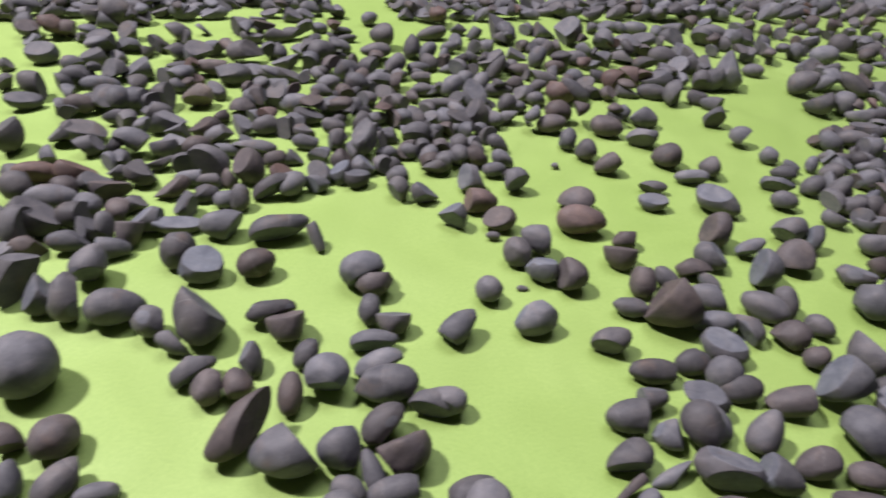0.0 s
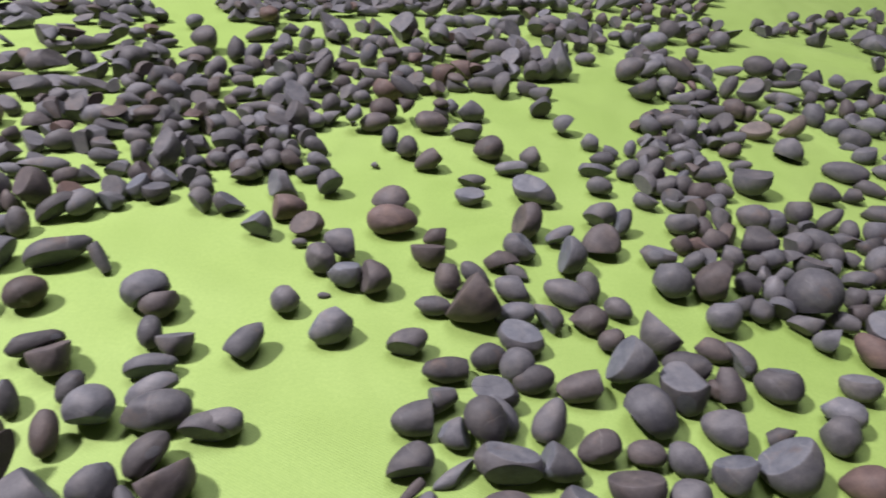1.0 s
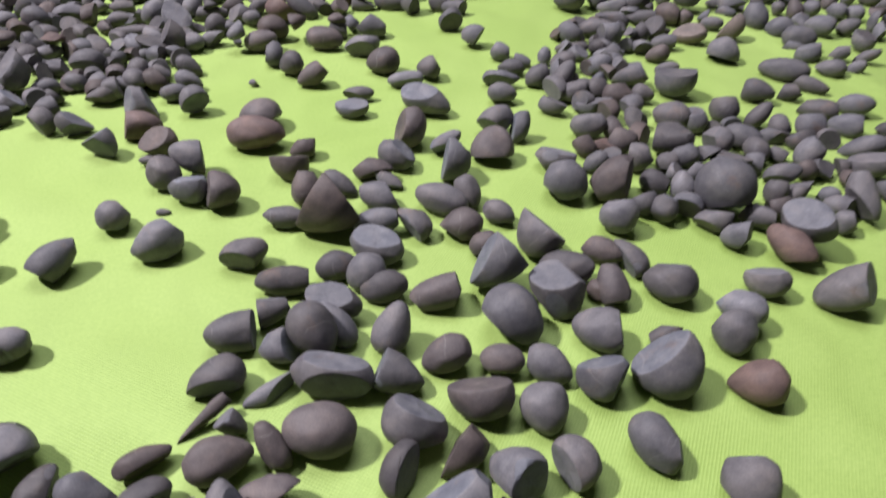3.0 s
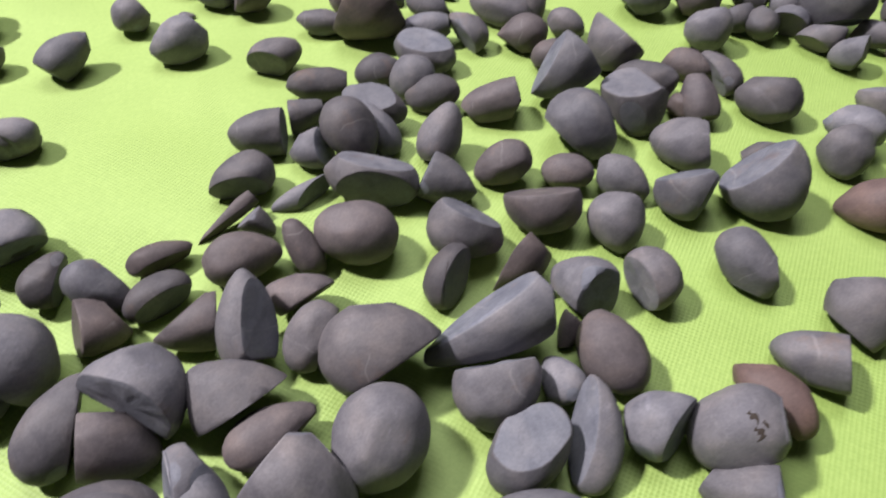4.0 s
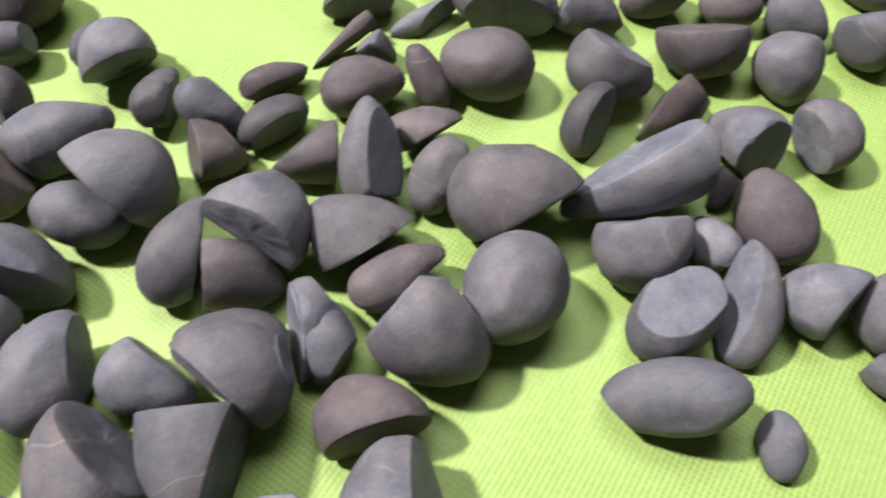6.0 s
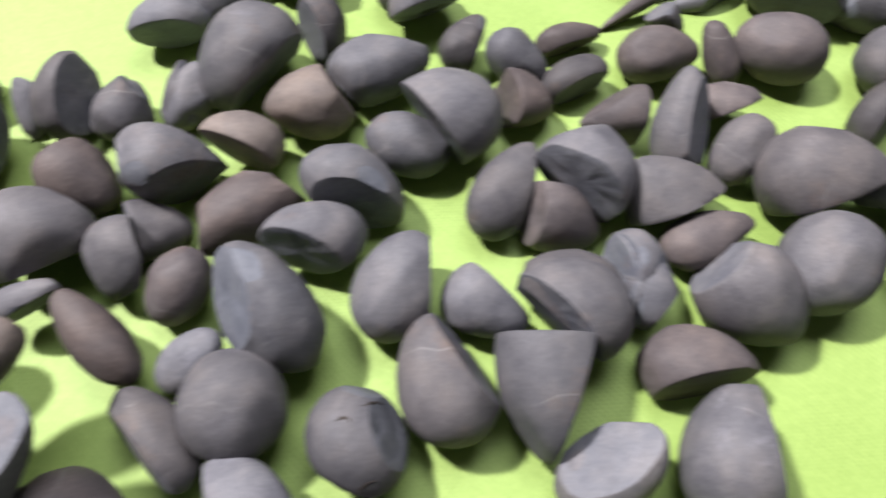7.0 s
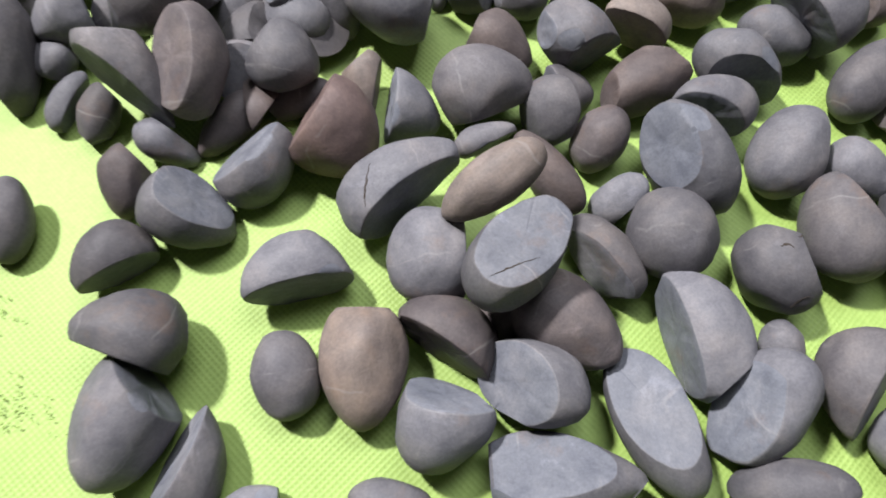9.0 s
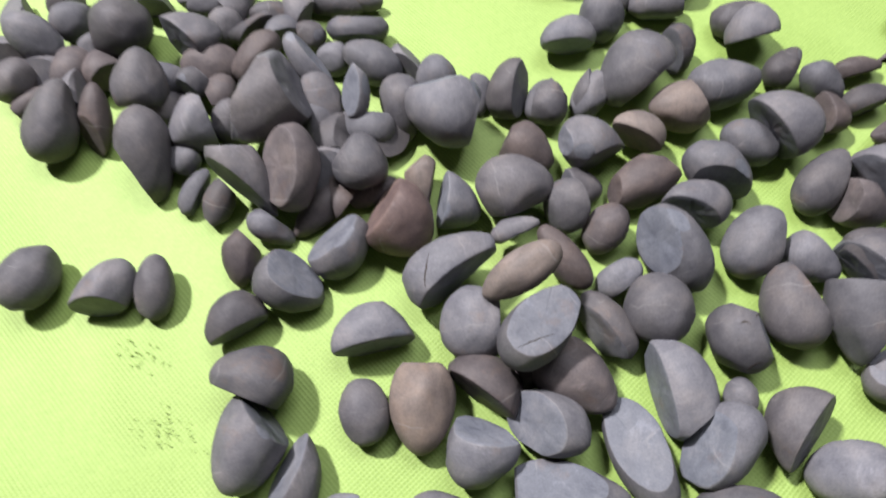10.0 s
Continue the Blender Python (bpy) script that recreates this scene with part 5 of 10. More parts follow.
pebble(1.0259, 1.0028, 0.0099, -53, 31, 160, 15.9, 9.3, 9.2, 0, -0.12, (73, 20, 5.0))
pebble(1.0695, 0.9585, 0.0157, -39, -49, 90, 26.7, 13.7, 11.8, 0, 0.23, (123, 25, 5.0), (167, 2, 15.1), (-1, -3, 21.9))
pebble(1.1165, 0.9742, 0.0084, -61, -3, 129, 20.0, 10.1, 9.7, 0, -0.23, (64, 0, 10.3), (-54, -1, 12.7), (-147, 0, 14.9))
pebble(1.1384, 0.9936, 0.0066, -61, 6, 134, 18.2, 8.2, 8.0, 1, 0.11, (-154, 0, 8.1), (-34, 0, 12.0))
pebble(1.0475, 0.9370, 0.0081, -3, -58, 47, 10.3, 9.4, 9.2, 0, -0.15, (-56, 0, 7.2))
pebble(0.9373, 0.9389, 0.0081, -47, 31, 167, 16.9, 9.7, 8.3, 0, 0.01, (46, 20, 4.4), (-114, 3, 8.4))
pebble(0.9532, 0.9197, 0.0101, -49, 25, 159, 15.8, 11.3, 11.6, 0, 0.11, (162, 5, 5.2), (132, 0, 5.6), (-88, 3, 8.9))
pebble(0.9770, 0.9448, 0.0092, -56, 5, 142, 17.7, 8.6, 8.4, 0, -0.06, (-20, -1, 10.6), (-164, 0, 13.6))
pebble(1.0088, 0.9789, 0.0092, -13, 57, -148, 11.7, 9.6, 9.2, 0, 0.04, (-156, 0, 8.3))
pebble(1.0267, 0.9767, 0.0079, -18, 56, -155, 11.7, 6.5, 6.3, 0, 0.04, (-153, -1, 5.5), (39, 0, 6.9))
pebble(1.0557, 0.9784, 0.0055, -57, 18, 147, 10.8, 7.2, 7.1, 0, 0.27, (-29, 0, 6.3))
pebble(0.9102, 0.9909, 0.0085, -55, -7, 142, 14.2, 10.2, 10.1, 0, -0.19, (-174, 3, 10.0))
pebble(0.9294, 0.9834, 0.0108, -33, -48, 96, 13.1, 10.1, 9.8, 0, 0.23)
pebble(0.8663, 1.0221, 0.0080, -42, 41, -171, 11.8, 8.4, 8.2, 0, 0.10)
pebble(0.8984, 1.0541, 0.0109, -55, 21, 165, 14.1, 11.7, 9.3, 1, -0.28, (-40, 0, 10.3))
pebble(0.9037, 1.0267, 0.0102, -13, -56, 75, 12.5, 15.2, 12.6, 0, -0.22, (88, 0, 6.6), (-60, 0, 12.4), (-131, 0, 11.8))
pebble(0.9311, 1.0232, 0.0074, -48, 37, 176, 10.0, 9.3, 8.5, 0, -0.09, (56, 0, 5.9))
pebble(0.2348, 1.4653, 0.0063, -70, -6, -160, 12.5, 7.9, 7.8, 0, -0.04)
pebble(0.2667, 1.4652, 0.0051, -70, -1, -160, 15.8, 7.1, 7.0, 0, -0.27, (93, 40, 3.1), (90, -1, 5.2), (43, 1, 10.8))
pebble(0.3282, 1.4403, 0.0176, -69, -3, -163, 17.8, 15.7, 15.4, 0, 0.30)
pebble(0.2980, 1.5203, 0.0088, -70, 15, -156, 12.7, 9.6, 9.4, 0, -0.21)
pebble(0.3263, 1.3955, 0.0131, -68, 1, -160, 21.7, 9.7, 9.5, 0, 0.26, (177, 0, 21.9))
pebble(0.3572, 1.3605, 0.0119, 59, -41, 40, 17.1, 11.9, 12.0, 0, -0.16, (85, 0, 9.4))
pebble(0.2778, 1.4428, 0.0046, -69, 7, -156, 15.5, 5.9, 5.8, 0, -0.02)
pebble(0.2584, 1.3728, 0.0135, -68, 6, -154, 20.3, 14.4, 14.0, 0, -0.30, (104, 0, 11.0))
pebble(0.2769, 1.3808, 0.0043, -68, -2, -159, 14.5, 5.8, 5.6, 0, -0.15, (36, 0, 10.6))
pebble(0.3005, 1.3278, 0.0117, -65, -23, -168, 19.6, 14.3, 13.0, 0, -0.27, (-15, 0, 12.3), (-72, 1, 11.8), (107, -1, 12.3))
pebble(0.3456, 1.3142, 0.0088, -66, 1, -160, 18.5, 10.5, 10.3, 0, -0.10, (84, 40, 5.2), (173, 0, 15.6))
pebble(0.3215, 1.2904, 0.0131, -65, -17, -166, 16.4, 11.9, 11.6, 0, -0.10, (-130, 0, 10.1))
pebble(0.2701, 1.3222, 0.0066, -66, 15, -149, 12.8, 8.5, 8.1, 0, -0.16, (72, 0, 6.2))
pebble(0.2852, 1.2878, 0.0089, -65, 13, -150, 15.5, 10.3, 10.1, 0, -0.02)
pebble(0.3735, 1.4202, 0.0146, 19, -67, 85, 17.4, 11.7, 11.4, 0, 0.23, (-144, 0, 11.8), (-31, 0, 12.8))
pebble(0.3950, 1.4935, 0.0088, -69, 14, -161, 23.6, 10.3, 9.6, 0, 0.23, (-102, -1, 9.8), (-152, 0, 18.3))
pebble(0.3947, 1.4175, 0.0110, 58, -45, 38, 15.9, 10.2, 10.0, 0, -0.14)
pebble(0.4179, 1.4057, 0.0105, 24, -65, 77, 13.2, 6.8, 6.7, 0, 0.01)
pebble(0.4224, 1.4511, 0.0070, -67, 16, -161, 12.7, 8.2, 8.0, 0, 0.01)
pebble(0.4320, 1.5256, 0.0063, -69, -13, -174, 16.0, 7.9, 8.1, 0, -0.30, (-32, 0, 7.1), (143, -1, 8.3), (148, -1, 9.1))
pebble(0.4569, 1.5113, 0.0089, -58, 49, -145, 15.4, 8.8, 8.6, 0, 0.05, (23, 2, 8.9), (-165, 1, 9.1), (-92, -1, 10.5))
pebble(0.3873, 1.3713, 0.0063, -67, 0, -164, 16.7, 7.9, 7.8, 0, -0.05)
pebble(0.4309, 1.3852, 0.0054, -66, 12, -162, 16.4, 6.3, 6.2, 0, 0.05, (-101, -1, 5.7))
pebble(0.3974, 1.3067, 0.0068, -65, 2, -163, 15.1, 8.4, 8.2, 0, -0.02, (-50, 0, 8.6))
pebble(0.4354, 1.3138, 0.0137, 58, -39, 36, 16.0, 11.8, 11.6, 0, -0.03)
pebble(0.4498, 1.3416, 0.0107, 53, -48, 41, 13.2, 11.5, 11.3, 0, 0.01)
pebble(0.4709, 1.3397, 0.0105, -50, 50, -137, 15.0, 11.2, 11.0, 0, -0.06, (36, -2, 9.7))
pebble(0.4274, 1.2757, 0.0063, -64, -4, -167, 26.1, 7.8, 7.5, 0, -0.00)
pebble(0.4642, 1.2468, 0.0199, -57, -34, 172, 24.8, 13.5, 13.1, 0, 0.02, (10, 17, 0.7))
pebble(0.4530, 1.2378, 0.0095, -60, -26, 179, 19.3, 8.9, 8.7, 0, -0.10, (-68, 45, 3.9))
pebble(0.4917, 1.3297, 0.0072, -65, 2, -170, 24.1, 8.6, 8.5, 0, -0.14, (-29, 1, 13.0), (180, 0, 20.3))
pebble(0.4888, 1.3839, 0.0101, 51, -52, 42, 23.5, 9.7, 9.7, 0, 0.10, (-143, 0, 8.2), (-149, 0, 9.3))
pebble(0.5250, 1.4019, 0.0074, -67, 1, -173, 19.4, 9.1, 8.9, 1, -0.01, (-155, 1, 10.9))
pebble(0.5144, 1.3537, 0.0087, -66, 2, -172, 13.4, 10.4, 10.3, 1, -0.05, (-47, 0, 7.8))
pebble(0.5427, 1.3507, 0.0096, -64, 22, -164, 15.0, 9.1, 9.2, 0, -0.30, (-61, 0, 6.6))
pebble(0.5757, 1.3362, 0.0134, -65, -8, 180, 21.0, 15.4, 15.2, 2, -0.11, (-123, 0, 6.0), (-86, 0, 11.2), (139, 0, 16.0))
pebble(0.5948, 1.3474, 0.0123, -61, -31, 166, 21.8, 9.7, 9.5, 0, 0.06)
pebble(0.5731, 1.4292, 0.0076, -67, 0, -177, 14.5, 9.3, 8.9, 1, -0.00, (-89, -1, 7.7))
pebble(0.5470, 1.4406, 0.0130, 47, -57, 42, 16.3, 11.8, 11.5, 0, -0.01)
pebble(0.5571, 1.5037, 0.0076, -69, -9, -179, 16.2, 8.9, 8.7, 0, 0.07)
pebble(0.5073, 1.2893, 0.0094, -61, -27, 174, 12.8, 12.4, 12.1, 0, -0.27, (108, 0, 8.6), (169, 0, 11.0))
pebble(0.5069, 1.2590, 0.0072, -63, 6, -168, 16.0, 9.1, 8.2, 0, 0.16, (131, 20, 4.3), (-94, 1, 8.2), (-50, 1, 9.6))
pebble(0.3528, 1.2170, 0.0062, -63, 6, -155, 16.5, 7.7, 7.9, 0, 0.10)
pebble(0.3853, 1.2259, 0.0084, -63, -5, -163, 13.7, 10.0, 9.9, 0, 0.01)
pebble(0.4054, 1.1808, 0.0146, -62, -3, -163, 16.5, 13.0, 10.7, 0, 0.11, (79, 35, 4.9))
pebble(0.4243, 1.2070, 0.0065, -52, 40, -137, 10.5, 7.6, 7.5, 0, 0.30, (-142, 0, 7.5))
pebble(0.4526, 1.1745, 0.0100, 29, -56, 71, 13.1, 10.3, 10.4, 0, -0.00, (-169, 30, 5.4), (-90, 0, 7.9), (101, -1, 8.9))
pebble(0.4446, 1.2174, 0.0054, -60, 19, -155, 9.8, 7.1, 7.3, 0, 0.29, (-110, 0, 6.5), (68, 0, 8.0))
pebble(0.3538, 1.1462, 0.0224, 29, -57, 81, 20.1, 13.6, 14.1, 0, -0.04, (67, 25, 7.8), (-41, -1, 14.7), (-47, 2, 13.0))
pebble(0.3138, 1.2074, 0.0051, -62, 15, -148, 9.7, 6.4, 6.3, 0, 0.02)
pebble(0.3209, 1.1551, 0.0103, 54, -38, 50, 13.0, 10.4, 10.4, 0, 0.22, (128, 0, 6.2), (-144, 0, 9.8))
pebble(0.4717, 1.1772, 0.0071, -57, -25, 178, 15.4, 7.1, 6.9, 0, -0.10, (14, 1, 7.0), (-173, 2, 9.4), (-155, 0, 10.2))
pebble(0.4968, 1.1923, 0.0076, -54, -33, 170, 14.1, 7.9, 7.8, 0, -0.30, (172, 0, 14.9))
pebble(0.5019, 1.1620, 0.0071, -56, -25, 175, 13.8, 8.3, 8.2, 0, -0.20)
pebble(0.4930, 1.1393, 0.0067, -59, 5, -165, 12.9, 8.1, 7.9, 0, -0.09)
pebble(0.5106, 1.1382, 0.0043, -58, -3, -172, 12.6, 5.5, 5.7, 0, 0.17, (-45, 2, 5.9), (-157, -3, 8.2), (14, 0, 10.8))
pebble(0.4483, 1.1488, 0.0065, -58, -17, -174, 15.1, 8.3, 7.4, 0, -0.22, (94, 20, 4.2), (-31, -1, 11.3))
pebble(0.4222, 1.1495, 0.0075, -51, 38, -135, 13.2, 9.0, 9.1, 0, 0.14, (26, 0, 6.4), (163, 0, 10.6))
pebble(0.3999, 1.1539, 0.0080, -59, -17, -170, 11.0, 8.8, 8.3, 0, 0.22, (-91, -1, 7.2))
pebble(0.3779, 1.1440, 0.0068, -60, -1, -159, 12.3, 8.4, 8.3, 0, 0.02)
pebble(0.3870, 1.1252, 0.0048, -58, 16, -149, 13.6, 8.8, 6.7, 0, 0.05, (62, -1, 3.7), (-153, -2, 7.6), (18, 0, 7.8))
pebble(0.4318, 1.1295, 0.0067, -58, 14, -154, 18.5, 8.2, 8.0, 0, 0.18, (56, 20, 4.7), (156, 0, 14.5), (-111, -2, 7.4))
pebble(0.5687, 1.2828, 0.0114, -64, -10, 179, 17.0, 13.9, 14.3, 1, -0.10, (100, 2, 9.5))
pebble(0.5591, 1.2528, 0.0098, -62, 10, -170, 18.3, 11.3, 11.0, 1, -0.04)
pebble(0.5757, 1.2186, 0.0110, 21, -60, 70, 12.9, 11.5, 10.3, 0, 0.22, (95, 2, 7.6), (-85, 0, 9.2))
pebble(0.5952, 1.1991, 0.0095, -58, 25, -163, 12.6, 12.0, 12.4, 0, 0.29, (110, 0, 10.6))
pebble(0.6179, 1.1757, 0.0091, -56, 27, -163, 16.6, 10.6, 10.3, 1, 0.27, (107, -2, 10.3), (-165, 0, 13.2))
pebble(0.6258, 1.2612, 0.0109, -63, -6, 177, 20.2, 12.8, 12.5, 1, -0.13)
pebble(0.6391, 1.2931, 0.0088, -61, -27, 165, 15.1, 10.1, 10.0, 0, -0.17, (13, -3, 9.3), (-149, 0, 9.3))
pebble(0.6526, 1.3108, 0.0086, -62, -23, 166, 9.5, 9.9, 9.3, 0, 0.16, (65, 0, 5.5), (-102, 1, 7.5), (165, 0, 8.5))
pebble(0.6772, 1.2973, 0.0103, -64, -12, 170, 18.8, 12.4, 12.0, 0, -0.30, (-30, 0, 11.4), (66, 0, 13.4), (-169, -1, 15.5))
pebble(0.6661, 1.2461, 0.0105, -62, 15, -176, 19.3, 11.8, 13.9, 0, 0.19, (67, 45, 7.5), (-107, 0, 9.5))
pebble(0.6873, 1.2065, 0.0114, -61, 13, -178, 17.6, 13.7, 13.4, 1, 0.30)
pebble(0.7343, 1.1945, 0.0103, -61, 3, 172, 12.5, 12.0, 11.5, 0, 0.30, (75, 0, 8.9), (-148, 0, 10.4), (-42, -1, 10.5))
pebble(0.7106, 1.1721, 0.0075, -60, 8, 176, 19.2, 9.2, 8.8, 0, 0.14, (95, 30, 4.5), (176, 1, 21.1))
pebble(0.6630, 1.1444, 0.0058, -58, 7, -180, 15.4, 7.1, 6.9, 0, -0.05, (60, 32, 4.3))

LOOSE = True
pebble(0.0835, 0.6203, 0.0102, 32, 10, 137, 15.2, 13.6, 11.5, 0, 0.14, (-86, 35, 4.1))
pebble(0.2186, 0.5622, 0.0077, 12, -37, 0, 13.0, 10.3, 8.8, 0, 0.03, (-124, -18, 4.7))
pebble(0.2964, 0.5810, 0.0105, 2, 5, 161, 16.1, 14.0, 11.9, 0, -0.10, (-177, 30, 7.5))
pebble(0.1465, 0.5817, 0.0100, -23, 33, 176, 15.1, 13.4, 11.4, 0, -0.10, (-158, -17, 4.0))
pebble(0.2367, 0.6572, 0.0082, 31, 33, 85, 15.5, 11.0, 9.3, 0, -0.07, (-121, 23, 6.3))
pebble(0.2392, 0.6766, 0.0083, 14, -10, 132, 16.2, 11.1, 9.4, 0, 0.10, (-149, 20, 6.2))
pebble(0.1051, 0.6368, 0.0093, 19, -37, 4, 16.6, 12.4, 10.5, 0, 0.05, (72, 12, 2.7))
pebble(0.2935, 0.5977, 0.0104, -23, -13, 97, 15.9, 13.9, 11.8, 0, 0.13, (-165, -7, 6.1))
pebble(0.1532, 0.5993, 0.0091, 23, 39, 59, 14.5, 12.2, 10.3, 1, 0.13, (-83, 26, 4.8))
pebble(0.1581, 0.6521, 0.0099, 25, -37, 86, 15.0, 13.3, 11.3, 0, 0.13, (-173, 31, 3.5))
pebble(0.3201, 0.6105, 0.0084, -37, 34, 98, 14.9, 11.1, 9.5, 0, -0.11, (-128, 8, 2.6))
pebble(0.3051, 0.6136, 0.0097, -11, -4, 2, 16.7, 13.0, 11.0, 0, -0.11, (104, 37, 6.5))
pebble(0.1882, 0.6064, 0.0094, -13, 37, 49, 14.9, 12.5, 10.6, 0, 0.05, (62, 32, 2.7))
pebble(0.1736, 0.6596, 0.0078, 36, 13, 2, 15.9, 10.4, 8.8, 0, -0.03, (-62, 26, 3.5))
pebble(0.1177, 0.5849, 0.0085, -20, 14, 65, 16.6, 11.4, 9.7, 0, 0.07, (-132, 24, 2.7))
pebble(0.3126, 0.6582, 0.0082, 17, -25, 126, 14.8, 11.0, 9.3, 0, -0.02, (-53, 39, 6.4))
pebble(0.1339, 0.5920, 0.0099, -32, 2, 95, 15.2, 13.2, 11.2, 1, -0.10, (83, 27, 4.4))
pebble(0.3086, 0.5694, 0.0081, 17, 14, 110, 15.5, 10.8, 9.2, 1, 0.11, (-109, -18, 3.2))
pebble(0.1990, 0.6677, 0.0086, 0, -7, 93, 16.0, 11.4, 9.7, 0, -0.09, (65, 34, 6.6))
pebble(0.2164, 0.6545, 0.0092, 16, 5, 10, 16.4, 12.3, 10.4, 0, 0.07, (134, 17, 3.0))
pebble(0.0937, 0.5915, 0.0086, -24, 10, 28, 14.3, 11.5, 9.7, 0, 0.12, (-89, 13, 6.3))
pebble(0.2211, 0.6037, 0.0089, -27, -39, 88, 13.8, 11.9, 10.1, 1, 0.09, (-164, 17, 6.7))
pebble(0.4294, 0.5143, 0.0081, 29, -35, 49, 13.9, 10.7, 9.1, 1, 0.06, (-64, 2, 5.4))
pebble(0.8108, 1.6796, 0.0083, -39, 31, 159, 15.9, 11.1, 9.4, 1, 0.12, (40, 18, 2.7))
pebble(1.0789, 1.7552, 0.0093, 32, -33, 168, 14.5, 12.3, 10.5, 1, 0.08, (-49, -12, 3.6))
pebble(1.0484, 1.7556, 0.0104, 3, -3, 1, 15.4, 13.8, 11.8, 1, 0.12, (-31, -5, 7.7))
pebble(0.7435, 1.6190, 0.0081, -19, 7, 146, 13.3, 10.7, 9.1, 0, 0.15, (0, -3, 3.8))
pebble(0.9844, 1.6497, 0.0077, -6, -36, 101, 12.3, 10.3, 8.8, 1, -0.07, (-59, -15, 3.9))
pebble(0.9426, 1.6815, 0.0096, -27, 38, 94, 14.9, 12.8, 10.9, 1, 0.10, (-107, 0, 6.1))
pebble(0.8921, 1.6830, 0.0076, 33, -6, 6, 15.3, 10.1, 8.6, 0, 0.14, (-112, 16, 4.3))
pebble(1.0567, 1.7099, 0.0083, 38, -11, 29, 14.5, 11.1, 9.4, 0, 0.06, (-169, -6, 4.1))
pebble(0.9213, 1.7055, 0.0078, 18, 34, 71, 14.0, 10.4, 8.8, 1, -0.12, (128, 10, 6.2))
pebble(0.8425, 1.6923, 0.0077, -39, 10, 13, 13.3, 10.3, 8.7, 0, 0.14, (33, 2, 4.7))
pebble(1.0206, 1.6256, 0.0076, 37, 6, 160, 14.9, 10.1, 8.6, 0, 0.07, (141, -11, 3.8))
pebble(1.0209, 1.7579, 0.0061, -22, -12, 31, 12.1, 8.2, 6.9, 1, -0.10, (-75, 28, 3.6))
pebble(0.9357, 1.7557, 0.0064, 15, 33, 121, 12.4, 8.6, 7.3, 1, 0.08, (-141, -17, 4.3))
pebble(0.9655, 1.6799, 0.0082, -30, 12, 121, 12.9, 11.0, 9.3, 0, -0.14, (151, 36, 2.3))
pebble(1.1234, 1.8211, 0.0065, -13, 2, 157, 12.3, 8.7, 7.4, 0, 0.01, (31, -18, 3.6))
pebble(1.0368, 1.7187, 0.0074, 13, 29, 7, 13.7, 9.9, 8.4, 0, -0.10, (167, 34, 2.5))
pebble(1.0155, 1.7252, 0.0073, 8, -15, 17, 12.1, 9.8, 8.3, 0, -0.11, (98, 22, 4.7))
pebble(0.9933, 1.7302, 0.0077, 25, -12, 46, 13.9, 10.3, 8.7, 1, -0.13, (-1, -1, 4.7))
pebble(1.1105, 1.7874, 0.0066, 0, 10, 56, 13.2, 8.8, 7.4, 1, -0.11, (-76, 30, 2.4))
pebble(0.9838, 1.6145, 0.0074, 0, 38, 134, 14.4, 9.9, 8.4, 0, 0.05, (170, -12, 2.5))
pebble(1.1266, 1.6770, 0.0079, 33, 11, 104, 13.0, 10.5, 8.9, 0, -0.11, (4, 25, 3.6))
pebble(1.1352, 1.6514, 0.0084, 2, 17, 18, 13.3, 11.2, 9.5, 1, -0.13, (-152, 15, 3.5))
pebble(1.1509, 1.7239, 0.0079, 22, -23, 150, 13.0, 10.5, 9.0, 0, 0.06, (-85, -17, 5.9))
pebble(1.0991, 1.7238, 0.0085, 8, -19, 20, 12.7, 11.3, 9.6, 0, -0.00, (-177, 16, 6.5))
pebble(1.1642, 1.7956, 0.0099, -10, -4, 63, 15.7, 13.3, 11.3, 1, 0.10, (9, 27, 4.2))
pebble(1.1672, 1.7153, 0.0074, -39, -9, 44, 13.9, 9.8, 8.3, 0, -0.08, (-161, 19, 4.4))
pebble(1.1378, 1.7950, 0.0077, 34, -33, 115, 15.3, 10.3, 8.7, 0, 0.01, (51, 7, 3.1))
pebble(1.0890, 1.6269, 0.0089, -33, 3, 65, 14.9, 11.9, 10.1, 1, -0.01, (28, -2, 6.6))
pebble(1.1410, 1.7497, 0.0081, 3, 34, 48, 12.8, 10.8, 9.2, 0, 0.05, (-121, -16, 2.7))
pebble(1.5639, 1.8504, 0.0102, 31, -9, 86, 15.6, 13.5, 11.5, 0, -0.09, (-56, -13, 3.6))
pebble(1.3438, 1.7608, 0.0063, -22, 23, 14, 12.7, 8.4, 7.1, 0, 0.04, (105, 9, 3.8))
pebble(1.5121, 1.7770, 0.0098, 0, -4, 97, 15.0, 13.0, 11.1, 0, -0.13, (-87, 16, 3.5))
pebble(1.4072, 1.7896, 0.0068, -19, 23, 109, 12.7, 9.1, 7.7, 0, 0.13, (-88, -6, 3.8))
pebble(1.5770, 1.8946, 0.0074, 4, -30, 44, 14.8, 9.8, 8.4, 0, 0.11, (69, -8, 4.9))
pebble(1.3575, 1.8040, 0.0082, -5, 8, 44, 15.5, 10.9, 9.3, 0, 0.14, (-4, 26, 5.7))
pebble(1.4456, 1.8232, 0.0092, -20, -39, 173, 14.2, 12.3, 10.5, 1, 0.00, (-109, -11, 3.3))
pebble(1.5071, 1.8141, 0.0068, 28, 26, 125, 13.0, 9.0, 7.7, 0, -0.04, (105, 28, 4.1))
pebble(1.5338, 1.8855, 0.0066, -38, 24, 179, 13.0, 8.9, 7.5, 0, -0.15, (-68, 6, 3.5))
pebble(1.4638, 1.8293, 0.0087, -28, -27, 161, 15.0, 11.6, 9.9, 1, 0.09, (-11, -5, 5.7))
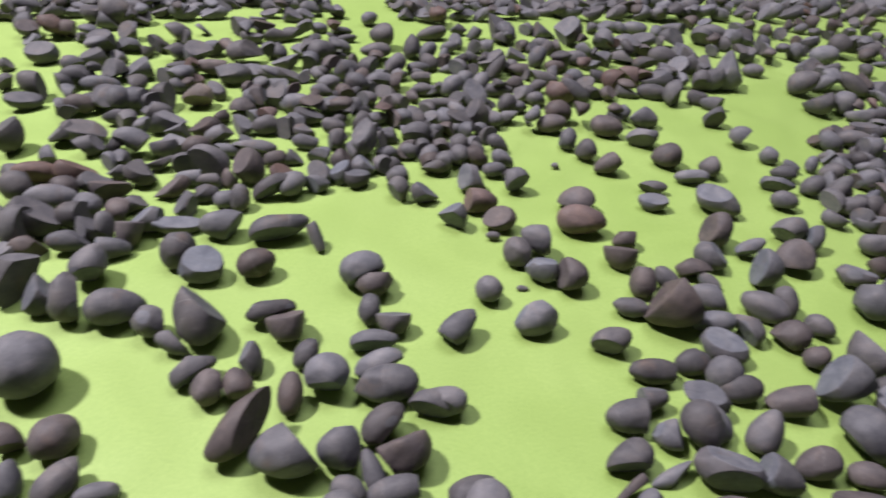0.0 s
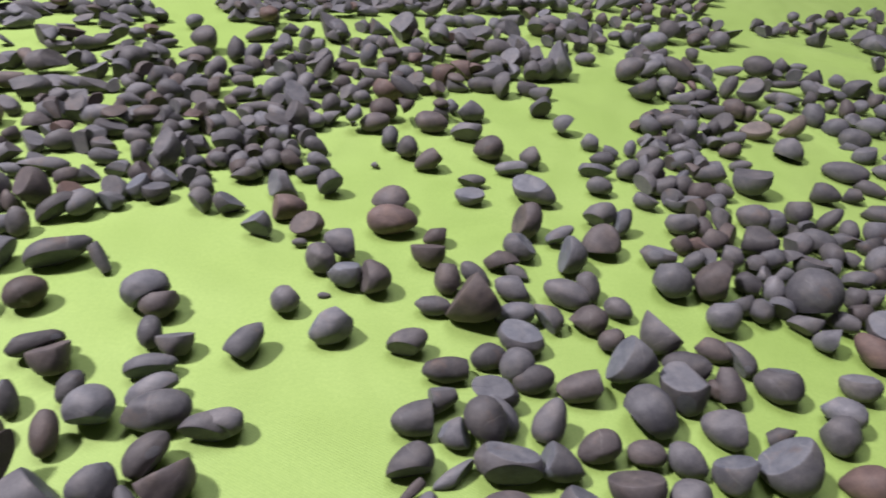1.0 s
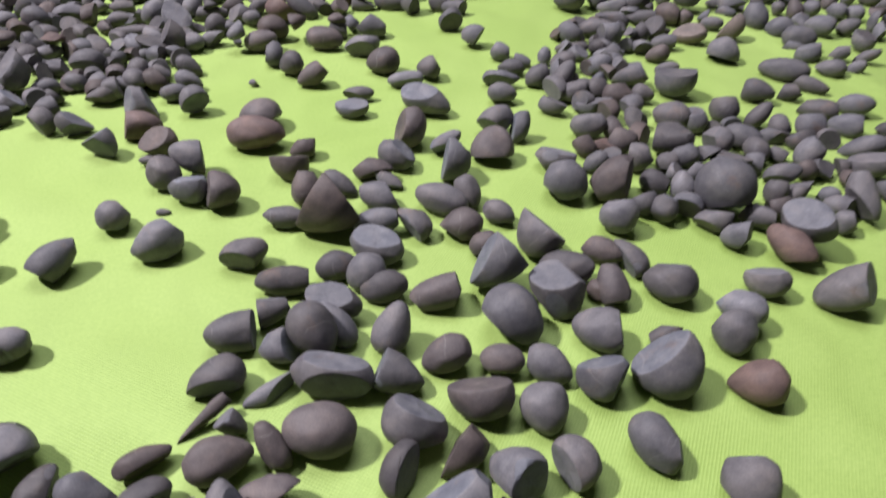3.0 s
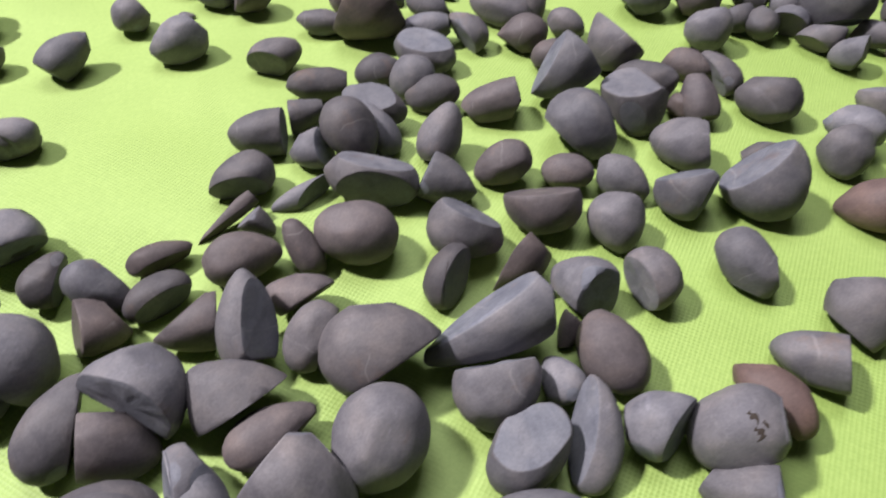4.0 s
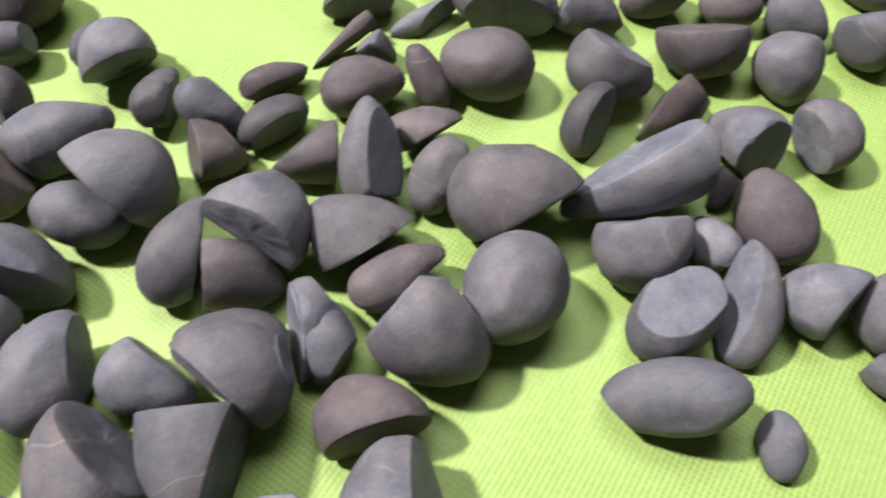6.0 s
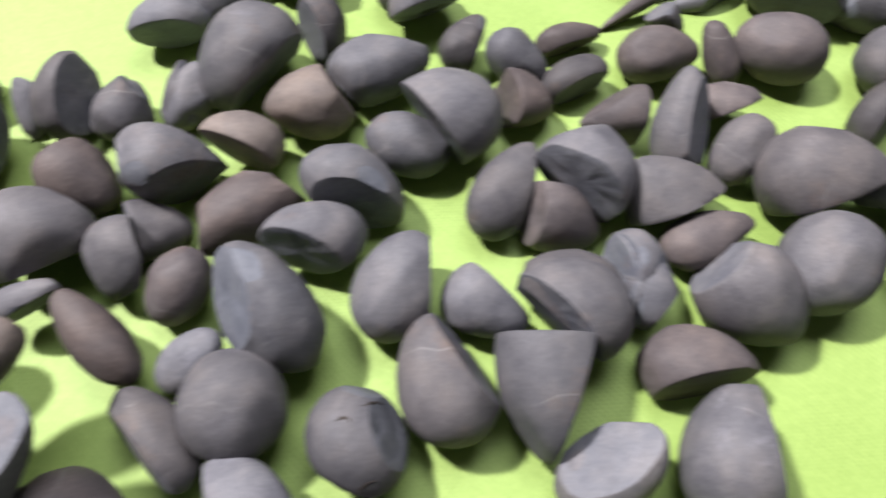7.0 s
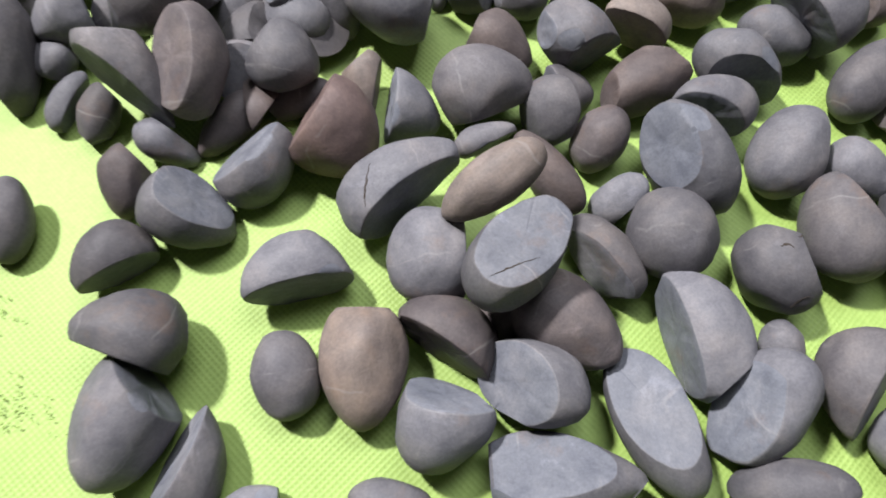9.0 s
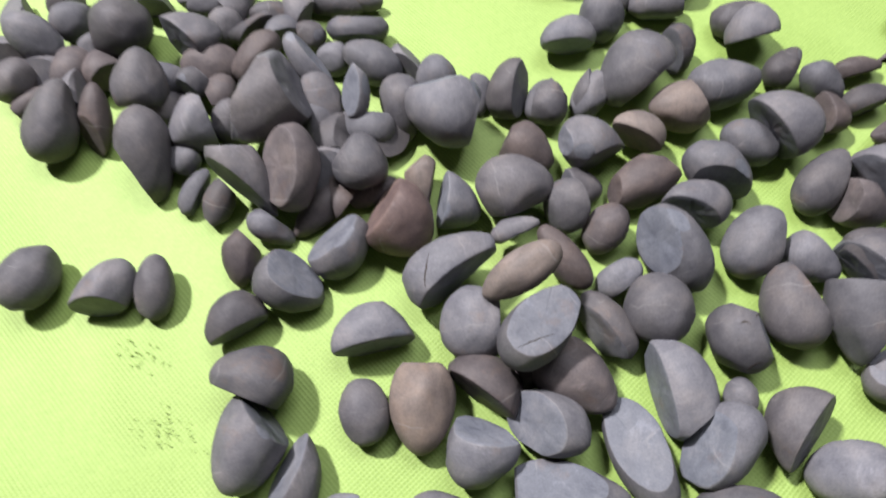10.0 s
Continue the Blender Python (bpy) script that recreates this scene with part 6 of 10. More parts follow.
pebble(1.4680, 1.7986, 0.0090, -30, -15, 24, 15.2, 12.0, 10.2, 0, 0.03, (79, 8, 3.8))
pebble(1.3974, 1.7989, 0.0081, -18, 25, 168, 15.5, 10.8, 9.1, 0, 0.10, (108, 25, 3.0))
pebble(1.3184, 1.7241, 0.0065, 22, 23, 39, 12.3, 8.7, 7.4, 1, 0.00, (0, 16, 2.9))
pebble(1.2803, 1.7152, 0.0072, 24, -21, 22, 13.4, 9.5, 8.1, 0, -0.09, (81, -16, 4.4))
pebble(1.3007, 1.7312, 0.0081, -12, -28, 68, 12.2, 10.8, 9.2, 0, -0.15, (-136, 39, 4.5))
pebble(1.2463, 1.7313, 0.0097, 39, 17, 155, 14.9, 12.9, 10.9, 0, -0.14, (26, 19, 6.6))
pebble(0.3453, 1.1426, 0.0078, -3, -9, 117, 14.4, 10.4, 8.8, 0, 0.04, (-69, -2, 4.7))
pebble(0.1107, 1.0935, 0.0096, 6, 14, 45, 14.6, 12.8, 10.9, 0, -0.02, (143, 21, 5.8))
pebble(0.4794, 1.2622, 0.0082, 15, 24, 51, 12.6, 10.9, 9.3, 0, -0.05, (-162, 30, 3.1))
pebble(0.3899, 1.1921, 0.0073, 18, 24, 160, 14.4, 9.7, 8.3, 0, -0.13, (31, 0, 2.1))
pebble(0.2997, 1.3725, 0.0064, 16, -13, 154, 12.1, 8.6, 7.3, 1, -0.01, (-10, -2, 2.3))
pebble(0.2022, 1.3647, 0.0089, 26, -12, 139, 15.7, 11.8, 10.0, 0, -0.11, (47, -18, 3.8))
pebble(0.1903, 1.0734, 0.0100, 13, 24, 99, 15.4, 13.4, 11.4, 0, 0.12, (-157, -15, 4.8))
pebble(0.2522, 1.3052, 0.0063, -23, -3, 75, 12.3, 8.4, 7.1, 0, -0.12, (-137, 19, 2.9))
pebble(0.3775, 1.1210, 0.0080, 8, -9, 132, 12.0, 10.7, 9.1, 0, 0.08, (174, 32, 5.9))
pebble(0.1646, 1.2368, 0.0077, 31, -36, 160, 13.8, 10.2, 8.7, 0, 0.11, (64, 39, 5.9))
pebble(0.3173, 1.0890, 0.0089, -3, -34, 165, 14.4, 11.8, 10.1, 0, 0.10, (52, 34, 3.0))
pebble(0.4517, 1.1794, 0.0087, -31, -5, 73, 13.4, 11.6, 9.8, 0, 0.07, (48, -14, 4.1))
pebble(0.4449, 1.2903, 0.0084, -39, 5, 45, 12.6, 11.3, 9.6, 0, -0.03, (-155, 33, 4.6))
pebble(0.0379, 1.1474, 0.0068, 29, 23, 56, 13.6, 9.0, 7.7, 0, 0.11, (-113, 38, 2.1))
pebble(0.2697, 1.1842, 0.0091, 22, -39, 1, 14.5, 12.2, 10.3, 0, -0.08, (-15, 12, 4.1))
pebble(0.3306, 1.3771, 0.0085, 26, -25, 89, 13.0, 11.3, 9.6, 1, -0.15, (-118, -5, 3.1))
pebble(0.2627, 1.1678, 0.0099, -8, -23, 52, 15.3, 13.2, 11.2, 0, 0.09, (-54, -8, 7.3))
pebble(0.1005, 1.0136, 0.0094, 34, 9, 119, 15.8, 12.5, 10.6, 1, 0.04, (30, 19, 5.6))
pebble(0.4337, 1.1702, 0.0079, 29, -24, 114, 13.2, 10.5, 8.9, 1, 0.07, (166, 11, 5.2))
pebble(0.3045, 1.3461, 0.0066, 17, -14, 126, 13.4, 8.8, 7.5, 0, 0.10, (90, 29, 4.9))
pebble(0.4878, 1.2490, 0.0086, 17, 8, 148, 14.7, 11.5, 9.8, 0, 0.01, (5, 35, 6.3))
pebble(-0.0035, 1.2074, 0.0096, 14, 37, 14, 14.8, 12.8, 10.9, 0, 0.12, (108, 2, 2.7))
pebble(0.4056, 1.3078, 0.0062, -39, -3, 11, 12.8, 8.3, 7.1, 0, 0.00, (139, 36, 3.7))
pebble(0.4254, 1.1374, 0.0084, -29, -13, 106, 13.3, 11.2, 9.5, 1, -0.08, (-7, 3, 5.0))
pebble(0.0768, 1.3750, 0.0083, 24, 27, 78, 15.0, 11.0, 9.4, 0, -0.12, (-23, 21, 2.4))
pebble(0.0745, 1.2238, 0.0089, 27, -23, 51, 15.3, 11.9, 10.1, 0, 0.13, (154, -2, 4.9))
pebble(0.1905, 1.1824, 0.0062, 39, 12, 64, 12.7, 8.3, 7.0, 1, 0.08, (90, -13, 2.9))
pebble(0.1219, 1.0276, 0.0097, -40, 10, 38, 15.2, 12.9, 10.9, 0, 0.06, (-76, 27, 4.8))
pebble(0.4749, 1.1593, 0.0095, 29, 18, 30, 15.5, 12.6, 10.7, 1, -0.14, (38, 26, 2.8))
pebble(0.4567, 1.1554, 0.0092, 24, 34, 69, 14.6, 12.2, 10.4, 0, 0.13, (-79, -20, 6.9))
pebble(0.1901, 1.3598, 0.0093, -19, 35, 145, 14.2, 12.4, 10.6, 0, 0.10, (23, -1, 2.5))
pebble(0.0212, 1.2965, 0.0061, 19, 23, 16, 12.5, 8.1, 6.9, 0, -0.06, (69, 4, 3.2))
pebble(0.3384, 1.2028, 0.0088, 32, -28, 21, 14.1, 11.7, 9.9, 0, 0.04, (128, 7, 3.1))
pebble(0.1017, 0.9201, 0.0078, 23, 32, 34, 14.2, 10.4, 8.9, 0, -0.01, (34, 7, 2.9))
pebble(0.3244, 1.1564, 0.0074, 12, -10, 68, 12.6, 9.9, 8.4, 0, 0.08, (-101, -18, 3.3))
pebble(0.4100, 1.2618, 0.0065, -6, 6, 132, 12.8, 8.6, 7.3, 0, -0.10, (-39, -20, 4.6))
pebble(0.4468, 1.2618, 0.0077, -32, -18, 149, 14.5, 10.3, 8.7, 0, 0.07, (-82, -7, 3.8))
pebble(0.3664, 1.3471, 0.0064, 8, -22, 11, 12.9, 8.6, 7.3, 0, -0.01, (29, 32, 4.9))
pebble(0.2486, 1.3391, 0.0100, 21, -39, 58, 15.5, 13.4, 11.4, 0, 0.06, (112, 6, 6.8))
pebble(0.4318, 1.2426, 0.0080, 2, -19, 131, 14.3, 10.7, 9.1, 0, 0.08, (-60, -4, 4.6))
pebble(0.2445, 1.0298, 0.0073, 13, -10, 37, 12.7, 9.8, 8.3, 0, 0.11, (66, -3, 2.1))
pebble(0.4703, 1.1855, 0.0079, -18, 22, 60, 14.4, 10.5, 8.9, 0, 0.08, (-7, 19, 5.1))
pebble(0.1886, 1.1059, 0.0103, -33, 5, 60, 15.5, 13.7, 11.6, 1, 0.12, (32, -10, 5.2))
pebble(0.3768, 1.2647, 0.0080, 7, -15, 170, 14.6, 10.7, 9.1, 0, -0.13, (157, 24, 6.2))
pebble(0.0433, 1.3254, 0.0082, 22, -38, 93, 15.4, 11.0, 9.3, 0, -0.05, (8, 25, 2.2))
pebble(0.3364, 1.2608, 0.0082, -26, -12, 10, 14.1, 11.0, 9.3, 0, 0.12, (-135, 5, 5.0))
pebble(0.3180, 1.3194, 0.0085, 14, -34, 28, 13.0, 11.3, 9.6, 1, 0.04, (102, 35, 5.8))
pebble(0.3201, 1.2833, 0.0064, -26, -40, 50, 12.1, 8.6, 7.3, 0, -0.06, (116, -2, 4.7))
pebble(0.0639, 1.0580, 0.0076, -14, -40, 131, 14.0, 10.1, 8.6, 0, -0.05, (-86, -3, 4.4))
pebble(0.1157, 1.0667, 0.0067, 30, -6, 97, 12.2, 8.9, 7.5, 0, 0.02, (142, -1, 2.9))
pebble(0.0688, 0.9670, 0.0090, -11, 0, 118, 13.4, 12.0, 10.2, 0, 0.11, (37, -7, 4.7))
pebble(0.3908, 1.2872, 0.0065, -21, 16, 140, 12.1, 8.6, 7.3, 1, -0.07, (-120, 23, 4.6))
pebble(0.1166, 1.1427, 0.0065, -2, 2, 50, 12.1, 8.7, 7.4, 0, -0.06, (116, 20, 4.3))
pebble(0.2842, 1.2954, 0.0074, 11, 31, 128, 12.5, 9.8, 8.3, 0, 0.12, (70, 2, 3.6))
pebble(0.4160, 1.1612, 0.0070, 20, -36, 114, 14.2, 9.4, 8.0, 0, -0.01, (162, -15, 4.8))
pebble(0.3659, 1.3161, 0.0086, 26, -12, 45, 15.2, 11.5, 9.8, 1, -0.04, (-45, 6, 4.9))
pebble(0.4613, 1.2148, 0.0084, 17, 17, 136, 13.2, 11.2, 9.5, 0, 0.05, (-143, 13, 5.8))
pebble(0.3981, 1.1558, 0.0076, -21, -20, 56, 14.2, 10.2, 8.6, 1, 0.01, (-97, 29, 5.1))
pebble(0.4396, 1.1395, 0.0092, 13, 27, 110, 14.5, 12.2, 10.4, 0, -0.04, (45, -3, 4.0))
pebble(0.4382, 1.2106, 0.0075, -23, 7, 154, 14.4, 10.1, 8.5, 1, 0.08, (86, 0, 2.1))
pebble(0.1323, 0.9931, 0.0093, -4, -7, 100, 15.5, 12.5, 10.6, 0, 0.05, (-9, -2, 3.4))
pebble(0.3746, 1.2207, 0.0079, -27, 11, 123, 14.3, 10.6, 9.0, 1, -0.15, (106, 37, 2.7))
pebble(0.3976, 1.1017, 0.0092, -36, -1, 37, 15.0, 12.3, 10.5, 0, -0.09, (-1, 7, 3.7))
pebble(0.2158, 1.1630, 0.0094, -38, -32, 115, 15.8, 12.5, 10.7, 0, 0.05, (-58, 31, 3.2))
pebble(0.2672, 1.3147, 0.0077, 0, 0, 135, 13.6, 10.3, 8.8, 0, 0.14, (-123, 38, 5.8))
pebble(0.0196, 1.1547, 0.0073, 5, -22, 60, 12.4, 9.7, 8.3, 0, -0.12, (146, 18, 2.6))
pebble(0.0998, 1.1407, 0.0087, -21, -22, 79, 14.8, 11.6, 9.8, 0, -0.09, (157, 35, 5.2))
pebble(0.3352, 1.2936, 0.0074, 16, -26, 156, 15.0, 9.8, 8.4, 0, 0.14, (142, 34, 5.6))
pebble(0.1602, 0.9915, 0.0085, 7, 2, 126, 13.7, 11.4, 9.7, 1, 0.10, (-106, -20, 6.2))
pebble(0.4729, 1.2203, 0.0071, -14, -1, 50, 14.0, 9.4, 8.0, 0, -0.02, (-169, -17, 2.3))
pebble(0.2970, 1.0619, 0.0100, -13, -1, 73, 15.9, 13.3, 11.3, 0, -0.13, (28, 9, 6.0))
pebble(0.3096, 1.1239, 0.0068, -8, -20, 28, 13.8, 9.1, 7.7, 0, 0.11, (-109, 34, 3.2))
pebble(0.3672, 1.1650, 0.0086, -27, -18, 76, 14.1, 11.4, 9.7, 0, -0.03, (138, 32, 4.1))
pebble(0.3968, 1.2328, 0.0083, -15, -7, 144, 15.8, 11.1, 9.4, 0, -0.10, (38, -14, 4.8))
pebble(0.2678, 1.1078, 0.0070, 35, -8, 24, 12.9, 9.4, 8.0, 1, -0.12, (87, -19, 2.8))
pebble(0.3466, 1.3304, 0.0074, 1, -8, 152, 13.3, 9.8, 8.3, 0, 0.03, (-172, 32, 4.1))
pebble(0.0142, 1.1871, 0.0077, -22, -6, 159, 14.3, 10.3, 8.7, 0, -0.08, (-158, -19, 6.0))
pebble(0.2364, 1.0642, 0.0062, 34, -37, 91, 12.0, 8.2, 7.0, 1, -0.13, (-35, 25, 4.3))
pebble(0.4849, 1.2080, 0.0081, -37, 33, 126, 14.2, 10.9, 9.2, 0, 0.15, (165, -5, 4.2))
pebble(0.3005, 1.3206, 0.0095, -11, 30, 101, 15.5, 12.7, 10.8, 0, 0.02, (177, 1, 7.0))
pebble(0.6077, 1.3777, 0.0084, -17, -37, 1, 15.8, 11.2, 9.5, 0, -0.04, (-88, 38, 2.3))
pebble(0.5850, 1.3790, 0.0088, 2, 9, 58, 13.1, 11.8, 10.0, 1, -0.13, (-84, -15, 5.3))
pebble(0.4394, 1.3795, 0.0096, 31, 23, 18, 14.3, 12.8, 10.9, 0, -0.11, (-132, 19, 5.4))
pebble(0.5425, 1.4858, 0.0075, -17, 35, 153, 12.1, 10.0, 8.5, 0, 0.03, (-56, -17, 5.0))
pebble(0.5466, 1.4564, 0.0073, 0, 20, 94, 14.1, 9.7, 8.3, 1, -0.13, (-55, -16, 4.7))
pebble(0.6199, 1.3584, 0.0069, 17, -28, 177, 14.1, 9.2, 7.8, 0, 0.06, (-65, 1, 5.3))
pebble(0.4200, 1.3971, 0.0076, 32, -21, 64, 15.4, 10.2, 8.6, 1, 0.11, (168, 17, 4.2))
pebble(0.5623, 1.4895, 0.0086, 27, -39, 63, 12.9, 11.4, 9.7, 0, -0.07, (89, 14, 5.0))
pebble(0.5124, 1.4144, 0.0081, 8, -21, 24, 13.9, 10.8, 9.2, 0, -0.11, (38, 10, 2.3))
pebble(0.5276, 1.4910, 0.0078, -31, -29, 49, 12.3, 10.4, 8.9, 1, 0.03, (25, 21, 2.8))
pebble(0.7463, 1.5722, 0.0080, 2, -29, 33, 13.1, 10.6, 9.0, 0, -0.13, (-51, -19, 3.7))
pebble(0.5683, 1.4044, 0.0074, -9, -39, 74, 12.2, 9.9, 8.4, 0, 0.12, (-71, -4, 5.8))
pebble(0.5312, 1.3956, 0.0064, 26, -5, 81, 12.6, 8.6, 7.3, 0, 0.11, (3, 30, 2.3))
pebble(0.5338, 1.5604, 0.0082, -12, -23, 116, 13.2, 10.9, 9.3, 0, 0.11, (123, 22, 6.1))
pebble(0.8244, 1.5648, 0.0072, -2, 25, 21, 12.5, 9.6, 8.2, 0, 0.03, (33, 14, 4.7))
pebble(0.6377, 1.3607, 0.0082, -7, 36, 139, 15.3, 10.9, 9.3, 1, 0.06, (32, -9, 6.2))
pebble(0.6374, 1.5977, 0.0073, 37, 29, 150, 13.2, 9.8, 8.3, 0, 0.10, (60, 1, 5.7))
pebble(0.6883, 1.6151, 0.0072, 1, -31, 159, 13.4, 9.7, 8.2, 0, -0.04, (-64, 23, 5.6))
pebble(0.7123, 1.5256, 0.0088, -13, -1, 110, 13.4, 11.7, 10.0, 1, 0.14, (149, -11, 4.6))
pebble(0.8929, 1.2559, 0.0080, 25, 24, 39, 15.9, 10.6, 9.0, 0, 0.12, (146, -2, 4.2))
pebble(0.8735, 1.1942, 0.0089, -39, -38, 85, 15.4, 11.9, 10.1, 0, -0.08, (-77, 3, 3.8))
pebble(0.9802, 1.3270, 0.0074, -16, 15, 42, 14.3, 9.8, 8.3, 0, 0.07, (-68, 17, 2.8))
pebble(0.9182, 1.2076, 0.0068, 37, -4, 147, 12.0, 9.0, 7.7, 1, 0.01, (-142, -6, 4.3))
pebble(0.8898, 1.1590, 0.0086, -10, 31, 59, 13.3, 11.5, 9.8, 0, -0.07, (53, 15, 4.8))
pebble(0.9469, 1.3098, 0.0082, -35, -15, 38, 13.1, 11.0, 9.3, 0, -0.08, (-124, 18, 5.8))
pebble(0.9342, 1.2203, 0.0087, -23, 21, 163, 14.9, 11.6, 9.9, 0, 0.00, (23, 37, 3.2))
pebble(0.8588, 1.1560, 0.0097, -10, -9, 104, 15.3, 12.9, 11.0, 0, -0.05, (106, 5, 7.4))
pebble(0.9054, 1.2461, 0.0078, -17, 32, 141, 15.5, 10.5, 8.9, 0, -0.09, (-169, 29, 4.3))
pebble(0.9402, 1.2449, 0.0097, 8, -18, 164, 14.8, 12.9, 11.0, 0, 0.02, (-16, 21, 6.0))
pebble(0.8803, 1.1806, 0.0075, -36, 11, 79, 14.6, 10.0, 8.5, 1, -0.11, (-174, 27, 5.5))
pebble(0.9430, 1.2687, 0.0075, -9, 11, 43, 14.4, 10.0, 8.5, 0, -0.07, (-33, -8, 3.4))
pebble(0.9997, 1.3653, 0.0099, -16, -40, 39, 15.7, 13.1, 11.2, 0, 0.07, (17, 26, 4.5))
pebble(0.9153, 1.2915, 0.0062, 10, -25, 107, 12.3, 8.2, 7.0, 1, -0.10, (-45, -12, 4.6))
pebble(0.8819, 1.1308, 0.0088, -35, 19, 8, 13.5, 11.8, 10.0, 0, 0.14, (-171, -3, 4.3))
pebble(0.9076, 1.2106, 0.0072, 31, 19, 41, 13.3, 9.5, 8.1, 1, -0.11, (-163, -11, 5.0))
pebble(0.9361, 1.2814, 0.0069, 35, 30, 153, 14.0, 9.3, 7.9, 0, 0.00, (152, -6, 2.8))
pebble(0.9477, 1.3329, 0.0077, -9, 14, 169, 12.8, 10.3, 8.7, 1, -0.03, (127, 1, 4.1))
pebble(0.9665, 1.2750, 0.0071, -18, 38, 18, 14.5, 9.5, 8.1, 0, -0.12, (-134, -11, 4.6))
pebble(0.9800, 1.3480, 0.0081, 17, 5, 96, 14.4, 10.8, 9.1, 0, 0.13, (-80, 37, 2.7))
pebble(0.9111, 1.3164, 0.0076, -29, -40, 48, 12.2, 10.2, 8.6, 1, 0.14, (-104, -8, 4.1))
pebble(0.9268, 1.3254, 0.0089, -33, 12, 14, 14.3, 11.9, 10.1, 0, -0.07, (-100, 17, 6.6))
pebble(0.9025, 1.1551, 0.0095, 38, 22, 3, 14.1, 12.7, 10.8, 0, 0.05, (112, -15, 7.6))
pebble(1.1019, 1.3698, 0.0068, 8, -6, 11, 12.4, 9.1, 7.7, 0, -0.09, (-45, -1, 2.8))
pebble(1.3179, 1.3270, 0.0078, -39, -39, 77, 15.7, 10.4, 8.9, 0, 0.09, (-76, -5, 5.5))
pebble(1.2272, 1.3619, 0.0080, 4, 4, 10, 12.6, 10.7, 9.1, 0, 0.03, (34, 2, 4.3))
pebble(1.3461, 1.4529, 0.0074, -37, -2, 27, 13.2, 9.9, 8.4, 0, 0.04, (-20, 1, 5.8))
pebble(1.1332, 1.4186, 0.0073, 11, -10, 141, 12.4, 9.7, 8.2, 0, -0.12, (8, 39, 5.5))
pebble(1.4522, 1.4342, 0.0074, 13, -24, 23, 13.4, 9.8, 8.3, 1, 0.03, (-162, 22, 2.5))
pebble(1.3897, 1.4130, 0.0094, 2, -8, 21, 15.0, 12.6, 10.7, 0, -0.07, (161, 29, 5.4))
pebble(1.1880, 1.4220, 0.0086, -17, 11, 161, 14.5, 11.4, 9.7, 0, 0.14, (-18, 12, 2.9))
pebble(0.9849, 1.2671, 0.0082, 3, -12, 110, 12.3, 10.9, 9.3, 0, 0.13, (-32, 34, 3.2))
pebble(1.2117, 1.5076, 0.0089, -5, -22, 40, 15.0, 11.9, 10.1, 0, 0.09, (-140, 27, 5.3))
pebble(1.1769, 1.5060, 0.0076, 19, 34, 114, 14.9, 10.2, 8.7, 0, -0.11, (-6, -18, 5.8))
pebble(1.4746, 1.4333, 0.0089, -39, -7, 170, 13.3, 11.9, 10.1, 0, -0.12, (90, 19, 2.4))
pebble(1.1460, 1.4605, 0.0071, 36, 38, 21, 12.2, 9.5, 8.1, 0, -0.01, (-53, 39, 4.9))
pebble(1.4493, 1.3962, 0.0065, -11, -14, 127, 12.0, 8.7, 7.4, 1, 0.05, (111, 24, 2.2))
pebble(1.0275, 1.3866, 0.0079, 37, -28, 69, 13.0, 10.5, 9.0, 0, -0.10, (175, -18, 2.4))
pebble(0.8930, 1.3009, 0.0063, 36, 22, 112, 12.4, 8.4, 7.2, 1, -0.04, (-138, -17, 4.7))
pebble(1.3066, 1.4356, 0.0085, -39, -34, 43, 14.8, 11.4, 9.7, 1, -0.11, (56, 23, 5.6))
pebble(1.3872, 1.3498, 0.0082, 22, 25, 52, 12.6, 10.9, 9.3, 0, -0.12, (-118, -19, 5.7))
pebble(1.0940, 1.0235, 0.0067, 31, -22, 38, 13.4, 9.0, 7.6, 0, 0.15, (45, 33, 4.0))
pebble(1.1816, 1.0515, 0.0084, 12, 23, 19, 13.3, 11.1, 9.5, 0, 0.14, (9, 28, 6.2))
pebble(0.9233, 0.9579, 0.0091, 0, 4, 173, 13.8, 12.1, 10.3, 0, 0.08, (65, -17, 2.7))
pebble(0.9273, 1.1230, 0.0083, 5, -23, 34, 15.2, 11.0, 9.4, 0, -0.03, (166, 0, 5.4))
pebble(0.9480, 1.0072, 0.0080, -22, 4, 12, 15.8, 10.7, 9.1, 0, 0.04, (130, 31, 3.4))
pebble(1.0185, 1.0902, 0.0071, -16, 21, 33, 13.5, 9.5, 8.1, 0, 0.02, (-118, -5, 4.8))
pebble(0.9313, 1.0078, 0.0074, 5, 32, 107, 12.0, 9.9, 8.4, 0, -0.02, (-150, 24, 4.9))
pebble(0.9251, 1.0956, 0.0085, 25, -19, 116, 14.7, 11.4, 9.7, 0, 0.13, (104, 3, 4.5))
pebble(1.1021, 1.0646, 0.0086, 23, 14, 59, 15.8, 11.4, 9.7, 0, 0.06, (-158, 11, 6.0))
pebble(1.0534, 1.0124, 0.0081, 31, 36, 41, 12.9, 10.8, 9.2, 1, -0.02, (-19, 29, 4.1))
pebble(0.9001, 1.1102, 0.0088, 3, -31, 53, 13.9, 11.8, 10.0, 1, -0.07, (150, 23, 4.1))
pebble(1.0735, 1.0629, 0.0093, 25, -8, 22, 15.3, 12.4, 10.5, 0, 0.02, (79, 24, 7.2))
pebble(1.0018, 0.9574, 0.0090, 34, 23, 27, 14.8, 12.1, 10.3, 1, -0.09, (101, 13, 6.2))
pebble(0.8913, 0.9657, 0.0089, 15, 0, 71, 13.9, 11.9, 10.1, 0, 0.09, (47, 23, 3.4))
pebble(1.0569, 0.9579, 0.0084, 19, -1, 165, 15.4, 11.2, 9.5, 0, -0.04, (-113, 0, 6.1))
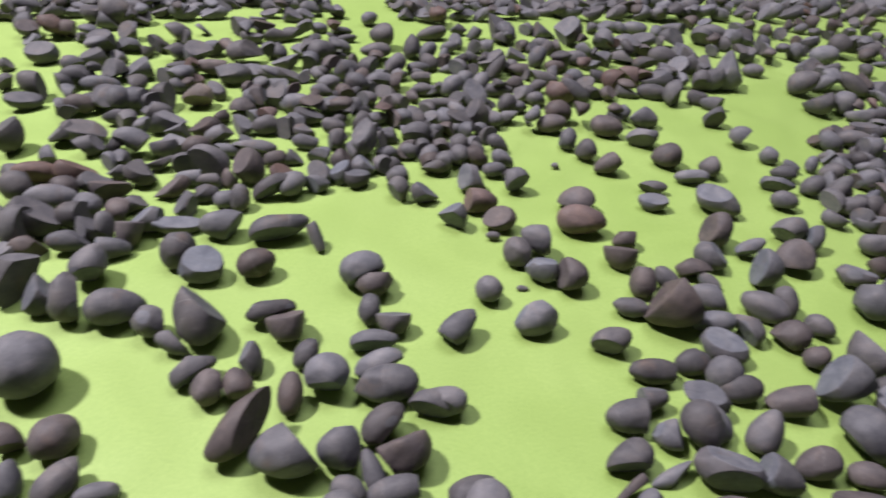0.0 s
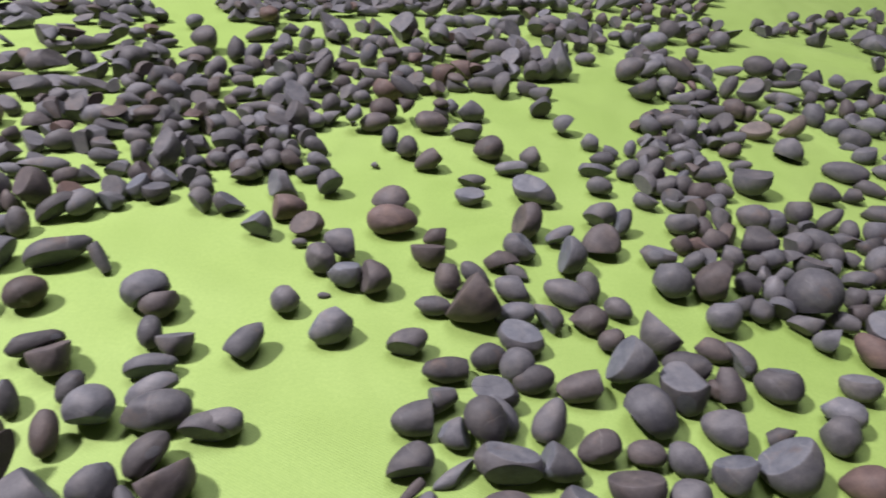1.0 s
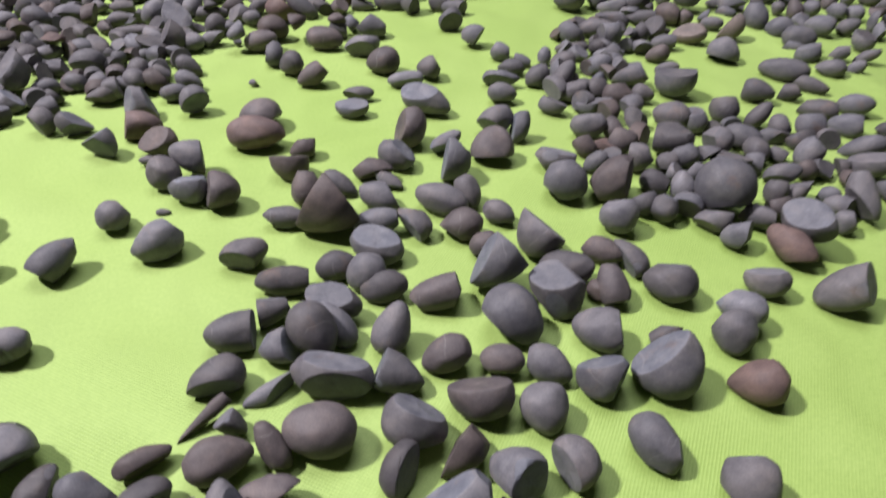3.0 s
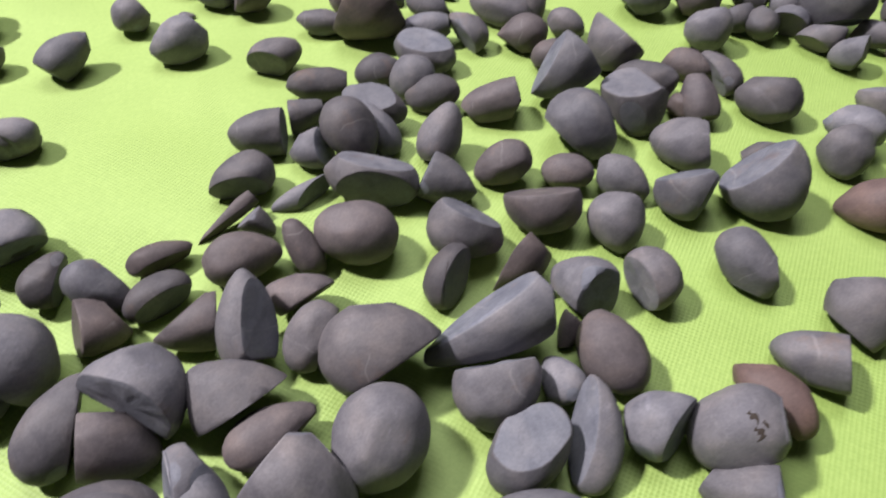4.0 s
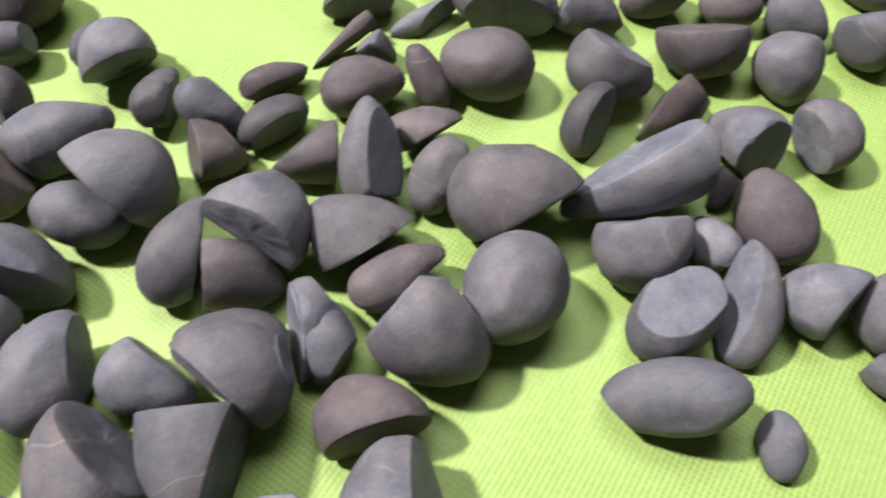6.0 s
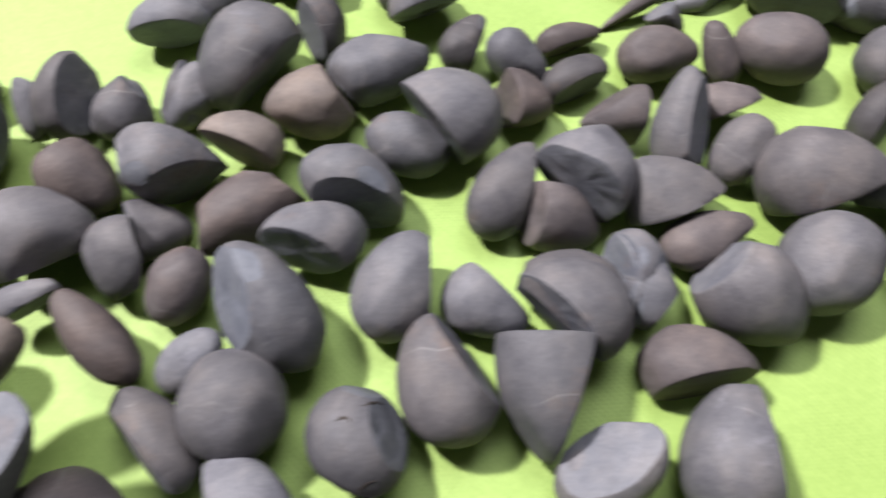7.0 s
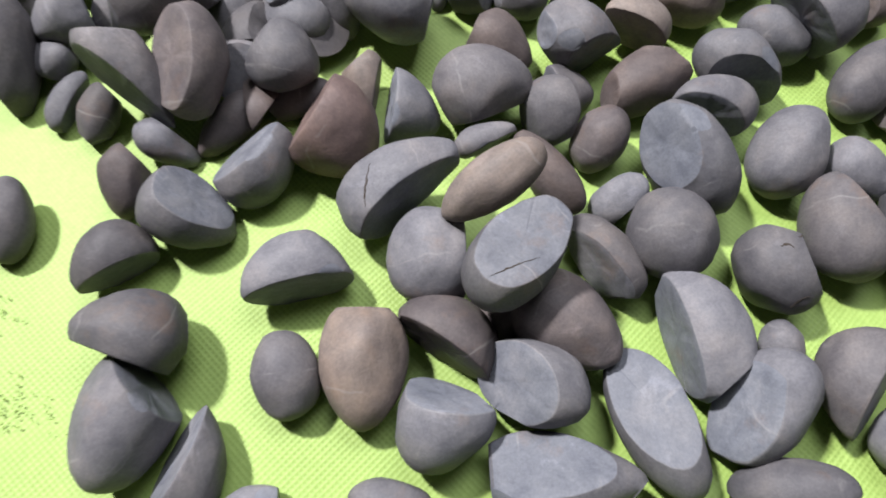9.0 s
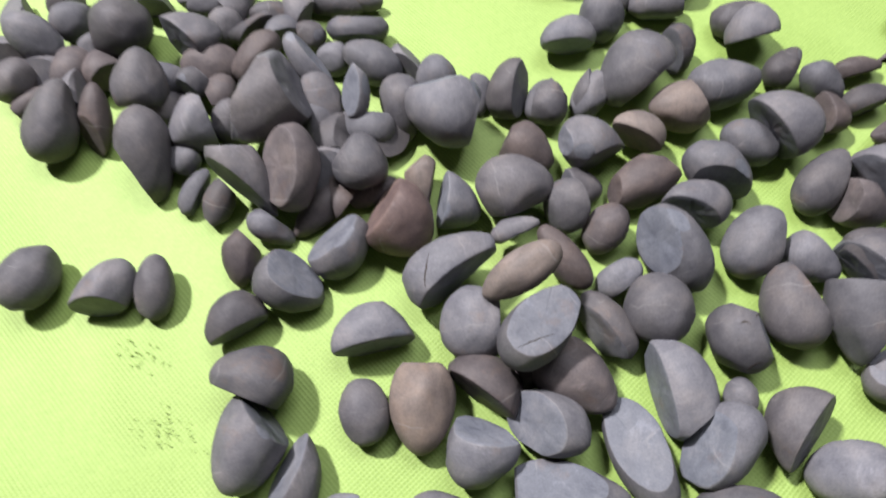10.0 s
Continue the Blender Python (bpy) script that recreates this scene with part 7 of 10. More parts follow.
pebble(1.0136, 1.0261, 0.0075, 8, -27, 100, 12.2, 10.0, 8.5, 0, 0.14, (-14, 9, 5.3))
pebble(1.0881, 1.0015, 0.0064, 26, 15, 56, 12.7, 8.6, 7.3, 1, 0.10, (-132, 35, 4.3))
pebble(0.9196, 1.0700, 0.0087, 13, -6, 73, 15.1, 11.6, 9.8, 1, 0.14, (-115, 34, 6.8))
pebble(0.9470, 1.0311, 0.0099, 19, 22, 151, 15.1, 13.2, 11.2, 0, 0.06, (-30, 31, 4.3))
pebble(1.0723, 1.0130, 0.0077, 35, -1, 152, 15.6, 10.2, 8.7, 0, -0.07, (123, 31, 3.0))
pebble(1.1587, 1.0233, 0.0075, 26, 16, 103, 13.9, 9.9, 8.5, 0, 0.04, (-16, 24, 2.7))
pebble(0.8637, 1.0502, 0.0083, -25, -40, 157, 14.0, 11.0, 9.4, 1, 0.02, (-97, 12, 4.8))
pebble(0.8977, 1.0798, 0.0083, 36, -25, 116, 13.6, 11.1, 9.4, 1, 0.10, (-94, 17, 3.0))
pebble(0.9972, 1.0852, 0.0065, -12, 25, 60, 13.2, 8.7, 7.4, 0, 0.07, (-28, 19, 1.8))
pebble(0.8839, 1.0278, 0.0084, -9, 35, 31, 15.0, 11.1, 9.5, 0, 0.13, (175, 22, 5.5))
pebble(1.0210, 1.0424, 0.0093, 25, 12, 72, 14.5, 12.4, 10.5, 0, -0.03, (-29, 10, 3.7))
pebble(0.3635, 1.2583, 0.0075, -21, -25, 10, 12.3, 9.9, 8.4, 1, 0.04, (-59, 2, 4.6))
pebble(0.3246, 1.2418, 0.0074, 21, -19, 38, 12.4, 9.9, 8.4, 0, 0.06, (161, 31, 2.7))
pebble(0.3113, 1.1846, 0.0085, -39, 14, 9, 15.8, 11.3, 9.6, 0, -0.08, (84, 24, 5.1))
pebble(0.3248, 1.3531, 0.0093, -31, 19, 177, 15.3, 12.4, 10.5, 0, -0.00, (150, -1, 6.6))
pebble(0.3098, 1.2702, 0.0091, 39, -6, 76, 15.4, 12.1, 10.3, 1, 0.15, (8, 19, 4.0))
pebble(0.3568, 1.2846, 0.0078, 24, -20, 177, 14.5, 10.4, 8.8, 0, -0.04, (-94, -6, 5.8))
pebble(0.5224, 1.2952, 0.0070, -25, 14, 74, 13.6, 9.4, 8.0, 0, 0.06, (1, 2, 2.0))
pebble(0.4583, 1.4642, 0.0081, -9, 26, 106, 14.3, 10.8, 9.2, 0, -0.10, (139, -13, 3.4))
pebble(0.4314, 1.4710, 0.0077, 14, -32, 114, 14.8, 10.3, 8.7, 0, -0.05, (145, -14, 5.6))
pebble(0.5273, 1.3279, 0.0098, 35, -16, 33, 15.3, 13.0, 11.1, 0, -0.06, (44, -13, 2.9))
pebble(0.5812, 1.5010, 0.0093, -12, 27, 139, 14.5, 12.4, 10.5, 1, -0.03, (-138, 7, 2.8))
pebble(0.4006, 1.3885, 0.0091, 0, -18, 132, 14.4, 12.1, 10.3, 0, 0.03, (-63, 26, 6.2))
pebble(0.4570, 1.3833, 0.0071, -8, -5, 44, 13.5, 9.4, 8.0, 0, 0.05, (-160, 23, 3.3))
pebble(0.5437, 1.3177, 0.0081, -36, 10, 19, 13.4, 10.8, 9.2, 0, -0.02, (-5, 38, 5.3))
pebble(0.4405, 1.4130, 0.0085, 26, 28, 109, 13.1, 11.4, 9.7, 0, 0.13, (89, 39, 4.2))
pebble(0.2132, 1.0086, 0.0106, 13, -55, 100, 12.7, 12.5, 9.4, 0, 0.13, (60, 20, 3.5))
pebble(0.3403, 1.1144, 0.0106, 59, 14, 18, 16.6, 12.1, 9.5, 1, 0.04, (44, 30, 2.7))
pebble(0.2841, 1.0800, 0.0091, 57, 3, 15, 13.9, 10.9, 8.4, 2, -0, (57, 37, 2.3))
pebble(0.1324, 0.8843, 0.0180, 39, -39, 78, 25.6, 15.8, 12.2, 0, 0.04, (-102, 48, 3.4), (18, 20, 13.2))
pebble(0.5623, 1.1699, 0.0023, 59, 3, 4, 6.4, 3.7, 2.9, 0, 0, (38, 3, 1.6))
pebble(0.2177, 1.0311, 0.0077, 56, 7, 20, 19.1, 9.2, 7.1, 0, -0.11, (130, 28, 2.3))
pebble(0.1600, 0.9614, 0.0103, 19, -53, 100, 14.6, 9.9, 8.1, 0, -0.06, (150, 15, 5.5))
pebble(0.1460, 0.9422, 0.0083, 53, 12, 27, 21.8, 9.2, 7.1, 0, 0.16, (51, 19, 4.6))
pebble(0.2515, 1.0753, 0.0157, 34, 50, -29, 18.8, 15.4, 13.0, 1, 0.12)
pebble(0.1524, 0.9611, 0.0103, 54, 11, 26, 17.9, 12.1, 8.9, 0, 0.03, (65, 29, 1.6), (-177, 29, 9.0))
pebble(0.2251, 1.0582, 0.0056, 57, 6, 19, 19.5, 7.0, 5.5, 0, 0.02, (36, 7, 3.5))
pebble(0.8811, 1.0527, 0.0089, 56, -14, -18, 19.6, 10.0, 7.4, 2, -0.06, (59, 22, 2.4))
pebble(0.1888, 1.0304, 0.0085, 56, -13, 36, 22.0, 10.3, 7.1, 1, -0.07, (110, 21, 1.4), (-121, 23, 7.0))
pebble(0.2815, 1.1135, 0.0070, 59, 3, 14, 20.9, 8.6, 6.8, 0, 0.1, (44, 24, 5.5))
pebble(0.1667, 1.0051, 0.0061, 56, -7, 35, 23.7, 7.2, 6.0, 0, 0.03, (-39, -66, 5.8))
pebble(0.1200, 0.9296, 0.0081, 53, 14, 29, 19.8, 9.4, 7.7, 1, 0.1, (-27, 47, 2.6))
pebble(0.2082, 1.0573, 0.0066, 57, 7, 20, 23.1, 8.1, 6.4, 0, -0.09, (-47, 10, 6.6))
pebble(0.4254, 1.1876, 0.0078, 61, 9, 12, 13.7, 9.2, 7.7, 0, 0, (-1, 44, 3.2))
pebble(0.1335, 0.9734, 0.0112, 55, 12, 27, 18.0, 12.7, 10.7, 0, 0.01, (1, 44, 4.5))
pebble(0.2121, 1.0747, 0.0148, 57, 19, 11, 21.2, 16.1, 13.0, 0, 0.08, (-115, 53, 4.8))
pebble(0.3584, 1.1736, 0.0177, 11, -7, 219, 13.6, 10.0, 6.6, 0, 0.10, (130, -5, 2.5))
pebble(0.3764, 1.1821, 0.0080, 61, 11, 15, 15.2, 9.3, 7.6, 0, -0.07, (31, 23, 5.0))
pebble(0.2991, 1.1489, 0.0080, 60, 1, 13, 23.3, 9.8, 7.1, 0, 0.07, (72, 15, 2.7))
pebble(0.1014, 0.9421, 0.0158, 24, -52, 100, 18.6, 17.5, 13.3, 0, -0, (-94, 37, 4.5))
pebble(0.3587, 1.1853, 0.0068, 61, 12, 16, 13.7, 7.9, 6.6, 0, 0.05, (31, -57, 5.2))
pebble(0.8507, 1.1248, 0.0091, 59, -12, -15, 14.8, 10.8, 8.0, 0, -0.12, (62, 11, 2.9))
pebble(0.1057, 0.9592, 0.0166, 56, 14, 29, 22.6, 18.7, 14.4, 0, 0.02, (60, 30, 5.3))
pebble(0.1414, 1.0178, 0.0114, 57, 11, 25, 18.7, 13.3, 10.4, 1, 0.08, (-72, 41, 4.3))
pebble(0.2424, 1.1214, 0.0071, 59, 4, 17, 23.6, 9.5, 6.9, 0, -0.02, (-102, 18, 2.3))
pebble(0.1568, 1.0487, 0.0120, 58, 9, 23, 16.1, 13.9, 10.8, 0, -0.09, (80, 40, 4.6))
pebble(0.2150, 1.1126, 0.0059, 59, 6, 18, 16.0, 7.2, 5.9, 0, 0.1, (-141, 28, 4.9))
pebble(0.4157, 1.2200, 0.0077, 62, 9, 12, 12.6, 9.3, 7.0, 0, -0.07, (55, 8, 2.0))
pebble(0.9668, 1.0302, 0.0093, 57, -18, -24, 17.6, 9.9, 8.3, 0, 0.06, (-171, 47, 4.5))
pebble(0.2845, 1.1699, 0.0077, 61, 2, 13, 14.8, 9.4, 7.3, 0, -0.05, (86, 33, 3.6))
pebble(0.1663, 1.0748, 0.0074, 59, 9, 22, 19.4, 8.8, 6.5, 0, -0, (114, 6, 3.5))
pebble(0.0991, 0.9932, 0.0100, 57, 13, 28, 23.1, 12.3, 10.1, 0, -0.02, (-87, -56, 6.5))
pebble(0.2240, 1.1351, 0.0062, 60, 5, 17, 18.2, 7.6, 6.0, 0, -0.09, (63, 36, 3.7))
pebble(0.8925, 1.1226, 0.0097, 59, -14, -17, 20.3, 10.7, 8.0, 0, 0.06, (93, 25, 3.4))
pebble(0.9882, 1.0231, 0.0123, 57, -19, -25, 17.7, 13.9, 10.1, 0, 0.11, (72, 16, 2.8))
pebble(0.5362, 1.2534, 0.0211, 11, 24, 225, 14.2, 10.9, 7.7, 0, -0.02, (-89, 36, 4.1), (168, -18, 4.2))
pebble(0.1285, 1.0496, 0.0066, 58, 11, 25, 18.1, 7.8, 5.4, 0, 0.01, (132, 11, 1.7), (-122, 1, 4.9))
pebble(0.3613, 1.2209, 0.0220, -13, 21, 45, 13.3, 9.0, 4.8, 2, -0.02, (-130, 40, 3.5))
pebble(0.4209, 1.2401, 0.0064, 63, 9, 11, 17.8, 7.4, 6.1, 0, 0.15, (146, 47, 4.1))
pebble(0.2056, 1.1389, 0.0092, 60, -12, 28, 20.5, 11.0, 8.0, 0, 0.13, (-77, 25, 2.2))
pebble(0.5310, 1.2630, 0.0042, 63, 4, 5, 5.8, 5.6, 4.3, 0, -0.03, (75, 35, 1.6))
pebble(0.2412, 1.1676, 0.0100, 61, 4, 16, 15.0, 11.7, 9.3, 0, -0.01, (119, -42, 4.1))
pebble(0.9834, 1.0513, 0.0122, 58, -18, -24, 17.6, 13.6, 11.3, 0, -0.1, (-168, 31, 4.4))
pebble(0.1571, 1.1000, 0.0110, 60, 8, 22, 13.8, 13.0, 9.6, 0, -0.03, (103, 6, 4.4))
pebble(0.1642, 1.1107, 0.0109, 60, 8, 21, 12.9, 12.8, 9.7, 0, 0.03, (112, 41, 1.6))
pebble(0.1005, 1.0376, 0.0116, 58, 12, 27, 20.5, 13.2, 9.8, 2, 0.08, (70, 14, 4.4))
pebble(0.1256, 1.0716, 0.0079, 59, 10, 24, 10.6, 9.6, 7.4, 0, 0.06, (154, 42, 3.7), (-110, 26, 4.9))
pebble(1.0354, 0.9818, 0.0101, 56, -23, -31, 22.0, 8.6, 6.3, 0, -0.1, (-26, 1, 3.6), (95, 15, 3.9))
pebble(0.2804, 1.2024, 0.0097, 62, 2, 13, 16.8, 11.4, 8.6, 0, 0.04, (71, 28, 3.0))
pebble(0.3124, 1.2210, 0.0192, -5, -17, 330, 18.0, 14.0, 8.3, 1, 0.16, (153, 46, 4.8), (153, 51, 4.3))
pebble(0.2381, 1.1786, 0.0164, 1, -1, 235, 16.4, 10.4, 6.1, 2, -0.00, (7, 5, 2.2), (24, -29, 2.0))
pebble(0.3403, 1.2356, 0.0094, 60, 30, 6, 14.4, 9.7, 6.9, 0, -0.01, (75, 5, 2.5))
pebble(0.3036, 1.2192, 0.0166, 12, -6, 14, 15.8, 11.3, 8.2, 0, -0.06, (-80, -10, 5.3), (-166, -14, 5.4))
pebble(0.0651, 1.0012, 0.0128, 58, 14, 30, 15.2, 14.7, 11.9, 0, -0.06, (78, -41, 8.4))
pebble(0.5921, 1.2800, 0.0215, 22, 17, 226, 16.2, 13.1, 8.7, 1, -0.05, (173, 50, 6.9))
pebble(0.1310, 1.0943, 0.0137, 57, 27, 13, 21.5, 13.9, 10.4, 0, -0.02, (-97, 17, 5.4))
pebble(0.1839, 1.1464, 0.0105, 61, 7, 19, 18.2, 12.0, 10.1, 1, 0.01, (172, -66, 7.1))
pebble(0.2936, 1.2245, 0.0080, 63, 1, 12, 17.6, 10.0, 7.7, 0, 0.06, (-121, 8, 4.7))
pebble(0.2258, 1.1843, 0.0076, 62, 4, 16, 16.5, 9.1, 7.4, 0, -0.07, (-148, 30, 3.5))
pebble(0.2805, 1.2192, 0.0191, -12, -4, 34, 14.0, 11.2, 5.6, 1, 0.18, (-73, 53, 3.1), (81, -3, 3.9))
pebble(0.9788, 1.0926, 0.0118, 57, 26, -49, 15.3, 12.9, 10.9, 0, -0.02)
pebble(0.3049, 1.2332, 0.0084, 63, 14, 18, 21.1, 8.8, 6.9, 0, 0.1, (80, 50, 1.7))
pebble(0.1610, 1.1399, 0.0094, 61, 8, 21, 21.3, 11.0, 8.0, 0, -0.07, (25, 25, 2.1), (119, 10, 4.6))
pebble(0.0665, 1.0293, 0.0098, 59, 14, 29, 21.0, 10.5, 8.8, 2, -0.07)
pebble(0.4643, 1.2928, 0.0166, 40, 57, -34, 19.6, 14.6, 11.8, 0, -0.1, (125, 54, 4.6))
pebble(0.4813, 1.2955, 0.0054, 64, 6, 8, 14.8, 6.7, 5.5, 0, -0.06, (44, 46, 3.6))
pebble(0.2781, 1.2330, 0.0177, 5, 5, 282, 13.1, 9.5, 6.4, 1, 0.07, (-105, 38, 3.1))
pebble(0.9160, 1.1708, 0.0188, 22, 12, 304, 13.9, 10.0, 6.4, 1, -0.08, (-98, -10, 1.6))
pebble(0.2628, 1.2266, 0.0091, 63, 2, 14, 21.1, 11.6, 8.8, 0, 0.04, (-50, 12, 3.0))
pebble(0.6403, 1.2959, 0.0196, -15, 2, 34, 13.9, 9.6, 6.4, 1, 0.02, (18, -25, 4.4), (0, 32, 2.0))
pebble(0.0877, 1.0865, 0.0089, 61, -6, 36, 24.7, 10.3, 8.5, 0, 0.1, (22, 30, 6.9))
pebble(0.2999, 1.2581, 0.0071, 64, 13, 18, 19.9, 7.3, 6.1, 0, -0.06, (33, 50, 5.0))
pebble(0.1392, 1.1490, 0.0128, 62, -5, 29, 27.9, 14.6, 11.1, 0, -0.02, (54, 23, 4.3))
pebble(0.0400, 1.0278, 0.0076, 59, 15, 30, 12.8, 8.9, 7.1, 0, -0.08, (115, 52, 1.6))
pebble(0.2045, 1.2062, 0.0042, 62, 5, 17, 15.4, 13.6, 9.7, 1, -0.03, (-88, 1, 1.6))
pebble(0.2560, 1.2392, 0.0213, -28, 8, 90, 13.0, 8.3, 6.2, 1, 0.17, (62, -16, 2.1), (-138, -12, 4.0))
pebble(0.2369, 1.2292, 0.0132, 63, 3, 15, 16.1, 14.9, 12.1, 0, -0.03, (132, 44, 5.5))
pebble(0.2198, 1.2183, 0.0185, -17, 26, 290, 14.1, 10.9, 7.8, 1, 0.06, (91, 28, 3.8))
pebble(0.2453, 1.2378, 0.0211, 7, -6, 60, 16.8, 12.9, 8.6, 0, -0.09, (-22, -8, 2.3))
pebble(0.2172, 1.2220, 0.0116, 63, 4, 16, 18.8, 13.2, 10.9, 0, 0.08, (35, 52, 5.5))
pebble(0.4198, 1.3108, 0.0081, 65, 8, 11, 10.4, 9.7, 7.7, 0, 0.16, (-93, 52, 2.6))
pebble(0.2870, 1.2651, 0.0084, 64, 14, 18, 18.7, 9.1, 7.1, 0, 0.12, (57, 11, 5.3))
pebble(0.9330, 1.1891, 0.0191, 10, -25, 85, 12.9, 9.9, 7.4, 0, 0.15, (162, 26, 1.4))
pebble(0.7910, 1.2768, 0.0112, 64, -8, -9, 14.8, 12.8, 10.3, 0, -0.01, (-36, 6, 5.3))
pebble(1.0546, 1.0675, 0.0096, 60, -21, -28, 20.3, 9.2, 6.9, 0, 0.09, (67, 8, 4.1))
pebble(0.4942, 1.3311, 0.0194, 3, -8, 12, 15.7, 9.5, 4.9, 0, 0.05, (175, 36, 5.3), (42, 42, 1.2))
pebble(0.0733, 1.1081, 0.0126, 61, 12, 26, 23.0, 13.9, 10.6, 0, -0, (90, 40, 3.6))
pebble(0.2037, 1.2316, 0.0185, 20, 1, 163, 12.6, 10.4, 7.6, 1, -0.02, (7, 6, 3.6), (173, 16, 4.8))
pebble(0.1162, 1.1648, 0.0104, 62, 9, 23, 24.6, 11.6, 9.3, 0, -0.1, (147, 19, 4.9))
pebble(0.2140, 1.2430, 0.0199, -2, -27, 13, 16.9, 11.0, 7.3, 0, -0.04, (44, 3, 5.8))
pebble(0.0544, 1.0993, 0.0085, 25, -59, 96, 17.3, 13.9, 11.5, 0, -0.09, (-164, 8, 4.0))
pebble(0.1212, 1.1738, 0.0215, -25, -22, 342, 17.4, 10.9, 7.7, 0, 0.14, (-38, -21, 3.0))
pebble(0.2292, 1.2592, 0.0094, 64, 3, 15, 27.0, 10.8, 9.1, 0, 0.05)
pebble(0.1530, 1.2082, 0.0127, 63, 7, 20, 17.9, 15.3, 11.8, 3, -0, (-89, 32, 6.0))
pebble(0.0842, 1.1512, 0.0074, 62, 11, 25, 14.6, 8.7, 7.1, 0, 0.06, (-115, -52, 4.2))
pebble(0.4021, 1.3383, 0.0071, 66, 9, 11, 21.5, 8.6, 6.7, 0, -0.03, (-74, 44, 2.9))
pebble(0.7677, 1.3179, 0.0142, -15, -64, 96, 16.2, 14.2, 11.8, 0, 0.14, (-152, 47, 4.8))
pebble(0.1202, 1.1979, 0.0136, 64, 8, 22, 16.8, 15.3, 12.8, 0, -0.1, (12, 31, 5.0))
pebble(0.0100, 1.0770, 0.0177, 29, -58, 95, 20.2, 17.8, 13.9, 0, 0.07, (44, 13, 5.8))
pebble(0.2190, 1.2782, 0.0201, 9, -25, 192, 13.8, 9.4, 5.5, 0, 0.02, (-128, -29, 2.0), (-173, -12, 3.9))
pebble(0.0937, 1.1876, 0.0112, 63, 10, 23, 18.9, 12.5, 10.5, 0, 0.14, (-171, -72, 7.4))
pebble(0.3857, 1.3542, 0.0056, 66, 9, 12, 13.5, 6.7, 5.7, 0, -0.1)
pebble(0.0762, 1.1785, 0.0132, 63, 10, 24, 14.9, 14.9, 12.5, 0, 0.04)
pebble(0.1330, 1.2321, 0.0163, -23, 17, 108, 12.4, 8.4, 4.7, 1, 0.04, (39, 22, 3.1), (103, -20, 4.7))
pebble(0.5489, 1.3838, 0.0079, 66, 3, 4, 26.7, 9.3, 7.2, 0, 0.11, (-138, 9, 4.7))
pebble(0.2262, 1.3004, 0.0092, 65, 3, 15, 31.8, 10.7, 8.2, 0, -0.01, (60, 31, 4.7))
pebble(0.6640, 1.3749, 0.0081, 66, -2, -2, 21.1, 9.6, 7.3, 0, -0.06, (63, 15, 4.4), (178, 11, 11.2))
pebble(0.6635, 1.3768, 0.0176, 8, 2, 330, 12.2, 8.9, 4.9, 1, 0.14, (105, -19, 2.4), (68, -9, 5.0))
pebble(0.0629, 1.1760, 0.0161, -14, -7, 126, 17.6, 14.8, 9.5, 0, -0.05, (80, 55, 8.6))
pebble(0.2804, 1.3316, 0.0180, -5, 6, 162, 15.5, 12.5, 7.1, 1, 0.01, (32, 47, 6.3))
pebble(0.7271, 1.3683, 0.0159, -11, -66, 95, 17.9, 15.5, 12.2, 0, 0.1, (-122, 31, 5.9))
pebble(0.1212, 1.2393, 0.0079, 64, 8, 21, 13.4, 9.3, 7.8, 0, -0.06, (-3, -69, 4.0))
pebble(0.5964, 1.3926, 0.0103, 67, 1, 1, 13.5, 11.8, 9.8, 0, 0.09, (-145, -41, 6.6))
pebble(0.0400, 1.1620, 0.0098, 63, 12, 27, 16.0, 11.0, 9.2, 1, 0.07, (13, -73, 5.2))
pebble(0.1670, 1.2763, 0.0118, 65, 5, 18, 26.9, 13.3, 10.3, 0, -0.1, (111, 39, 5.4), (-157, 7, 12.8))
pebble(0.7015, 1.3796, 0.0091, 66, -3, -4, 22.0, 10.5, 8.6, 0, 0.13, (104, -56, 5.7))
pebble(0.1291, 1.2501, 0.0092, 65, 7, 20, 17.2, 10.7, 7.9, 2, 0.08, (96, 42, 3.4), (-137, 1, 5.6))
pebble(0.1910, 1.2962, 0.0089, 65, 4, 17, 16.8, 10.5, 8.2, 0, 0.11, (90, 50, 2.7))
pebble(0.0477, 1.1787, 0.0076, 63, 11, 26, 14.6, 8.8, 7.3, 0, -0.1, (19, -41, 4.5))
pebble(0.6510, 1.3937, 0.0130, 67, -1, -1, 19.2, 14.7, 12.3, 2, 0.05, (-35, -74, 4.6))
pebble(0.1178, 1.2477, 0.0172, 13, 15, 202, 17.1, 13.4, 9.9, 0, 0.08, (33, -23, 6.8))
pebble(0.4823, 1.3997, 0.0175, 68, 5, 7, 20.4, 19.7, 14.3, 0, 0.08, (134, 16, 3.8), (-118, 29, 10.2))
pebble(0.7834, 1.3635, 0.0090, 66, 2, -12, 22.6, 10.4, 8.6, 0, -0.09, (-20, 13, 9.1))
pebble(0.7611, 1.3788, 0.0118, 67, -6, -7, 14.9, 13.5, 10.0, 0, -0.03, (77, 14, 4.1))
pebble(0.4743, 1.4101, 0.0163, -5, -20, 310, 13.3, 10.8, 7.2, 0, 0.10, (-118, 44, 4.6), (25, 36, 5.2))
pebble(0.6268, 1.4112, 0.0076, 67, -0, -0, 18.9, 9.0, 7.5, 0, 0.03, (-167, 6, 5.3))
pebble(0.1013, 1.2533, 0.0094, 65, 8, 22, 17.1, 10.8, 9.0, 0, 0.1, (-168, 44, 5.5))
pebble(0.2220, 1.3364, 0.0101, 66, 3, 14, 25.3, 11.7, 8.5, 0, -0.11, (113, 18, 2.9))
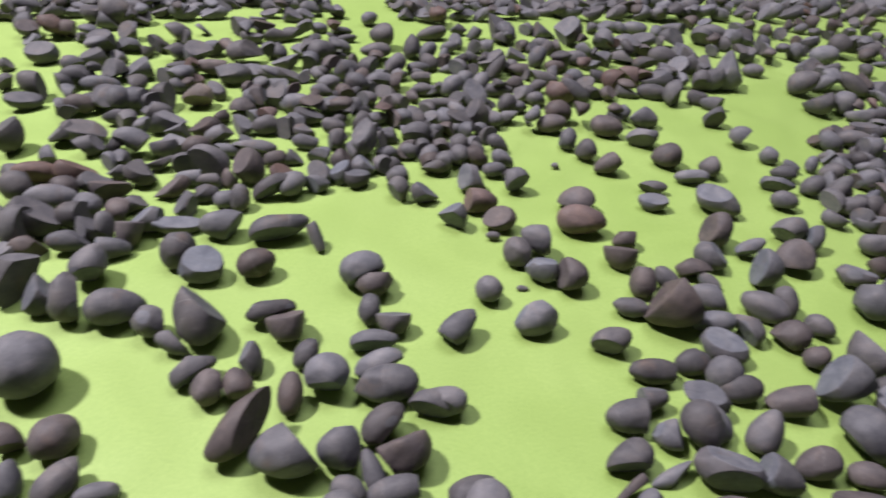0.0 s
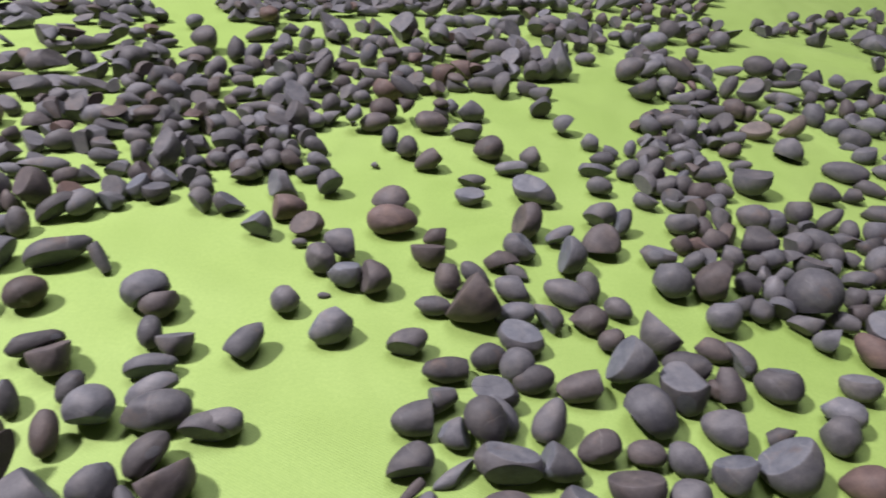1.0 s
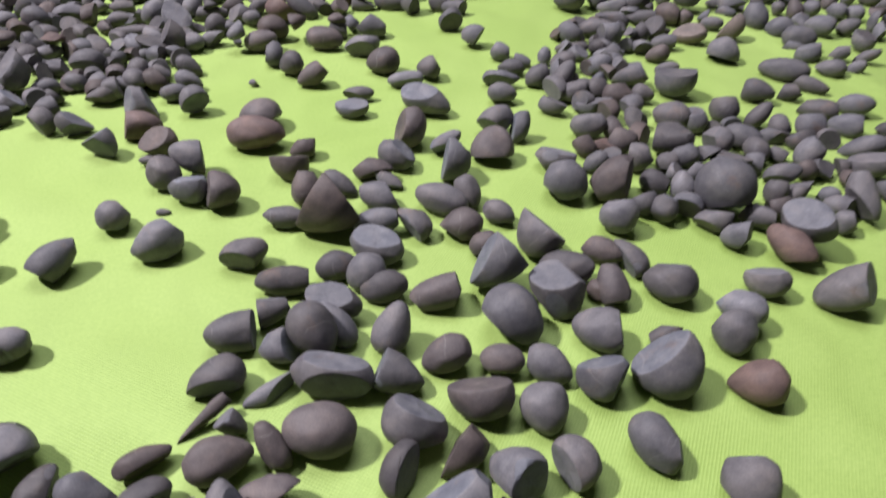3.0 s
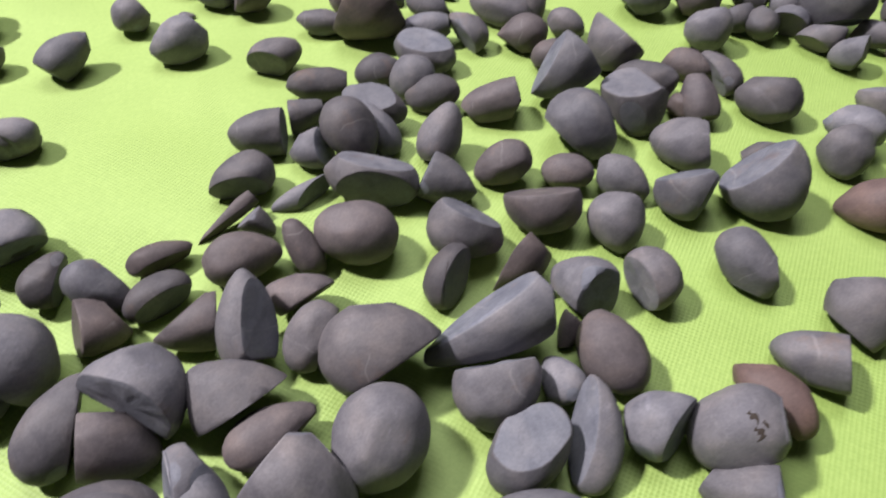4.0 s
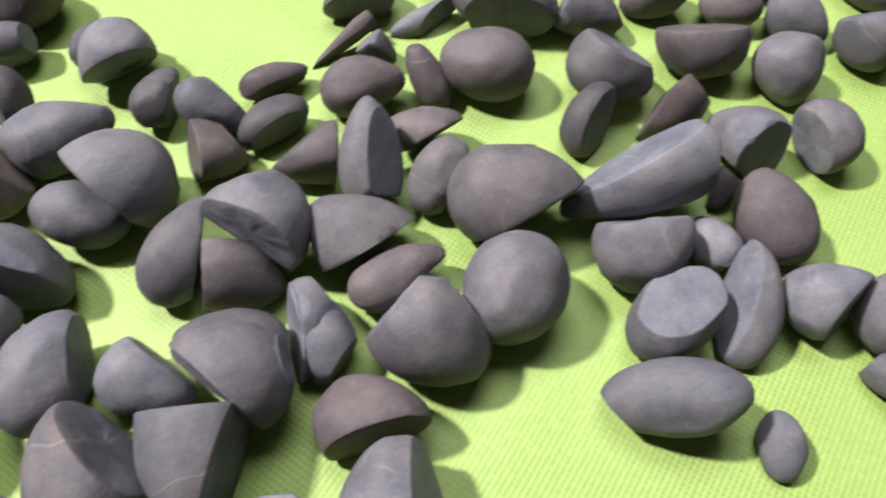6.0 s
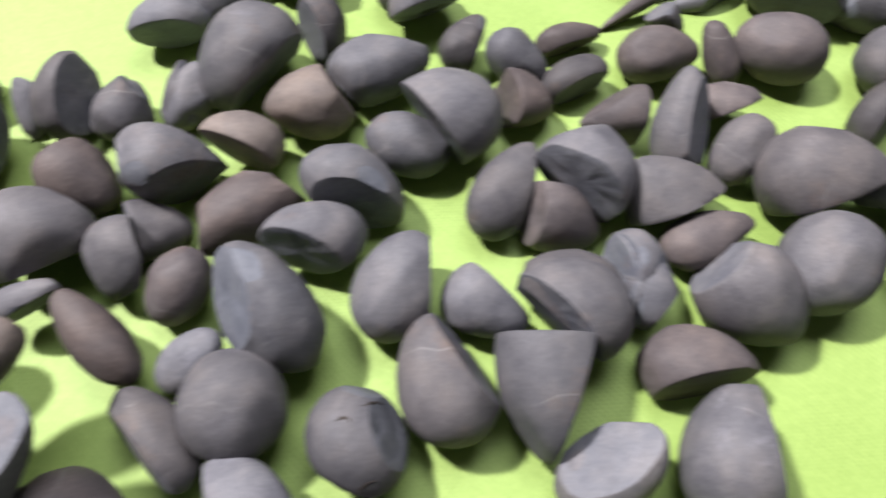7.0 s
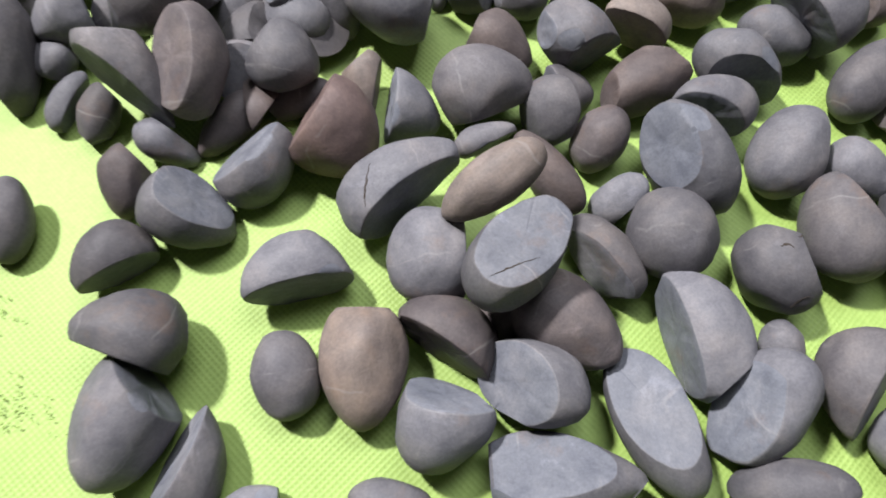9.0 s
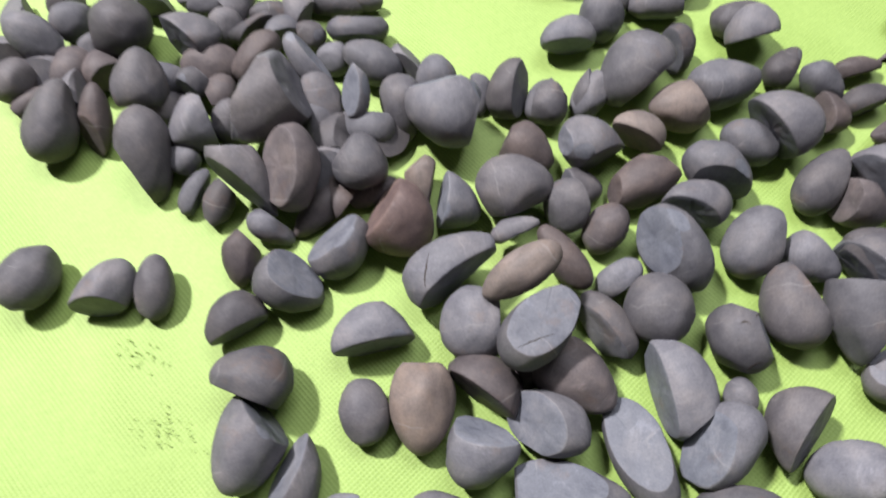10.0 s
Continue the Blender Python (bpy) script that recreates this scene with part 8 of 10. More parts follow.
pebble(0.1221, 1.2740, 0.0208, -27, -10, 37, 14.8, 10.4, 6.0, 2, 0.10, (-25, 28, 4.5))
pebble(0.1459, 1.2944, 0.0088, 66, 6, 19, 28.7, 9.9, 8.2, 1, 0.08, (-15, 6, 8.9))
pebble(0.6737, 1.4138, 0.0115, 67, -2, -3, 24.4, 15.0, 11.3, 2, -0.03, (-129, 14, 2.9), (10, 16, 12.3))
pebble(0.6919, 1.4132, 0.0175, -16, 0, 130, 14.3, 9.9, 7.3, 2, 0.04, (140, -7, 3.3), (-68, 26, 4.4))
pebble(0.0404, 1.2127, 0.0095, 65, 11, 25, 21.9, 10.3, 8.7, 0, -0.01)
pebble(0.4608, 1.4251, 0.0103, 68, 6, 8, 14.7, 11.9, 8.6, 0, 0.04, (75, 5, 1.9))
pebble(0.9735, 1.2914, 0.0162, 15, -3, 139, 12.3, 10.1, 6.1, 0, -0.08, (-45, -21, 1.7), (50, 25, 1.3))
pebble(0.1136, 1.2828, 0.0076, 66, 7, 20, 25.9, 9.3, 7.0, 0, -0.12, (-94, 36, 2.2), (-12, 18, 10.7))
pebble(0.7107, 1.4140, 0.0131, 67, -4, -4, 23.0, 14.7, 11.4, 0, 0.04, (114, 25, 6.7))
pebble(0.6115, 1.4304, 0.0205, 28, -8, 60, 15.1, 9.4, 6.3, 2, 0.15, (35, -29, 2.1), (56, 33, 3.9))
pebble(-0.0181, 1.1575, 0.0097, 64, 14, 29, 19.5, 10.5, 8.2, 0, 0.02, (97, 42, 3.5))
pebble(0.7179, 1.4212, 0.0164, -16, -26, 58, 16.7, 14.2, 7.7, 0, 0.15, (174, 44, 1.4))
pebble(0.1707, 1.3334, 0.0147, 67, 5, 17, 25.5, 16.2, 13.3, 0, -0.05, (36, 45, 7.2))
pebble(0.2386, 1.3711, 0.0184, -8, -5, 129, 16.9, 11.8, 5.9, 0, 0.05, (59, 48, 3.3))
pebble(0.5811, 1.4415, 0.0192, -9, -18, 350, 16.6, 12.1, 6.9, 0, -0.01, (39, 29, 6.5))
pebble(0.2358, 1.3717, 0.0101, 67, 2, 13, 18.4, 11.8, 8.8, 0, 0.1, (100, 47, 3.6), (-122, 22, 7.0))
pebble(0.2754, 1.3893, 0.0197, 13, -1, 118, 15.9, 12.1, 6.5, 0, -0.04, (-86, 19, 2.5), (-18, 4, 4.5))
pebble(0.0681, 1.2633, 0.0116, 66, -4, 29, 30.5, 13.0, 10.2, 0, 0.12, (121, 25, 7.8))
pebble(0.5794, 1.4462, 0.0109, 68, 1, 2, 16.1, 13.0, 8.9, 0, 0.05, (97, 18, 3.8), (-134, 28, 4.0))
pebble(1.1871, 1.0744, 0.0145, 62, -25, -34, 19.2, 15.6, 12.2, 0, -0.06, (131, 9, 6.7))
pebble(0.2476, 1.3856, 0.0209, -26, 15, 267, 13.3, 9.5, 4.8, 0, -0.07, (23, 54, 5.5), (64, -5, 1.0))
pebble(-0.0179, 1.1850, 0.0147, 61, 32, 19, 21.5, 13.7, 11.5, 0, -0.08, (166, -62, 9.2))
pebble(0.0373, 1.2458, 0.0098, 65, 11, 25, 18.4, 16.7, 12.3, 0, -0.08, (167, 33, 4.1), (-65, 6, 5.1))
pebble(0.0223, 1.2309, 0.0216, -8, -25, 287, 13.3, 10.4, 5.7, 0, 0.02, (-96, 11, 1.6))
pebble(0.0167, 1.2253, 0.0113, 65, 12, 26, 27.6, 11.7, 9.9, 0, 0.09, (7, -41, 10.5))
pebble(0.2775, 1.4025, 0.0087, 68, 13, 17, 15.2, 9.8, 8.1, 0, 0.04, (-161, 35, 3.7))
pebble(0.6216, 1.4522, 0.0101, 68, -0, 0, 17.1, 11.6, 9.0, 0, -0.01, (108, 46, 2.5))
pebble(0.7434, 1.4298, 0.0098, 68, -5, -6, 15.6, 11.3, 9.1, 0, -0.02, (114, 50, 3.8))
pebble(0.7350, 1.4333, 0.0192, 28, 23, 86, 15.1, 9.3, 4.7, 0, 0.09, (-90, 54, 4.2), (48, 19, 4.6))
pebble(0.5155, 1.4570, 0.0091, 68, 4, 5, 22.8, 10.6, 7.6, 0, -0.09, (68, 30, 1.4), (166, 3, 8.0))
pebble(0.7741, 1.4250, 0.0134, -16, -67, 97, 16.5, 12.3, 10.4, 0, -0.04, (-173, 44, 5.0))
pebble(0.1140, 1.3196, 0.0137, 67, 7, 20, 17.8, 18.8, 14.3, 0, 0.14, (-57, 19, 5.5))
pebble(0.6029, 1.4626, 0.0094, 68, 0, 1, 17.0, 10.8, 9.1, 0, -0.09)
pebble(0.1442, 1.3449, 0.0178, -11, -2, 147, 16.2, 9.8, 6.3, 1, 0.06, (-114, 12, 5.7))
pebble(0.7812, 1.4286, 0.0183, 14, -10, 83, 12.2, 8.1, 5.2, 0, 0.01, (-9, 34, 3.6))
pebble(0.7229, 1.4458, 0.0100, 68, -4, -5, 19.7, 14.1, 10.5, 0, 0.14, (168, 5, 6.2), (-96, 29, 3.9))
pebble(0.4802, 1.4644, 0.0092, 68, 5, 7, 16.6, 10.6, 8.9, 0, 0.05)
pebble(1.0124, 1.3140, 0.0122, 66, -16, -20, 15.1, 13.7, 11.1, 0, -0.11, (130, 54, 3.2))
pebble(0.6419, 1.4682, 0.0101, 68, -1, -1, 22.8, 11.9, 9.2, 0, -0.09, (-124, 35, 3.8), (-11, 28, 9.7))
pebble(0.6296, 1.4698, 0.0183, 10, 15, 313, 12.1, 7.5, 4.6, 0, 0.07, (14, 4, 1.5), (-140, -18, 2.9))
pebble(0.7893, 1.4360, 0.0174, 68, -7, -8, 19.4, 19.2, 14.4, 0, -0.06, (119, 14, 5.2))
pebble(0.1257, 1.3478, 0.0090, 67, 6, 19, 17.7, 10.4, 8.6, 0, 0.08, (-23, 40, 2.7))
pebble(0.0828, 1.3174, 0.0107, 67, 8, 21, 18.2, 12.6, 9.6, 0, -0.01, (-128, 11, 3.5))
pebble(0.7039, 1.4709, 0.0094, 69, -3, -4, 19.0, 11.2, 9.3, 0, -0.02, (-105, -65, 5.6))
pebble(0.7500, 1.4623, 0.0147, 69, -5, -6, 16.2, 16.3, 13.3, 0, -0.09, (131, 50, 6.2))
pebble(-0.0577, 1.1924, 0.0081, 65, 15, 30, 10.6, 11.0, 8.5, 0, -0.01, (-51, 38, 1.6))
pebble(0.8158, 1.4473, 0.0257, 28, -66, 47, 28.2, 23.6, 17.1, 0, 0.11, (-45, 14, 11.0), (93, 26, 10.0))
pebble(0.7906, 1.4607, 0.0185, -6, -18, 174, 14.0, 10.0, 5.1, 0, 0.01, (127, 10, 2.9), (-137, 41, 1.6))
pebble(0.0061, 1.2778, 0.0134, 67, 11, 26, 21.2, 14.8, 11.5, 0, 0.13, (122, 22, 6.5))
pebble(0.6784, 1.4889, 0.0054, 69, -2, -3, 23.5, 14.2, 9.4, 0, -0.1, (-94, 7, 2.4), (52, 14, 7.5))
pebble(-0.0148, 1.2580, 0.0076, 66, 12, 27, 15.3, 10.3, 7.9, 0, 0.12, (-60, 30, 3.2))
pebble(0.2588, 1.4438, 0.0037, 68, 13, 17, 14.3, 6.0, 4.8, 0, 0.05, (-80, -41, 2.9))
pebble(0.2620, 1.4494, 0.0187, -7, -24, 226, 15.0, 12.1, 6.6, 2, -0.08, (82, -10, 5.5))
pebble(0.2094, 1.4270, 0.0082, 68, 2, 14, 22.3, 9.6, 7.9, 0, 0.07, (-23, 42, 3.2))
pebble(0.6230, 1.5014, 0.0090, 69, -0, -0, 16.9, 10.4, 8.1, 0, 0.04, (51, 10, 4.5))
pebble(0.4978, 1.5035, 0.0096, 69, 4, 6, 14.2, 14.0, 10.5, 0, -0.02, (-106, 8, 5.6))
pebble(0.1783, 1.4127, 0.0089, 68, 3, 16, 29.3, 10.3, 7.8, 0, 0.15, (125, 14, 5.4))
pebble(0.1557, 1.4022, 0.0086, 68, 4, 17, 15.4, 10.0, 7.7, 0, -0.06, (85, 33, 3.9))
pebble(0.5043, 1.5096, 0.0161, -15, 16, 96, 16.1, 13.6, 7.2, 0, -0.07, (-91, 48, 1.4))
pebble(0.5032, 1.5099, 0.0214, -2, 18, 314, 15.9, 13.1, 8.0, 0, 0.16, (89, -24, 5.3))
pebble(0.0554, 1.3390, 0.0101, 67, 9, 22, 26.0, 11.1, 8.5, 0, 0.15, (53, 14, 5.8))
pebble(0.9820, 1.3860, 0.0101, 68, -14, -18, 18.6, 10.9, 9.1, 0, -0.06)
pebble(0.6807, 1.5032, 0.0207, -26, 25, 315, 13.2, 10.8, 7.5, 0, 0.10, (88, 44, 4.1))
pebble(0.2187, 1.4434, 0.0161, -11, -1, 78, 16.7, 12.3, 8.7, 0, 0.07, (70, 25, 1.9))
pebble(0.7935, 1.4782, 0.0153, 69, -7, -8, 16.4, 16.9, 13.6, 0, -0.06, (57, 54, 3.4))
pebble(0.4926, 1.5144, 0.0198, 68, 23, -1, 28.6, 20.0, 14.5, 0, 0.1, (83, 34, 5.2), (-143, 9, 11.8))
pebble(0.1442, 1.4064, 0.0197, 15, 12, 295, 16.1, 11.5, 6.5, 0, 0.05, (-74, -24, 1.6))
pebble(0.1683, 1.4212, 0.0210, -27, 2, 241, 16.7, 13.5, 7.9, 1, 0.12, (-131, 59, 1.4), (51, 19, 3.4))
pebble(0.7755, 1.4879, 0.0166, 69, -6, -7, 18.0, 18.3, 13.6, 0, -0.11, (41, 15, 7.0), (126, 3, 8.2))
pebble(-0.0071, 1.2966, 0.0206, -4, -19, 353, 17.8, 12.7, 6.5, 0, -0.02, (-180, -12, 5.8), (-179, -18, 4.4))
pebble(0.9794, 1.3978, 0.0170, -2, 26, 246, 12.9, 8.8, 4.8, 1, 0.16, (31, 44, 3.4))
pebble(0.0198, 1.3244, 0.0079, 67, 10, 24, 20.1, 11.4, 8.4, 0, -0.04, (-85, 32, 2.5))
pebble(0.7354, 1.5062, 0.0119, 69, -4, -5, 20.1, 13.4, 11.0, 0, 0.14, (-45, -50, 5.9))
pebble(0.6162, 1.5272, 0.0193, -5, -7, 24, 14.1, 11.5, 8.2, 1, 0.20, (11, 46, 1.3))
pebble(0.1546, 1.4276, 0.0162, 6, -0, 124, 14.7, 10.7, 5.7, 0, 0.09, (-8, 37, 5.2))
pebble(-0.0063, 1.3125, 0.0142, 68, 11, 25, 17.1, 19.2, 14.3, 0, 0.07, (-101, 36, 3.1))
pebble(0.6494, 1.5273, 0.0133, -4, -70, 92, 20.5, 16.6, 13.8, 0, 0.1, (163, 34, 2.8))
pebble(0.6637, 1.5256, 0.0162, -2, 9, 46, 12.9, 10.3, 7.1, 2, 0.06, (-120, 14, 4.1), (80, 49, 2.8))
pebble(0.7683, 1.5052, 0.0197, 26, -12, 113, 14.1, 11.7, 6.9, 0, -0.05, (99, -17, 3.9), (-25, -9, 3.1))
pebble(0.1330, 1.4213, 0.0117, 69, 5, 17, 31.9, 13.0, 10.5, 0, 0.06, (-37, 6, 11.1))
pebble(1.0014, 1.4004, 0.0214, -26, 20, 302, 12.2, 8.4, 5.1, 2, 0.02, (11, 57, 3.0))
pebble(0.1525, 1.4357, 0.0165, 12, -69, 96, 18.9, 13.9, 10.6, 0, -0.09, (-1, 5, 5.2), (117, 2, 5.7))
pebble(0.0632, 1.3783, 0.0114, 68, 8, 21, 19.1, 12.9, 10.1, 0, 0.06, (-133, 10, 6.0))
pebble(-0.0849, 1.2377, 0.0070, 66, 15, 30, 9.6, 8.4, 6.7, 0, 0, (50, 30, 3.5))
pebble(-0.0579, 1.2693, 0.0131, 67, 13, 29, 19.2, 14.4, 11.4, 0, 0.08, (112, 42, 5.6))
pebble(0.5944, 1.5386, 0.0215, 70, 1, 1, 23.7, 23.3, 17.8, 0, 0.11, (133, 34, 5.1), (-145, 15, 12.2))
pebble(0.6822, 1.5293, 0.0138, 70, -2, -3, 25.3, 15.3, 12.5, 0, -0.12, (130, 50, 6.5))
pebble(0.0894, 1.4065, 0.0072, 68, 7, 20, 14.9, 8.5, 6.5, 0, 0.09, (50, 6, 2.2))
pebble(0.7633, 1.5209, 0.0146, 70, -5, -6, 22.5, 16.1, 12.5, 0, -0.09, (68, 43, 4.6), (166, 18, 8.1))
pebble(0.5597, 1.5540, 0.0116, 70, 2, 3, 26.8, 13.1, 9.7, 0, 0.12, (59, 9, 3.8), (171, 23, 9.5))
pebble(0.0078, 1.3665, 0.0110, 68, 10, 24, 22.1, 12.0, 10.0, 0, 0.11, (156, 42, 6.7))
pebble(-0.0318, 1.3325, 0.0217, -6, 7, 354, 13.6, 9.8, 5.7, 0, 0.06, (137, 18, 2.0))
pebble(0.3962, 1.5554, 0.0162, -12, 14, 115, 17.7, 15.0, 11.1, 2, -0.08, (-32, 3, 4.1), (49, 14, 8.7))
pebble(0.3848, 1.5593, 0.0187, 25, 20, 167, 15.7, 11.7, 8.8, 0, 0.17, (65, -11, 1.5))
pebble(0.4018, 1.5638, 0.0074, 70, 7, 10, 27.9, 8.1, 6.8, 0, -0.11, (-1, 11, 8.9))
pebble(0.1836, 1.4949, 0.0110, 69, 13, 11, 20.9, 11.9, 9.0, 0, -0, (74, 31, 3.9))
pebble(0.2313, 1.5182, 0.0191, -11, 21, 356, 17.0, 11.8, 6.9, 0, 0.06, (-173, -18, 2.9), (175, 17, 1.4))
pebble(0.3829, 1.5635, 0.0106, 70, 1, 3, 23.8, 12.1, 9.5, 0, -0.09, (114, 45, 4.0))
pebble(-0.0459, 1.3409, 0.0084, 68, 12, 26, 22.2, 8.8, 7.3, 0, 0.14, (175, 15, 5.1))
pebble(0.7138, 1.5655, 0.0117, 70, -3, -4, 22.5, 13.1, 10.0, 0, 0.12, (111, 40, 2.7))
pebble(0.2020, 1.5085, 0.0077, 70, -7, 17, 17.5, 8.9, 7.0, 0, -0.07, (49, 33, 3.8))
pebble(0.2482, 1.5284, 0.0081, 70, 12, 16, 11.5, 12.3, 9.0, 0, 0.05, (-93, 38, 1.4))
pebble(0.3477, 1.5611, 0.0085, 70, -3, 7, 17.4, 9.8, 8.0, 0, 0.11, (35, 45, 4.0))
pebble(0.8432, 1.5366, 0.0075, 70, -8, -10, 19.3, 8.6, 7.2, 0, -0.1, (6, 24, 5.6))
pebble(0.3576, 1.5680, 0.0173, -27, -6, 306, 15.5, 12.3, 7.0, 1, -0.03, (29, 15, 3.1), (60, 58, 5.6))
pebble(0.1700, 1.5026, 0.0205, 6, -26, 238, 12.6, 9.4, 5.4, 1, 0.19, (-151, 33, 2.6), (-98, -0, 4.9))
pebble(0.1573, 1.4988, 0.0068, 70, -2, 18, 18.4, 8.2, 6.3, 0, 0.07, (102, 36, 2.6))
pebble(-0.0941, 1.3095, 0.0073, 68, 14, 29, 13.8, 8.8, 7.1, 0, -0.02, (-35, 13, 5.1))
pebble(0.4214, 1.5848, 0.0205, -8, -10, 153, 16.1, 9.7, 5.7, 0, 0.02, (11, 56, 2.8), (-10, 15, 4.2))
pebble(0.2158, 1.5283, 0.0098, 71, 13, 18, 25.1, 9.9, 7.7, 0, 0.15, (42, 10, 3.7))
pebble(0.4350, 1.5876, 0.0095, 70, -16, 7, 21.7, 9.4, 7.5, 0, 0.1, (62, 43, 3.5))
pebble(-0.0645, 1.3460, 0.0098, 68, 12, 27, 18.5, 13.0, 9.8, 1, 0.13, (-90, 22, 5.1), (-4, 17, 5.4))
pebble(0.4650, 1.5933, 0.0111, 69, -22, 7, 21.5, 10.4, 8.2, 0, 0.09, (133, 32, 4.8))
pebble(0.4789, 1.5968, 0.0212, -17, 20, 207, 12.5, 8.6, 5.9, 1, 0.00, (-55, -12, 1.5), (166, 52, 1.8))
pebble(0.9776, 1.4908, 0.0212, 2, 12, 301, 18.0, 15.2, 8.1, 0, -0.03, (163, -3, 4.2))
pebble(0.8588, 1.5468, 0.0220, -14, -16, 283, 15.3, 12.1, 6.5, 0, 0.07, (-71, -23, 5.9), (-23, 38, 3.4))
pebble(0.0803, 1.4683, 0.0092, 70, -1, 22, 21.5, 10.6, 8.2, 0, 0.14, (115, 30, 3.9))
pebble(0.7648, 1.5776, 0.0147, 71, -5, -6, 24.4, 16.1, 13.1, 0, -0.11, (33, 42, 3.2))
pebble(0.4043, 1.5929, 0.0099, 70, -17, 9, 25.6, 8.9, 6.7, 0, -0.11, (64, 20, 4.3))
pebble(0.9648, 1.5036, 0.0182, -10, 1, 104, 17.8, 13.6, 7.5, 0, -0.09, (37, 16, 7.0), (138, 5, 3.9))
pebble(0.4203, 1.5981, 0.0199, 17, 27, 172, 16.3, 10.9, 7.8, 1, 0.04, (6, 37, 1.7), (-27, 3, 2.0))
pebble(-0.1028, 1.3220, 0.0200, 4, 9, 63, 15.7, 11.0, 7.2, 1, 0.09, (-107, 58, 3.8), (-54, 52, 5.5))
pebble(-0.0846, 1.3413, 0.0201, -1, -26, 171, 17.4, 14.3, 9.6, 2, -0.03, (-63, 8, 7.1))
pebble(-0.0363, 1.3889, 0.0113, 69, 11, 25, 27.2, 11.9, 8.9, 0, -0.06, (53, 7, 4.3), (166, 4, 10.2))
pebble(0.0015, 1.4203, 0.0104, 69, 9, 23, 15.7, 11.8, 9.2, 0, -0.01, (71, 49, 2.1))
pebble(0.0477, 1.4560, 0.0093, 70, -5, 25, 17.7, 10.7, 8.1, 0, 0.1, (99, 29, 3.4))
pebble(0.2144, 1.5455, 0.0177, 27, -6, 175, 12.7, 7.9, 4.9, 0, 0.19, (147, -27, 0.9), (112, -1, 2.9))
pebble(0.4989, 1.6112, 0.0107, 70, -21, 5, 22.8, 9.5, 7.6, 0, -0.01, (67, 50, 3.2))
pebble(0.0391, 1.4526, 0.0205, 1, 8, 272, 12.5, 9.6, 6.2, 1, -0.06, (-145, 23, 1.1), (120, -13, 1.0))
pebble(0.5194, 1.6127, 0.0190, -6, -5, 44, 15.3, 9.2, 5.2, 2, 0.12, (166, 4, 4.6), (-22, -12, 2.4))
pebble(-0.0125, 1.4144, 0.0173, 18, 27, 242, 14.3, 11.2, 6.6, 0, -0.05, (123, 16, 5.9))
pebble(0.0409, 1.4547, 0.0100, 70, 8, 21, 17.9, 11.2, 9.4, 0, 0.02, (-8, 22, 6.3))
pebble(0.1548, 1.5230, 0.0087, 70, -3, 18, 19.9, 10.1, 7.8, 0, 0.05, (63, 35, 3.7))
pebble(-0.0878, 1.3495, 0.0086, 69, 13, 28, 14.7, 11.7, 8.6, 0, -0.03, (-99, 28, 2.8))
pebble(0.3667, 1.5974, 0.0106, 71, -11, 8, 25.2, 11.2, 9.0, 0, 0.1, (45, 39, 5.2))
pebble(0.8747, 1.5559, 0.0116, 71, -9, -11, 13.9, 13.1, 10.2, 0, -0.01, (98, 38, 5.2))
pebble(0.0746, 1.4807, 0.0189, -12, -3, 132, 14.7, 9.1, 4.7, 0, -0.01, (-88, -11, 4.3))
pebble(0.2147, 1.5536, 0.0117, 70, 10, 9, 19.4, 12.9, 10.2, 0, 0.11, (118, 42, 4.1))
pebble(-0.0078, 1.4244, 0.0189, -12, 4, 172, 15.3, 10.1, 6.0, 0, 0.09, (-27, -22, 2.2))
pebble(0.9565, 1.5220, 0.0162, 70, -12, -15, 19.5, 17.7, 14.4, 0, 0.11, (44, 50, 4.9))
pebble(0.5073, 1.6188, 0.0167, -7, 23, 310, 16.7, 13.9, 9.4, 0, 0.01, (-134, -7, 2.2), (175, -15, 3.3))
pebble(1.0249, 1.4846, 0.0214, -18, 9, 251, 15.9, 13.0, 7.6, 1, 0.12, (147, 56, 2.3))
pebble(0.3344, 1.5940, 0.0099, 71, 9, 3, 23.5, 10.8, 9.0, 0, 0.03, (155, 49, 5.1))
pebble(-0.0318, 1.4084, 0.0171, 70, 11, 25, 23.5, 18.5, 15.5, 0, 0.07, (-161, -65, 6.6))
pebble(0.6638, 1.6148, 0.0076, 71, -2, -2, 27.8, 8.9, 7.4, 0, -0, (154, 52, 4.2))
pebble(0.9643, 1.5213, 0.0194, -27, -5, 356, 13.3, 8.8, 4.7, 1, -0.04, (-118, -8, 3.7), (167, 11, 0.9))
pebble(0.9036, 1.5500, 0.0212, 12, -9, 290, 12.1, 10.1, 6.8, 1, 0.09, (179, 26, 2.2))
pebble(1.0428, 1.4759, 0.0135, 70, -15, -19, 27.2, 13.7, 11.3, 0, -0.09, (23, 46, 4.3))
pebble(-0.0083, 1.4301, 0.0096, 70, 10, 23, 20.8, 10.5, 8.6, 0, 0.03, (35, 41, 4.8))
pebble(0.1813, 1.5456, 0.0076, 70, 9, 12, 24.1, 8.3, 6.5, 0, 0.01, (137, 15, 5.8))
pebble(0.1925, 1.5524, 0.0104, 70, 9, 11, 22.8, 11.5, 8.7, 0, -0.04, (69, 28, 4.1))
pebble(0.5336, 1.6260, 0.0086, 71, 4, -5, 25.1, 10.0, 7.7, 0, 0.12, (114, 33, 4.0))
pebble(0.9063, 1.5539, 0.0089, 70, -10, -12, 8.7, 10.5, 7.3, 0, -0.09)
pebble(-0.1120, 1.3406, 0.0137, 69, 14, 29, 19.6, 15.0, 12.2, 0, 0.09, (26, 16, 5.1))
